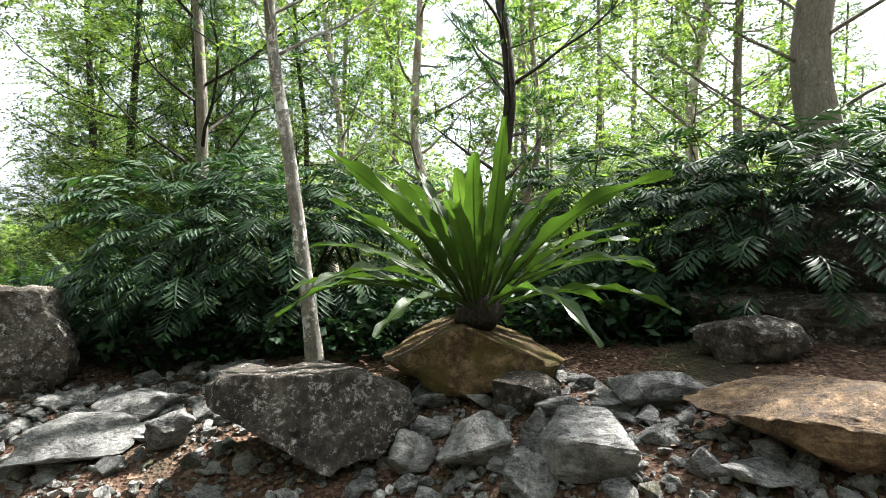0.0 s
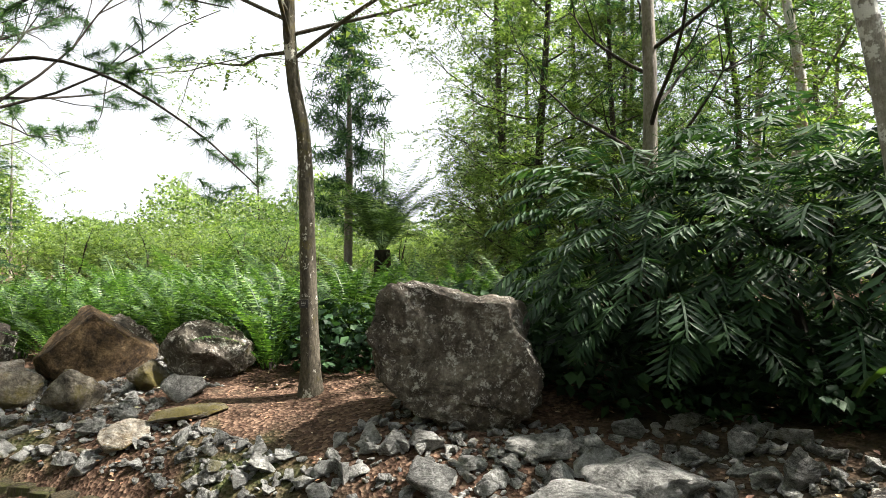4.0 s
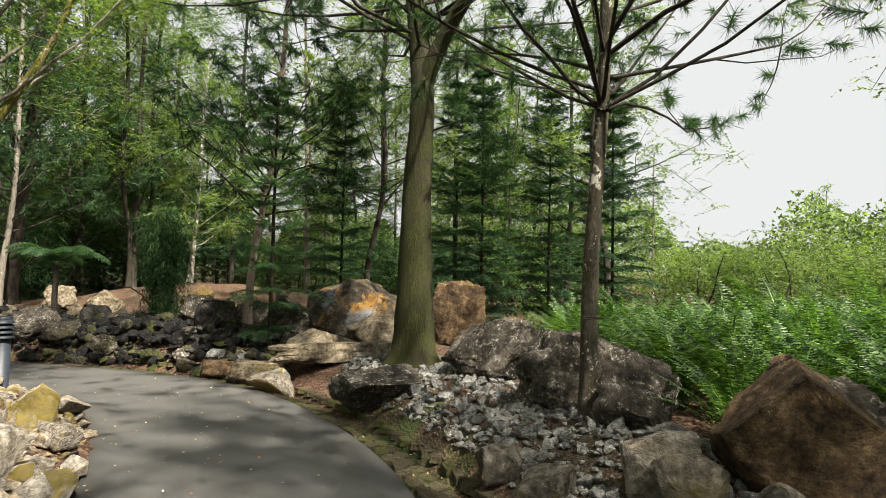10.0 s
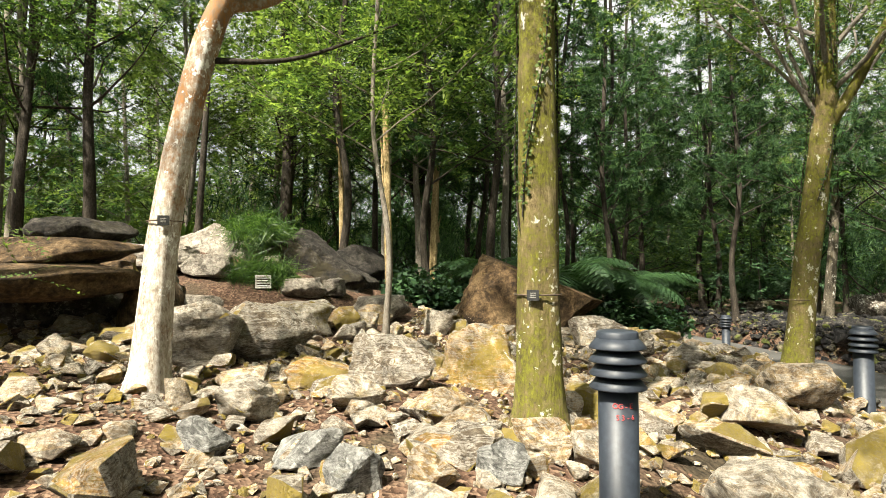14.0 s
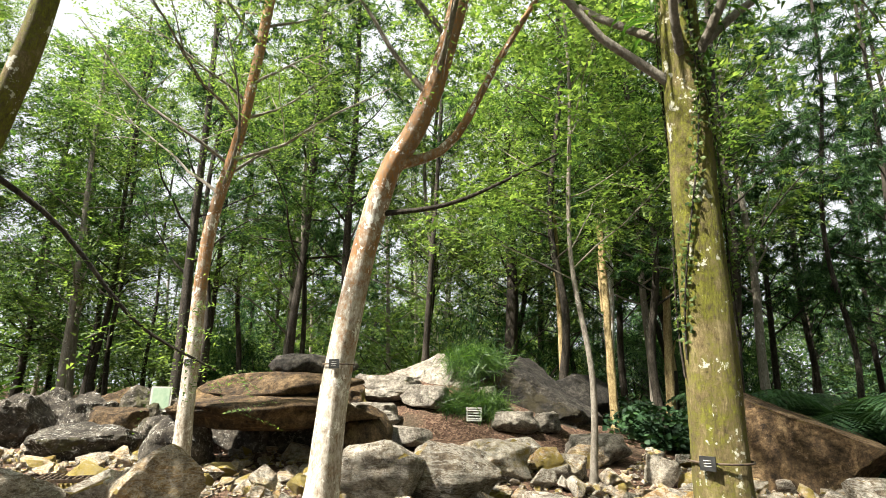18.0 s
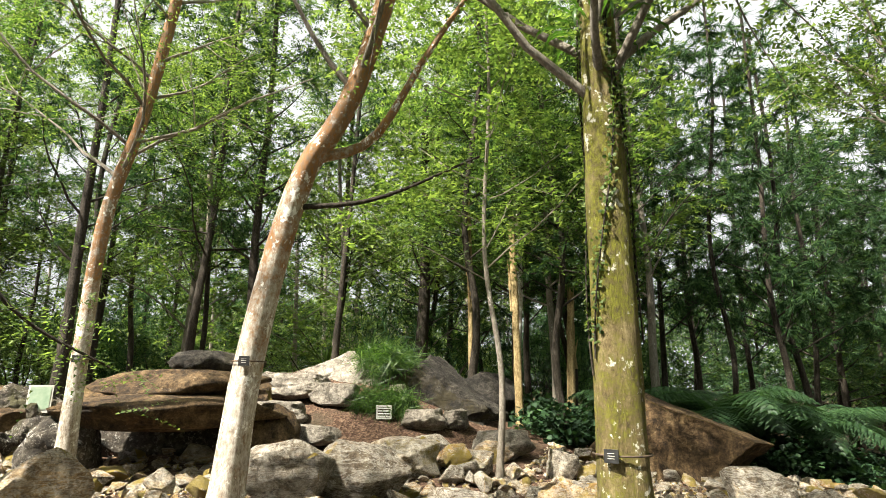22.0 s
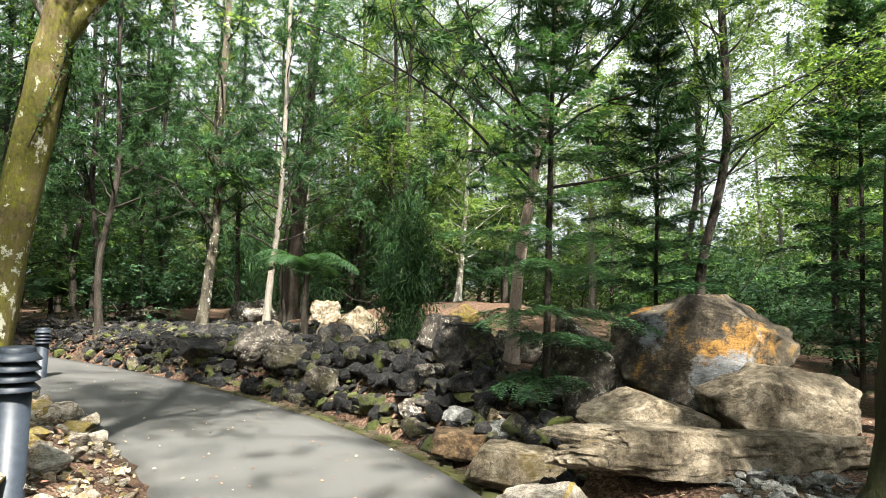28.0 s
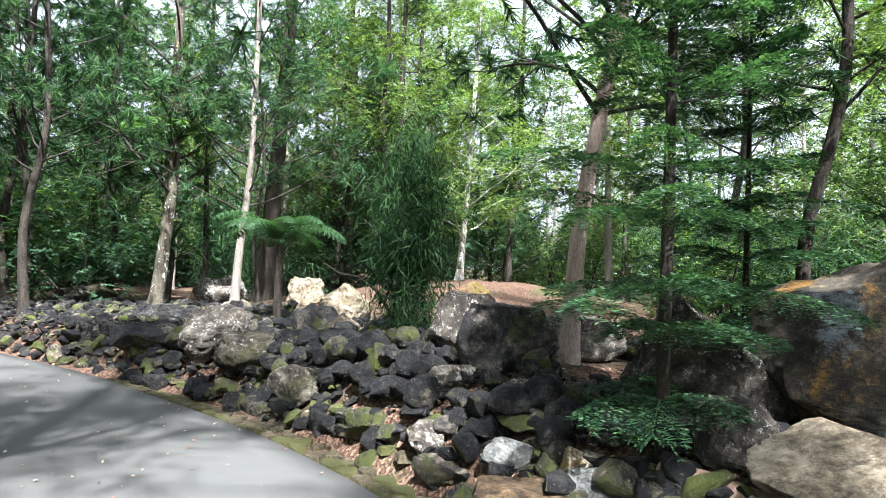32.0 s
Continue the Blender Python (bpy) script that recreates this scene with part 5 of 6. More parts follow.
# ---- ferns and palms ----
def fern(label, seed, count, length, pairs, leaflet, width, rise, fall, leaf, group, category="fern", name="fern", bare=0.1, lean=0.25, shape=0.45, foot=0.06, trunk=0.0, thick=0.12, droop=0.2, spread=25):
    """A rosette of pinnate fronds, on a trunk if it has one."""
    g = np.random.default_rng(seed)
    t = thing(name, label, category, None, group)
    q = []
    for i in range(count):
        a = i * 2.399 + g.uniform(-0.3, 0.3)
        q.append(frond(g, length * g.uniform(0.75, 1.1), pairs, leaflet, width, rise - spread * g.random() ** 1.2 * 1.6 + 8, fall * g.uniform(0.8, 1.2), lean, bare, shape, a, (foot * math.cos(a), foot * math.sin(a), trunk), droop))
    part("fronds", quads("fronds", np.concatenate(q), leaf), t)
    if not trunk:
        part("rootstock", mesh_of("rootstock", *tube([(0, 0, -0.05), (0, 0, 0.04), (0, 0, 0.10)], [foot * 1.3, foot * 1.2, foot * 0.5], 8, 0.15, seed), DARK_BARK), t)
    if trunk:
        part("trunk", mesh_of("trunk", *tube([(0, 0, 0), (0.02, 0, trunk * 0.5), (0, 0, trunk)], [thick * 1.2, thick, thick * 0.9], 10, 0.12, seed), DARK_BARK), t)
    return t


def spread_out(kinds, spots, seed, sizes=(0.8, 1.2), lift=0.0):
    g = np.random.default_rng(seed)
    for q, (x, y) in enumerate(spots):
        k = q % len(kinds)
        t = kinds[k] if q < len(kinds) else copy_thing(kinds[k], Matrix())
        place(t, x, y, g.uniform(0, 360), ground_z(x, y) + lift + 0.08, g.uniform(*sizes))


def in_field(n, box, keep, gap, seed):
    g, out = np.random.default_rng(seed), []
    for _ in range(n * 60):
        x, y = g.uniform(box[0], box[1]), g.uniform(box[2], box[3])
        if len(out) < n and keep(x, y) and all((x - a) ** 2 + (y - b) ** 2 > gap * gap for a, b in out):
            out.append((x, y))
    return out


# bright sword ferns behind the boulders
sword = [fern("bright green sword fern with upright fronds", 90 + q, 26, 1.12, 30, 0.078, 0.026, 86, 62, LEAF_FERN, "sword ferns", spread=24, lean=0.3, shape=0.35) for q in range(4)]
spread_out(sword, in_field(170, (-21, -4.6, 3.6, 9.5), lambda x, y: y > (5.5 if x > -8.9 else 4.35 if x > -12.6 else 3.9) + 0.15 * math.sin(x * 3) and not (x > -6.5 and y < 6.3) and not (x < -15 and y < 4.6), 0.5, 5), 6, (0.8, 1.25))
# dark heart-leaved ground cover
def cover(seed, leaf=LEAF_DARK):
    g = np.random.default_rng(seed)
    n = 560
    c = unit(g.normal(0, 1, (n, 3))) * (g.random(n) ** 0.35)[:, None] * np.array([0.6, 0.6, 0.42]) + np.array([0, 0, 0.28])
    c[:, 2] = np.abs(c[:, 2])
    w = unit(random_ways(n, g, 0.5) + np.array([0, 0, -0.45]))
    sd = unit(np.cross(w, unit(np.array([0, 0, 1.0]) + g.normal(0, 0.35, (n, 3)))))
    t = thing("ground_cover", "low dark heart-leaved plants", "plant", None, "dark ground cover")
    for k in range(0, n, 84):
        part("stem", mesh_of("stem", *tube([(0, 0, 0), tuple(c[k] * np.array([0.5, 0.5, 0.6])), tuple(c[k])], [0.008, 0.006, 0.003], 5), LEAF_DARK), t)
    part("foliage", quads("foliage", leaves(c, w, sd, g.uniform(0.08, 0.135, n), g.uniform(0.07, 0.105, n), 0.08), leaf), t)
    return t


covers = [cover(101), cover(102), cover(103)]
spread_out(covers, in_field(46, (-7.6, 4.6, 5.3, 8.4), lambda x, y: y > 5.75 and not (-5 < x < -3.2 and y < 6.0), 0.6, 7), 8, (0.85, 1.3))


# large dark split-leaved shrubs
def split_leaf(seed):
    g = np.random.default_rng(seed)
    t = thing("split_leaf_shrub", "large dark glossy shrub with deeply divided drooping leaves", "shrub", None, "split-leaved shrubs")
    q = []
    for i in range(95):
        el = math.radians(g.uniform(-8, 85))
        a = i * 2.399
        r = np.array([math.cos(el) * math.cos(a) * 0.75, math.cos(el) * math.sin(a) * 0.75, 0.55 + 1.1 * math.sin(el)]) * g.uniform(0.75, 1.05)
        q.append(frond(g, g.uniform(0.55, 0.85), 15, 0.21, 0.042, math.degrees(el) * 0.5 + 22, 95, 0.55, 0.3, 0.5, a + g.uniform(-0.3, 0.3), r, 0.4, 0.007))
    part("leaves", quads("leaves", np.concatenate(q), LEAF_DARK), t)
    part("stem", mesh_of("stem", *merge(*[tube([(0, 0, 0), (0.2 * math.cos(b), 0.2 * math.sin(b), 0.6), (0.5 * math.cos(b), 0.5 * math.sin(b), 1.2)], [0.03, 0.025, 0.015], 6) for b in range(6)]), DARK_BARK), t)
    return t


splits = [split_leaf(111), split_leaf(112), split_leaf(113)]
spread_out(splits, [(-2.7, 6.3), (-1.7, 6.6), (-3.3, 7.1), (-2.2, 7.3), (-0.9, 7.1), (2.6, 6.4), (3.4, 5.9), (4.2, 6.2), (3.2, 7.0), (4.8, 5.6), (1.9, 7.2), (5.3, 6.9)], 9, (0.9, 1.2))
stone(BOULDER, 3.9, 6.2, 3.0, 1.4, 1.35, -25, "dark rock face under hanging shrubs")


# bird's nest ferns
def strap(g, length, width, rise, fall, azimuth, twist):
    """One long frond: a wavy-edged blade folded along its midrib, and the midrib's line."""
    n = 22
    s = np.linspace(0, 1, n)
    el = np.radians(rise - fall * s ** 1.7)
    az = azimuth + g.uniform(-0.25, 0.25) * s
    ca, sa = np.cos(az), np.sin(az)
    tang = np.stack([np.cos(el) * ca, np.cos(el) * sa, np.sin(el)], 1)
    pos = np.concatenate([[[0, 0, 0]], np.cumsum((tang[1:] + tang[:-1]) * 0.5 * length / (n - 1), 0)]) + np.array([0.07 * ca[0], 0.07 * sa[0], 0])
    up = np.stack([-np.sin(el) * ca, -np.sin(el) * sa, np.cos(el)], 1)
    side = np.stack([-sa, ca, 0 * ca], 1)
    side = side * math.cos(twist) + up * math.sin(twist)
    w = width * np.sin(np.pi * np.clip(0.07 + 0.90 * s, 0, 1)) ** 0.55 * np.clip(0.2 + 1.6 * s, 0, 1)
    rows = []
    for k in (-1, -0.5, 0, 0.5, 1):
        wave = 0.17 * width * np.sin(s * g.uniform(24, 34) + g.uniform(0, 6)) * (abs(k) == 1) * np.clip(s * 3, 0, 1)
        edge = 1 + 0.10 * np.sin(s * g.uniform(30, 44) + g.uniform(0, 6)) * (abs(k) == 1)
        rows.append(pos + side * (w * k * 0.5 * edge)[:, None] + up * (abs(k) * 0.22 * w + wave)[:, None])
    V = np.stack(rows, 1)
    i, j = np.meshgrid(np.arange(n - 1), np.arange(4), indexing="ij")
    return V.reshape(-1, 3), np.stack([i * 5 + j, i * 5 + j + 1, (i + 1) * 5 + j + 1, (i + 1) * 5 + j], -1).reshape(-1, 4), pos + up * 0.004


def nest_fern(label, seed, count, length, width, group="bird's nest ferns", ribs=False):
    g = np.random.default_rng(seed)
    t = thing("birds_nest_fern", label, "fern", None, group)
    for q in range(count):
        a = q * 2.399 + g.uniform(-0.2, 0.2)
        outer = q / count
        rise = 88 - 68 * outer ** 0.8 + g.uniform(-9, 9)
        fall = 6 + 58 * outer ** 1.8 + g.uniform(-4, 22)
        v, f, line = strap(g, length * g.uniform(0.72, 1.08) * (0.62 + 0.42 * min(1, outer * 1.8)), width * g.uniform(0.8, 1.15), rise, fall, a, g.uniform(-0.4, 0.4))
        fr = part("frond", mesh_of("frond", v, f, NEST_YOUNG if outer < 0.14 else LEAF_NEST), t, "bright young frond" if outer < 0.14 else "")
        if ribs:
            part("midrib", mesh_of("midrib", *tube(line[:-1], np.linspace(0.007, 0.002, len(line) - 1), 4), MIDRIB), fr, "dark midrib")
    part("root_mass", mesh_of("root_mass", *rock_arrays(seed, (0.42, 0.42, 0.35), 3, 5, 0.25, 0.7), DARK_BARK), t, "dark fibrous root mass")
    return t


NEST_YOUNG = leaf_material("young_nest_frond", (0.045, 0.08, 0.016), (0.07, 0.12, 0.024), (0.10, 0.16, 0.04), 0.45, 0.5, 0.35)
MIDRIB = bark_material("midrib", (0.012, 0.012, 0.006), (0.03, 0.026, 0.012), (0.05, 0.042, 0.02), (0.05, 0.042, 0.02), 0.7)
NM = nest_fern("large bird's nest fern with long wavy upright fronds", 121, 52, 1.78, 0.14, ribs=True)
place(NM, 0.3, 4.75, 0, ground_z(0.3, 4.75) + 0.66)


place(nest_fern("bird's nest fern on top of the overhanging rock", 122, 34, 2.0, 0.22), 6.3, -5.3, 40, 1.55)
for x, y, z, k in ((4.7, -7.2, 1.2, 0.8), (2.5, -9.75, 1.0, 0.6), (1.05, -10.7, 1.1, 0.65), (-2.76, -11.8, 2.0, 0.6), (8.4, -4.6, 1.1, 0.7)):
    place(nest_fern("bird's nest fern among the rocks", 123 + int(z * 10), 22, 1.3, 0.15), x, y, 70 * k, z, k)


# cycads, palms and tree ferns
cy = "cycads"
place(fern("cycad with a dark round crown on a short trunk", 131, 56, 2.25, 56, 0.22, 0.020, 84, 66, LEAF_MID, cy, "cycad", "cycad", 0.12, 0.45, 0.4, 0.08, 1.5, 0.17, spread=38), -9.7, 10.7)
for q, (x, y, k) in enumerate([(-6.1, 10.6, 1.3), (-5.0, 9.6, 1.1), (-10.8, 8.9, 1.5), (-12.6, 8.4, 1.6), (-8.0, 9.9, 1.2), (-14.0, 7.4, 1.4), (-11.6, 7.2, 1.3)]):
    place(fern("spreading cycad with stiff feathery leaves", 132 + q, 30, 1.35, 40, 0.16, 0.014, 80, 55, LEAF_MID if q < 2 else LEAF_FERN, cy, "cycad", "cycad", 0.1, 0.45, 0.4, 0.08, spread=30), x, y, 0, None, k)
for q, (x, y) in enumerate([(-17.2, 3.5), (-16.6, 4.6), (-17.9, 4.4), (-16.2, 5.6)]):
    place(fern("pale yellow-green strap-leaved plant", 141 + q, 24, 0.75, 9, 0.12, 0.05, 82, 40, LEAF_LIGHT, "strap plants", "plant", "strap_plant", 0.05, 1.6, 0.3, spread=20), x, y)


def tree_fern(label, seed, trunk, length, count=13):
    """A tree fern: dark stem and wide fronds whose leaflets are divided again."""
    g = np.random.default_rng(seed)
    t = thing("tree_fern", label, "tree fern", None, "tree ferns")
    for i in range(count):
        a = i * 2.399 + g.uniform(-0.2, 0.2)
        pairs, ln = 17, length * g.uniform(0.85, 1.1)
        s = np.linspace(0, 1, pairs)
        el = np.radians(g.uniform(38, 64) - 96 * s ** 1.4)
        ca, sa = math.cos(a), math.sin(a)
        tang = np.stack([np.cos(el) * ca, np.cos(el) * sa, np.sin(el)], 1)
        pos = np.concatenate([[[0, 0, 0]], np.cumsum(tang[1:] * ln / (pairs - 1), 0)]) + np.array([0, 0, trunk])
        side = np.array([-sa, ca, 0.0])
        out = [np.stack([pos[:-1] - side * 0.008, pos[:-1] + side * 0.008, pos[1:] + side * 0.005, pos[1:] - side * 0.005], 1)]
        env = np.sin(np.pi * np.clip(s * 0.9 + 0.08, 0, 1)) ** 0.7
        for k in range(2, pairs):
            for d in (-1, 1):
                w = unit(side * d + tang[k] * 0.45 + np.array([0, 0, -0.22]))
                n = 12
                f = np.linspace(0.05, 1, n)[:, None]
                ax = pos[k] + w * f * 0.42 * env[k] * ln / 1.4 + np.array([0, 0, -0.10]) * f ** 2 * env[k]
                o = unit(np.cross(w, unit(np.cross(w, tang[k]))))
                for e in (-1, 1):
                    out.append(leaves(ax, unit(o * e + w * 0.4)[None] * np.ones((n, 1)), w[None] * np.ones((n, 1)), 0.075 * (1.05 - f[:, 0]) * ln / 1.2, np.full(n, 0.03 * ln / 1.2)))
        part("frond", quads("frond", np.concatenate(out), LEAF_TREEFERN), t)
    part("trunk", mesh_of("trunk", *tube([(0, 0, -0.1), (0.03, 0, trunk * 0.5), (0, 0, trunk)], [0.09, 0.07, 0.06], 9, 0.15, seed), DARK_BARK), t)
    return t


tf = tree_fern("tree fern with wide drooping divided fronds", 151, 1.7, 1.5)
place(tf, -20.2, -9.2)
low_fern = tree_fern("low tree fern whose wide fronds reach the ground cover", 152, 0.85, 1.9, 14)
place(low_fern, -10.81, -9.9, 40, None, 0.95)
for x, y, k, a in ((-12.3, -10.6, 0.9, 100), (-13.2, -11.6, 0.95, 170), (-11.4, -11.6, 1.0, 220), (-21.3, -17.6, 1.0, 30), (-12.4, -12.8, 0.9, 300), (-19.6, -19.5, 1.0, 130), (-9.6, -11.2, 0.9, 75)):
    place(copy_thing(low_fern, Matrix()), x, y, a, None, k)
for q, (x, y) in enumerate(in_field(34, (-13.4, -7.5, -14.5, -9.6), lambda x, y: True, 0.75, 12)):
    place(copy_thing(covers[q % 3], Matrix()), x, y, q * 47, None, 1.2)


# ---- tiered conifers ----
def plume(g, length, twigs, twig, rise, fall, azimuth, at, per=11, leaf=0.034, wide=0.011):
    """A conifer branch: an arched rib with drooping side twigs, each feathered with short needles."""
    s = np.linspace(0, 1, twigs)
    el = np.radians(rise - fall * s ** 1.2)
    ca, sa = math.cos(azimuth), math.sin(azimuth)
    tang = np.stack([np.cos(el) * ca, np.cos(el) * sa, np.sin(el)], 1)
    pos = np.asarray(at) + np.concatenate([[[0, 0, 0]], np.cumsum((tang[1:] + tang[:-1]) * 0.5 * length / (twigs - 1), 0)])
    side = np.array([-sa, ca, 0.0])
    w0 = np.linspace(0.008, 0.003, twigs - 1)[:, None]
    out = [np.stack([pos[:-1] - side * w0, pos[:-1] + side * w0, pos[1:] + side * w0, pos[1:] - side * w0], 1)]
    keep = s > 0.12
    env = np.sin(np.pi * np.clip(s * 0.86 + 0.1, 0, 1)) ** 0.6
    f = np.linspace(0.04, 1, per)
    for d in (-1, 1):
        w = unit(side * d + tang * 0.75 + np.array([0, 0, -0.18]) + g.normal(0, 0.13, (twigs, 3)))[keep]
        ln = (twig * env * g.uniform(0.75, 1.15, twigs))[keep]
        p = pos[keep][:, None] + w[:, None] * (ln[:, None] * f)[..., None] + np.array([0, 0, -0.35]) * (ln[:, None] * f ** 2)[..., None]
        o = unit(np.cross(w, np.array([0, 0, 1.0])))
        for e in (-1, 1):
            lw = unit(o[:, None] * e + w[:, None] * 0.9 + np.array([0, 0, 0.25]) + g.normal(0, 0.2, p.shape))
            sd = unit(np.cross(lw, np.array([0, 0, 1.0]) + g.normal(0, 0.3, p.shape)))
            out.append(leaves(p.reshape(-1, 3), lw.reshape(-1, 3), sd.reshape(-1, 3), np.full(p.shape[0] * per, leaf) * g.uniform(0.8, 1.2, p.shape[0] * per), np.full(p.shape[0] * per, wide), 0.1))
    return np.concatenate(out)


def conifer(label, seed, h, reach, step=0.36, low=0.5, leaf=CONIFER_LEAF, ring=6, per=12, needle=0.046):
    """A young tiered conifer: straight stem, whorls of drooping feathery branches."""
    g = np.random.default_rng(seed)
    t = thing("conifer", label, "conifer", None, "tiered conifers")
    part("trunk", mesh_of("trunk", *tube([(0, 0, -0.1), (0.03, 0.02, h * 0.4), (0, 0.03, h)], [0.045, 0.034, 0.012], 9, 0.08, seed), DARK_BARK), t)
    z = low
    while z < h - 0.15:
        f = (z - low) / (h - low)
        ln = reach * (1 - f) ** 0.75 * min(1, 0.55 + 2.2 * f) * g.uniform(0.85, 1.1) + 0.15
        turn = g.uniform(0, 6)
        for k in range(ring):
            a = turn + k * math.tau / ring + g.uniform(-0.25, 0.25)
            ln2 = ln * g.uniform(0.6, 1.12)
            part("branch", quads("branch", plume(g, ln2, int(7 + 15 * ln2), 0.26, 16 + 30 * f + g.uniform(-9, 9), 42 - 30 * f, a, (0, 0, z), per, needle, needle * 0.36), leaf), t)
        z += step * g.uniform(0.65, 1.35)
    return t


place(conifer("young tiered conifer with drooping feathery branches", 161, 5.6, 1.15, 0.36, 0.5, YOUNG_CONIFER, 6, 12, 0.046), -15.95, -1.65)
c2 = conifer("tiered conifer with dark layered branches", 162, 7.0, 1.6, 0.42, 0.8, CONIFER_LEAF, 6, 8, 0.07)
place(c2, -20.3, -1.2)
for x, y, k, a in ((-22.0, 1.9, 1.1, 50), (-18.6, 2.6, 0.95, 100), (-17.9, 5.6, 0.9, 140), (-21.0, 4.6, 1.0, 300), (-23.5, 6.5, 1.1, 20)):
    place(copy_thing(c2, Matrix()), x, y, a, None, k)

# the tall open conifer beyond the ferns: drooping tassels on a bare stem
g = np.random.default_rng(171)
em = thing("tasselled_conifer", "tall open conifer with drooping blue-green tassels", "conifer")
part("trunk", mesh_of("trunk", *tube([(0, 0, 0), (0.05, 0, 4), (0, 0, 8.3)], [0.14, 0.1, 0.02], 9, 0.06, 3), GREY_BARK), em)
for k in range(46):
    z = 2.2 + 6.0 * (k / 46)
    a, ln = k * 2.399, (0.35 + 1.25 * (1 - k / 46) ** 0.6) * g.uniform(0.7, 1.1)
    br = limb_line(g, (0, 0, z), (math.cos(a), math.sin(a), 0.35), ln, 0.2, -0.5, 7)
    q = needle_tufts(g, br[2:], 34, 0.30, 0.03, 0.35, 0.10)
    part("branch", quads("branch", q, NEEDLE), em)
place(em, -13.3, 13.3)
# a short rounded log lying among the stones
log = thing("log", "short reddish-brown rounded log lying among stones", "log")
WOODM = bark_material("log_bark", (0.12, 0.07, 0.05), (0.27, 0.17, 0.12), (0.40, 0.29, 0.22), (0.45, 0.38, 0.32), 0.62)
part("stem", mesh_of("stem", *tube([(-0.48, 0, 0), (-0.46, 0, 0), (-0.2, 0.02, 0.01), (0.15, 0, 0), (0.46, 0.02, 0), (0.48, 0.02, 0)], [0.02, 0.075, 0.085, 0.085, 0.075, 0.02], 16, 0.05, 7), WOODM), log)
log.matrix_basis = pose(-15.5, -1.2, ground_z(-15.5, -1.2) + 0.07, 0, 0, 66)
# a narrow feathery column of a shrub on the dark bank
col = shrub("narrow upright grey-green feathery shrub", 85, 0.40, 2.7, 420, NEEDLE, 0.22, 0.016, "", True)
place(col, -18.5, -5.2)
stag = thing("staghorn_fern", "staghorn fern clasping a trunk", "fern")
g = np.random.default_rng(172)
part("fronds", quads("fronds", np.concatenate([frond(g, 1.5, 11, 0.36, 0.13, 70, 120, 1.2, 0.1, 0.4, k * 0.55, (0, 0, 0), 0.3) for k in range(12)]), LEAF_FERN), stag)
stag.matrix_basis = pose(-20.72, -13.3, 3.55)

# trees whose bases stand among the southern rocks
for q, (x, y, r, bark, lean, h) in enumerate([(-6.83, -6.5, 0.05, GREY_BARK, (0.25, -0.1), 9), (-7.2, -11.4, 0.10, PALE_BARK, (0, 0.1), 9), (-8.0, -11.8, 0.11, GREY_BARK, (0.2, 0), 10), (-9.35, -10.2, 0.12, DARK_BARK, (-0.2, 0.2), 11),
                                             (-10.3, -12.2, 0.12, GREY_BARK, (0.3, 0), 12), (1.8, -9.2, 0.15, DARK_BARK, (0.1, 0), 11), (6.0, -10.2, 0.12, GREY_BARK, (0.4, 0), 11), (-0.75, -11.9, 0.16, DARK_BARK, (0, 0.1), 12),
                                             (-2.4, -13.9, 0.10, GREY_BARK, (0.2, 0), 11), (0.9, -12.2, 0.10, GREY_BARK, (-0.3, 0), 11), (9.2, -8.7, 0.13, DARK_BARK, (0.5, 0), 11), (8.3, -3.6, 0.11, GREY_BARK, (0.9, 0.3), 10), (-4.8, -13.1, 0.22, DARK_BARK, (0, 0), 9)]):
    place(tree("tree", "slender straight trunk among the southern rocks", straight(h, lean), r, r * 0.35, bark, "needle" if q % 2 else "leaf", NEEDLE if q % 2 else (LEAF_LIGHT, LEAF_MID)[q % 4 // 2], 18, 180 + q, (1.3, 2.8), 0.42, 48, 0.5, 1.0, spread=0.4, sides=9, corners=3), x, y)

# ---- the southern rock work ----

WALLM = Mat("stained_brown_wall", 0.9, 0, 0.2)
WALLM.base(WALLM.ramp(WALLM.mix(0.5, WALLM.noise(1.4, 7, 0.65, (1, 1, 0.35)), WALLM.noise(11, 6, 0.7)), (0.32, (0.035, 0.02, 0.013)), (0.5, (0.10, 0.055, 0.035)), (0.68, (0.17, 0.11, 0.07)))).bump(WALLM.noise(9, 8, 0.7), 0.8, 0.06)
shelter = thing("rock_shelter", "long overhanging artificial rock with a smooth brown recess", "rock")
va, fa = rock_arrays(211, (5.6, 2.6, 0.62), 5, 7, 0.16, 0.7)
roof = part("overhang", mesh_of("overhang", va, fa, BOULDER), shelter, "grey-brown weathered rock overhang")
roof.matrix_basis = pose(0, 0, 1.32, 4, -3, 0)
vb, fb = rock_arrays(212, (5.2, 1.0, 1.5), 4, 5, 0.05, 0.8)
part("recess_wall", mesh_of("recess_wall", vb, fb, WALLM.m), shelter, "smooth stained brown wall").matrix_basis = pose(0, 0.55, 0.55, 0, 0, 0)
for x, w in ((-2.5, 1.2), (2.5, 1.1)):
    v, f = rock_arrays(213 + int(x), (w, 1.6, 1.4), 4, 8, 0.12, 0.6)
    part("side_rock", mesh_of("side_rock", v, f, BOULDER), shelter).matrix_basis = pose(x, -0.1, 0.55)
shelter.matrix_basis = pose(7.0, -5.7, ground_z(7.0, -5.7) - 0.05, 0, 0, 236)
stone(BROWN_BOULDER, 4.3, -3.2, 1.2, 0.5, 0.35, 40), stone(BROWN_BOULDER, 5.0, -3.0, 0.7, 0.5, 0.4, 10), stone(OCHRE_ROCK, 5.6, -4.3, 0.9, 0.5, 0.3, 60)

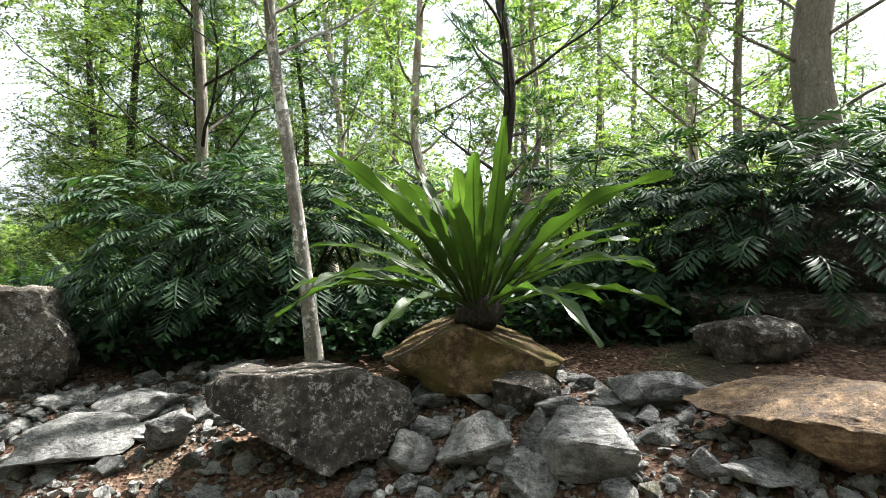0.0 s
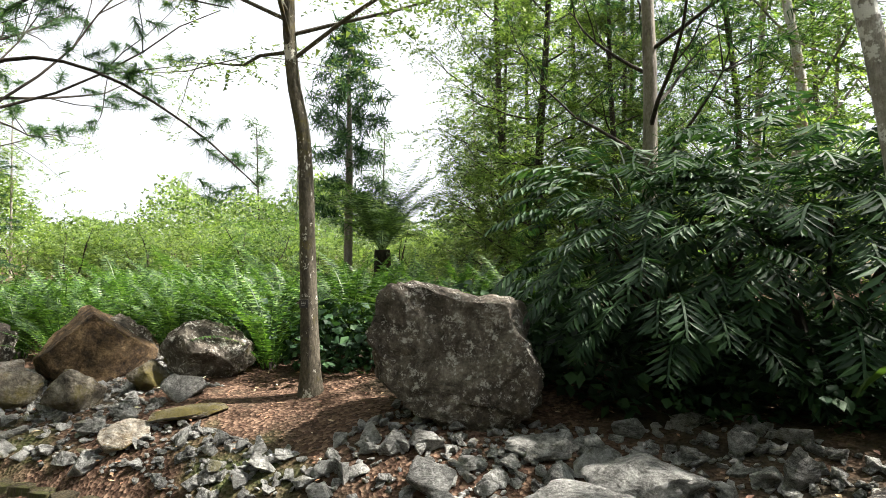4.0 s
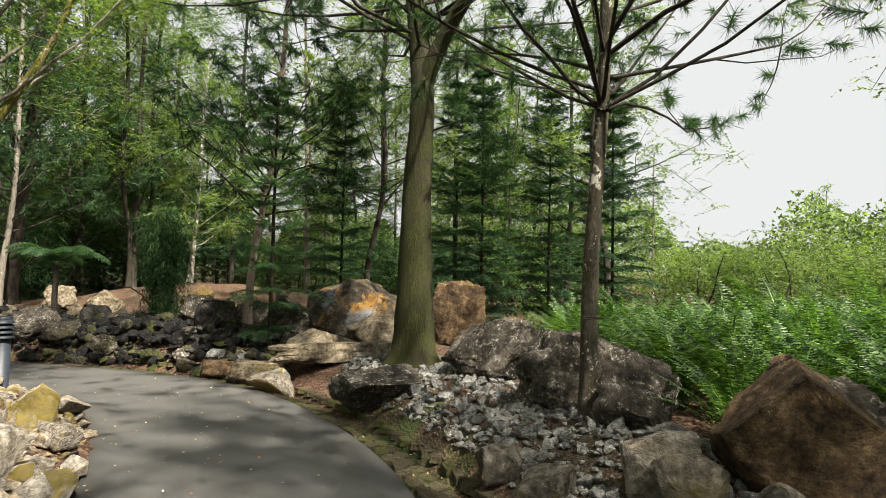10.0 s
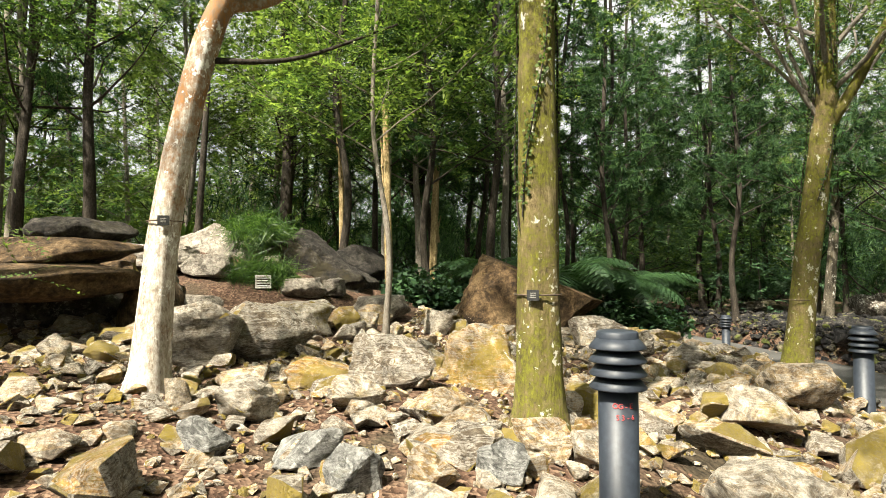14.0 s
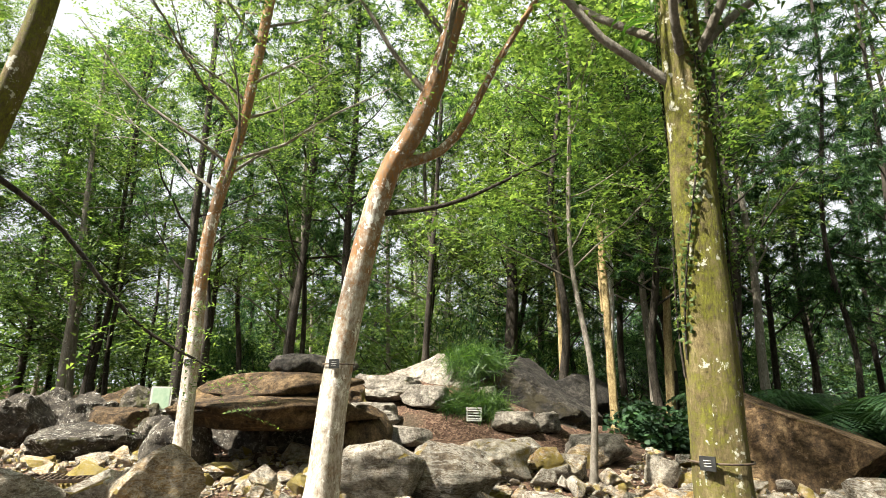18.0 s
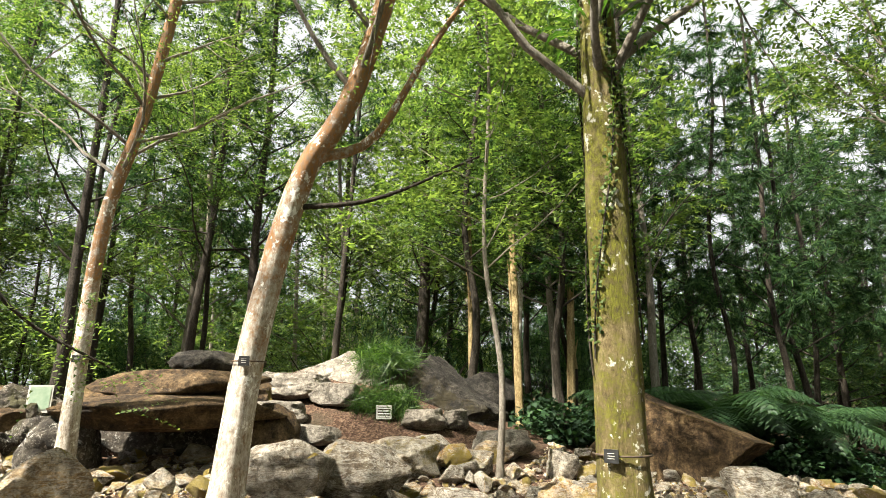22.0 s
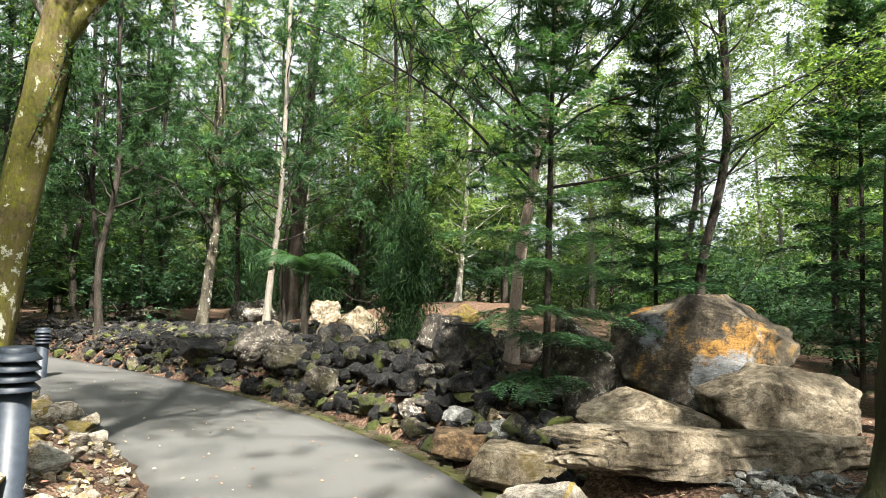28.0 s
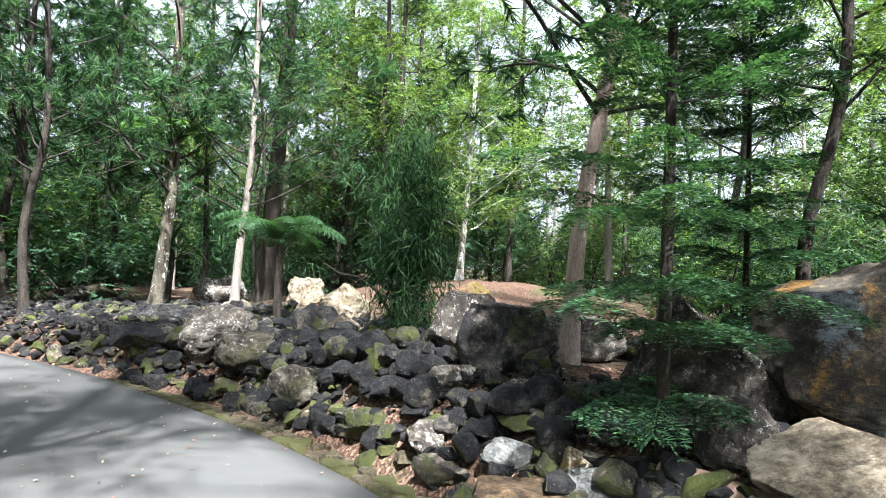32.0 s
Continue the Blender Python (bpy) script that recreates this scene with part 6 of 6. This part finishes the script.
cave = thing("rock_ledge", "layered dark rock ledge over a shaded hollow", "rock")
for name, size, at, seed, mat in (("ledge", (2.7, 1.5, 0.46), (0, 0, 0.74), 221, BROWN_BOULDER), ("ledge", (2.3, 1.3, 0.44), (0.1, 0.25, 1.08), 222, BROWN_BOULDER), ("ledge", (1.3, 0.9, 0.36), (0.5, 0.4, 1.36), 226, FACE_ROCK), ("side_rock", (0.9, 1.0, 1.0), (-1.15, 0.1, 0.25), 223, BOULDER),
                                  ("side_rock", (0.8, 1.0, 1.1), (1.2, 0.0, 0.3), 224, BROWN_BOULDER), ("back_wall", (2.4, 0.5, 1.1), (0, 0.75, 0.3), 225, BOULDER)):
    v, f = rock_arrays(seed, size, 4, 8, 0.12, 0.6)
    part(name, mesh_of(name, v, f, mat), cave).matrix_basis = pose(*at, 0, 0, seed * 7 % 12 - 6)
cave.matrix_basis = pose(-2.75, -5.75, ground_z(-2.75, -5.75) - 0.1, 0, 0, 212)

for x, y, w, h, mat in ((2.1, -6.1, 1.1, 0.8, BOULDER), (1.5, -6.9, 1.0, 0.7, BOULDER), (0.5, -6.5, 0.9, 0.55, BROWN_BOULDER), (2.9, -7.2, 1.3, 0.9, BOULDER), (-0.3, -5.2, 1.4, 0.4, BOULDER), (0.9, -7.6, 1.2, 0.8, BOULDER), (-0.6, -6.4, 1.0, 0.5, BOULDER),
                        (3.6, -6.4, 0.9, 0.9, BOULDER), (1.9, -8.0, 1.4, 0.8, BROWN_BOULDER), (-1.2, -7.0, 1.5, 0.8, BROWN_BOULDER)):
    stone(mat, x, y, w, w * 0.75, h, x * 40 % 90, "dark mossy boulder in the pile beside the path")
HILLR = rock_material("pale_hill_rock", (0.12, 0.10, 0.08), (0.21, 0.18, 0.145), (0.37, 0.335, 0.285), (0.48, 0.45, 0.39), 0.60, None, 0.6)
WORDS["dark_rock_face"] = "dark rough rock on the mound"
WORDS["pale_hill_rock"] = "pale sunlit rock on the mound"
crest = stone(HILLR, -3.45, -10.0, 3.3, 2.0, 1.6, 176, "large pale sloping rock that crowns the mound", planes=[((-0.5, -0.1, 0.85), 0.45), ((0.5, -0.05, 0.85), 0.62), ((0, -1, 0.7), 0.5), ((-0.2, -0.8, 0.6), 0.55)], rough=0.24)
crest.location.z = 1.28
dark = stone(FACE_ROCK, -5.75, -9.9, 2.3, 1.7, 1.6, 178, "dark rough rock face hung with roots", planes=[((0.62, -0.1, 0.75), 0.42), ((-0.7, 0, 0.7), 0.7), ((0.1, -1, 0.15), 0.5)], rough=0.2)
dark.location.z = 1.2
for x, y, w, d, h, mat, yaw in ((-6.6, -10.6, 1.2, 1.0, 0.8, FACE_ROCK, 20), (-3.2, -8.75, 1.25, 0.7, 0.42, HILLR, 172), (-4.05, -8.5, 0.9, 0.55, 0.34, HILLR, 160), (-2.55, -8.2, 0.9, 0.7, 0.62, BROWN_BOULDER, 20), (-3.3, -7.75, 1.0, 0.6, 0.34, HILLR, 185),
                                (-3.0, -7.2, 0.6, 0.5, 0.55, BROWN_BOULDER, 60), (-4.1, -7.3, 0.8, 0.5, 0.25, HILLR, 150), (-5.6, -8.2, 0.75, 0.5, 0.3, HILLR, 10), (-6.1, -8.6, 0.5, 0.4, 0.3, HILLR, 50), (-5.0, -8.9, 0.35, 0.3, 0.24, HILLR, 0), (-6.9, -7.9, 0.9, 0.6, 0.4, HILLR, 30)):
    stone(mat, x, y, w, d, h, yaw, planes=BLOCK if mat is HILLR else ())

def snag(label, seed, h, r, lean):
    """A broken dead trunk of pale split wood with a jagged top."""
    g = np.random.default_rng(seed)
    t = thing("dead_trunk", label, "trunk", None, "dead trunks")
    n, k = 16, 12
    pts = smooth_line([(0, 0, 0), (lean[0] * 0.4, lean[1] * 0.4, h * 0.5), (lean[0], lean[1], h)], n)
    v, f = tube(pts, r * np.linspace(1.15, 0.8, n), k, 0.16, seed)
    v = v.reshape(n, k, 3)
    v[-1, :, 2] += g.uniform(-0.5, 0.25, k) * 0.7
    part("trunk", mesh_of("trunk", v.reshape(-1, 3), f, SNAG), t)
    for q in range(3):
        a = g.uniform(0, 6.3)
        z = h * g.uniform(0.35, 0.8)
        p = np.array([lean[0] * z / h + r * math.cos(a), lean[1] * z / h + r * math.sin(a), z])
        part("splinter", mesh_of("splinter", *tube([p, p + np.array([0.02, 0.0, 0.3]), p + np.array([0.06 * math.cos(a), 0.06 * math.sin(a), 0.62])], [r * 0.5, r * 0.35, 0.008], 6, 0.2, seed + q), SNAG), t)
    return t


SNAG = bark_material("split_yellow_wood", (0.10, 0.06, 0.025), (0.26, 0.19, 0.09), (0.45, 0.36, 0.2), (0.30, 0.27, 0.2), 0.62, (0.08, 0.06, 0.035), 0.56)
place(snag("broken dead trunk of split yellow wood", 301, 4.2, 0.07, (0.1, 0.1)), -7.17, -10.19)
place(snag("jagged dead stump of pale split wood", 302, 3.2, 0.09, (-0.1, 0.05)), -8.27, -11.53)
place(snag("thin dead trunk of split yellow wood", 303, 4.6, 0.06, (0.1, -0.1)), -6.22, -10.69)


def tuft(label, seed, r, h, count):
    g = np.random.default_rng(seed)
    c = unit(g.normal(0, 1, (count, 3))) * (g.random(count) ** 0.4)[:, None] * np.array([r, r, h * 0.5]) + np.array([0, 0, h * 0.5])
    t = thing("feathery_shrub", label, "shrub", None, "feathery shrubs on the mound")
    part("foliage", quads("foliage", needle_tufts(g, c, 30, 0.34, 0.010, 0.35, 0.08), LEAF_FERN), t)
    part("stem", mesh_of("stem", *tube([(0, 0, -0.1), (0.05, 0, h * 0.3), (0, 0.05, h * 0.7)], [0.03, 0.025, 0.01], 6), DARK_BARK), t)
    return t


place(tuft("bright green feathery shrub hanging over rock", 231, 0.58, 0.5, 110), -4.75, -9.3, 0, 1.85)
place(tuft("bright green feathery shrub beside a vent", 232, 0.34, 0.38, 60), -5.05, -8.45)
place(tuft("small bright feathery shrub", 233, 0.28, 0.4, 36), -4.65, -8.4)
white = Mat("white_vent", 0.5)
white.base(white.ramp(white.noise(20, 4), (0.3, (0.40, 0.38, 0.34)), (0.7, (0.58, 0.56, 0.52))))


def box_arrays(size, at=(0, 0, 0)):
    x, y, z = np.asarray(size) / 2
    v = np.array([(-x, -y, -z), (x, -y, -z), (x, y, -z), (-x, y, -z), (-x, -y, z), (x, -y, z), (x, y, z), (-x, y, z)]) + np.asarray(at)
    return v, np.array([(3, 2, 1, 0), (4, 5, 6, 7), (0, 1, 5, 4), (1, 2, 6, 5), (2, 3, 7, 6), (3, 0, 4, 7)])


vent = thing("vent", "small pale louvred vent box set into the mound", "vent")
part("housing", mesh_of("housing", *box_arrays((0.42, 0.3, 0.36), (0, 0.2, 0.18)), WALLM.m, False), vent)
part("vent_frame", mesh_of("vent_frame", *merge(box_arrays((0.42, 0.04, 0.04), (0, 0.03, 0.34)), box_arrays((0.42, 0.04, 0.04), (0, 0.03, 0.02)), box_arrays((0.04, 0.04, 0.28), (-0.19, 0.03, 0.18)), box_arrays((0.04, 0.04, 0.28), (0.19, 0.03, 0.18))), white.m, False), vent)
for k in range(4):
    part("slat", mesh_of("slat", *box_arrays((0.34, 0.05, 0.02)), white.m, False), vent).matrix_basis = pose(0, 0.035, 0.07 + k * 0.07, 35, 0, 0)
vent.matrix_basis = pose(-4.95, -8.1, ground_z(-4.95, -8.1) + 0.05, 0, 0, 186) @ Matrix.Scale(0.6, 4)
sign = thing("sign", "small pale green information panel leaning on a post", "sign")
part("panel", mesh_of("panel", *box_arrays((0.34, 0.02, 0.44), (0, 0, 0.55)), white.m, False), sign)
part("post", mesh_of("post", *box_arrays((0.06, 0.05, 0.6), (0, 0.04, 0.25)), PAINT, False), sign)
green = Mat("sign_print", 0.5)
green.base(green.ramp(green.noise(8, 4), (0.3, (0.22, 0.32, 0.22)), (0.7, (0.38, 0.46, 0.34))))
part("print", mesh_of("print", *box_arrays((0.28, 0.004, 0.36), (0, -0.014, 0.56)), green.m, False), sign)
sign.matrix_basis = pose(0.5, -7.3, 0.75, -12, 0, 215)
grate = thing("drain_grate", "rusty metal drain grate between rocks", "grate")
rust = Mat("rusty_steel", 0.7, 0.6)
rust.base(rust.ramp(rust.noise(25, 5), (0.35, (0.06, 0.05, 0.045)), (0.7, (0.16, 0.11, 0.07))))
for k in range(15):
    part("bar", mesh_of("bar", *box_arrays((0.012, 0.5, 0.03), ((k - 7) * 0.055, 0, 0)), rust.m, False), grate)
for y in (-0.24, 0.0, 0.24):
    part("bar", mesh_of("bar", *box_arrays((0.84, 0.012, 0.034), (0, y, 0.003)), rust.m, False), grate)
grate.matrix_basis = pose(-2.0, -3.55, ground_z(-2.0, -3.55) + 0.12, 0, 0, 35)

# small things on the near trunks: bands, tags, creeper
plate = Mat("black_plate", 0.4)
plate.base(plate.ramp(plate.noise(20, 3), (0.3, (0.012, 0.012, 0.012)), (0.7, (0.03, 0.03, 0.03))))
for x, y, z, r, face, tag in ((-7.65, -2.35, 1.13, 0.168, 60, True), (-11.9, -4.76, 0.92, 0.17, 60, False), (-5.68, 5.05, 1.02, 0.092, -60, True), (-9.72, 3.35, 1.0, 0.09, -60, False), (-4.86, -3.24, 1.70, 0.135, 100, True), (-1.99, -1.83, 1.52, 0.137, 120, False), (-2.3, -4.55, 1.78, 0.098, 110, True)):
    b = thing("tree_tag", "thin wire band round a trunk" + (" with a small black name plate" if tag else ""), "tag", pose(x, y, z, 0, 0, face), "tree tags")
    part("band", mesh_of("band", *ring_profile([(r, -0.006), (r + 0.006, -0.004), (r + 0.006, 0.004), (r, 0.006)], 20), rust.m), b)
    if tag:
        p = part("plate", mesh_of("plate", *box_arrays((0.008, 0.085, 0.075)), plate.m, False), b, "small black name plate")
        p.matrix_basis = pose(r + 0.012, 0, 0.0)
        for k in range(3):
            part("print", mesh_of("print", *box_arrays((0.002, 0.04, 0.003)), white.m, False), p, "pale line of print").matrix_basis = pose(0.0055, 0, 0.015 - k * 0.014)
def creeper(x, y, low, high, line, r0, taper, count, seed, leaf):
    """Small round leaves in wandering strips on a trunk, with thin stems."""
    g = np.random.default_rng(seed)
    t = thing("creeper", "small-leaved creeper climbing a mossy trunk", "creeper", pose(x, y, ground_z(x, y) - 0.08), "creepers")
    mid = lambda z: np.stack([np.interp(z, [p[0] for p in line], [p[1] for p in line]), np.interp(z, [p[0] for p in line], [p[2] for p in line]), z], -1)
    z = low + (high - low) * g.random(count) ** 0.8
    strip = g.integers(0, 5, count)
    a = strip * 1.26 + 0.7 * np.sin(z * 1.7 + strip * 2.1) + g.normal(0, 0.13, count)
    o = np.stack([np.cos(a), np.sin(a), 0 * a], 1)
    w = unit(o * 0.3 + g.normal(0, 0.6, (count, 3)) + np.array([0, 0, -0.25]))
    q = leaves(mid(z) + o * ((r0 - taper * z) * 1.03)[:, None], w, unit(np.cross(o, w) + g.normal(0, 0.2, (count, 3))), g.uniform(0.022, 0.042, count), g.uniform(0.02, 0.036, count))
    part("foliage", quads("foliage", q, leaf), t)
    for k in range(5):
        zz = np.linspace(low - 0.2 + 0.1 * k, high, 18)
        aa = k * 1.26 + 0.7 * np.sin(zz * 1.7 + k * 2.1)
        ring = np.stack([np.cos(aa), np.sin(aa), 0 * aa], 1) * (r0 - taper * zz + 0.004)[:, None]
        part("stem", mesh_of("stem", *tube(mid(zz) + ring, np.full(18, 0.006), 5), DARK_BARK), t)


creeper(-7.65, -2.35, 1.7, 4.9, ((0, 0, 0), (1.5, 0, 0), (3, 0, 0.02), (4.5, 0, 0.05)), 0.178, 0.010, 2200, 240, LEAF_LIGHT)
creeper(-11.87, -4.8, 2.4, 5.0, ((0, 0, 0), (1.5, -0.12, 0.10), (3, -0.26, 0.22), (4.5, -0.3, 0.3)), 0.178, 0.010, 1700, 241, LEAF_MID)
ep = thing("epiphyte_fern", "hanging strap fern growing high on the mossy trunk", "fern")
g = np.random.default_rng(242)
for k in range(26):
    v, f, _ = strap(g, g.uniform(0.28, 0.5), 0.032, 40 - 30 * g.random(), 130, k * 2.399, g.uniform(-0.3, 0.3))
    part("frond", mesh_of("frond", v + np.array([0.08 * math.cos(k * 2.399), 0.08 * math.sin(k * 2.399), 0]), f, LEAF_FERN), ep)
ep.matrix_basis = pose(-7.65, -2.3, 3.95)

# ---- the stone-lined gutter beside the path ----
sl = rock_material("gutter_stone", (0.055, 0.045, 0.026), (0.12, 0.095, 0.052), (0.22, 0.18, 0.10), (0.30, 0.28, 0.19), 0.68, (0.10, 0.11, 0.02), 0.52, False)
gutter = tagged(new("gutter"), "shallow stone-lined gutter beside the path", "gutter", kind="structure")
g = np.random.default_rng(250)
shapes = []
for k in range(6):
    m = 7
    a = np.sort(g.uniform(0, 2 * math.pi, m) * 0.25 + np.linspace(0, 2 * math.pi, m, endpoint=False))
    top = np.stack([0.5 * np.cos(a), 0.38 * np.sin(a), np.full(m, 0.03)], 1) * np.array([1, 1, 1])
    low = top * np.array([1.06, 1.06, -1])
    v = np.concatenate([top * np.array([0.92, 0.92, 1.15]), low, [[0, 0, 0.036]]])
    f = [(i, (i + 1) % m, 14, 14) for i in range(m)] + [(i + 7, (i + 1) % m + 7, (i + 1) % m, i) for i in range(m)]
    me = bpy.data.meshes.new("paving_stone")
    me.from_pydata([tuple(p) for p in v], [], [tuple(dict.fromkeys(q)) for q in f])
    me.materials.append(sl)
    shapes.append(me)
count = 0
along = np.concatenate([[0], np.cumsum(np.hypot(*np.diff(pc, axis=0).T))])
s = 0.0
while s < along[-1]:
    c = np.array([np.interp(s, along, pc[:, 0]), np.interp(s, along, pc[:, 1])])
    nn = np.array([np.interp(s, along, pn[:, 0]), np.interp(s, along, pn[:, 1])])
    if -17.5 < c[0] < 1.5 and c[1] > -9.5 and count < 330:
        for k in range(3):
            p = c - nn * (HALF + 0.13 + k * 0.22 + g.uniform(-0.02, 0.02))
            ob = part("paving_stone", shapes[g.integers(6)], gutter)
            ob.matrix_basis = pose(p[0], p[1], ground_z(p[0], p[1]) + 0.015, g.uniform(-4, 4), g.uniform(-4, 4), math.degrees(math.atan2(nn[1], nn[0])) + 90 + g.uniform(-14, 14)) @ Matrix.Diagonal((g.uniform(0.24, 0.3), g.uniform(0.24, 0.28), 1, 1))
            count += 1
    s += 0.235
# fallen leaves on the path and between the stones
n = 9000
x, y = g.uniform(-20, 4, n), g.uniform(-12, 7, n)
d, sd = path_side(x, y)
ok = (d < HALF) & (g.random(n) < 0.5) | (d > HALF + 0.2) & (d < HALF + 5)
x, y, d = x[ok], y[ok], d[ok]
z = np.where(d < HALF, 0.045 * x + 0.03, height(x, y) + 0.03)
n = len(x)
w = unit(random_ways(n, g, 0.8))
lv = leaves(np.stack([x, y, z], 1), w, unit(np.cross(w, unit(np.array([0, 0, 1.0]) + g.normal(0, 0.25, (n, 3))))), g.uniform(0.03, 0.09, n) * np.where(d < HALF, 0.5, 1.0), g.uniform(0.015, 0.035, n))
dl = Mat("dead_leaf", 0.7)
dl.base(dl.ramp(dl.island(), (0.0, (0.10, 0.04, 0.025)), (0.5, (0.26, 0.14, 0.08)), (0.8, (0.42, 0.30, 0.18)), (1.0, (0.6, 0.56, 0.36))))
tagged(new("fallen_leaves", quads("fallen_leaves", lv, dl.m)), "dry fallen leaves scattered over path and rocks", "leaves", kind="stuff")
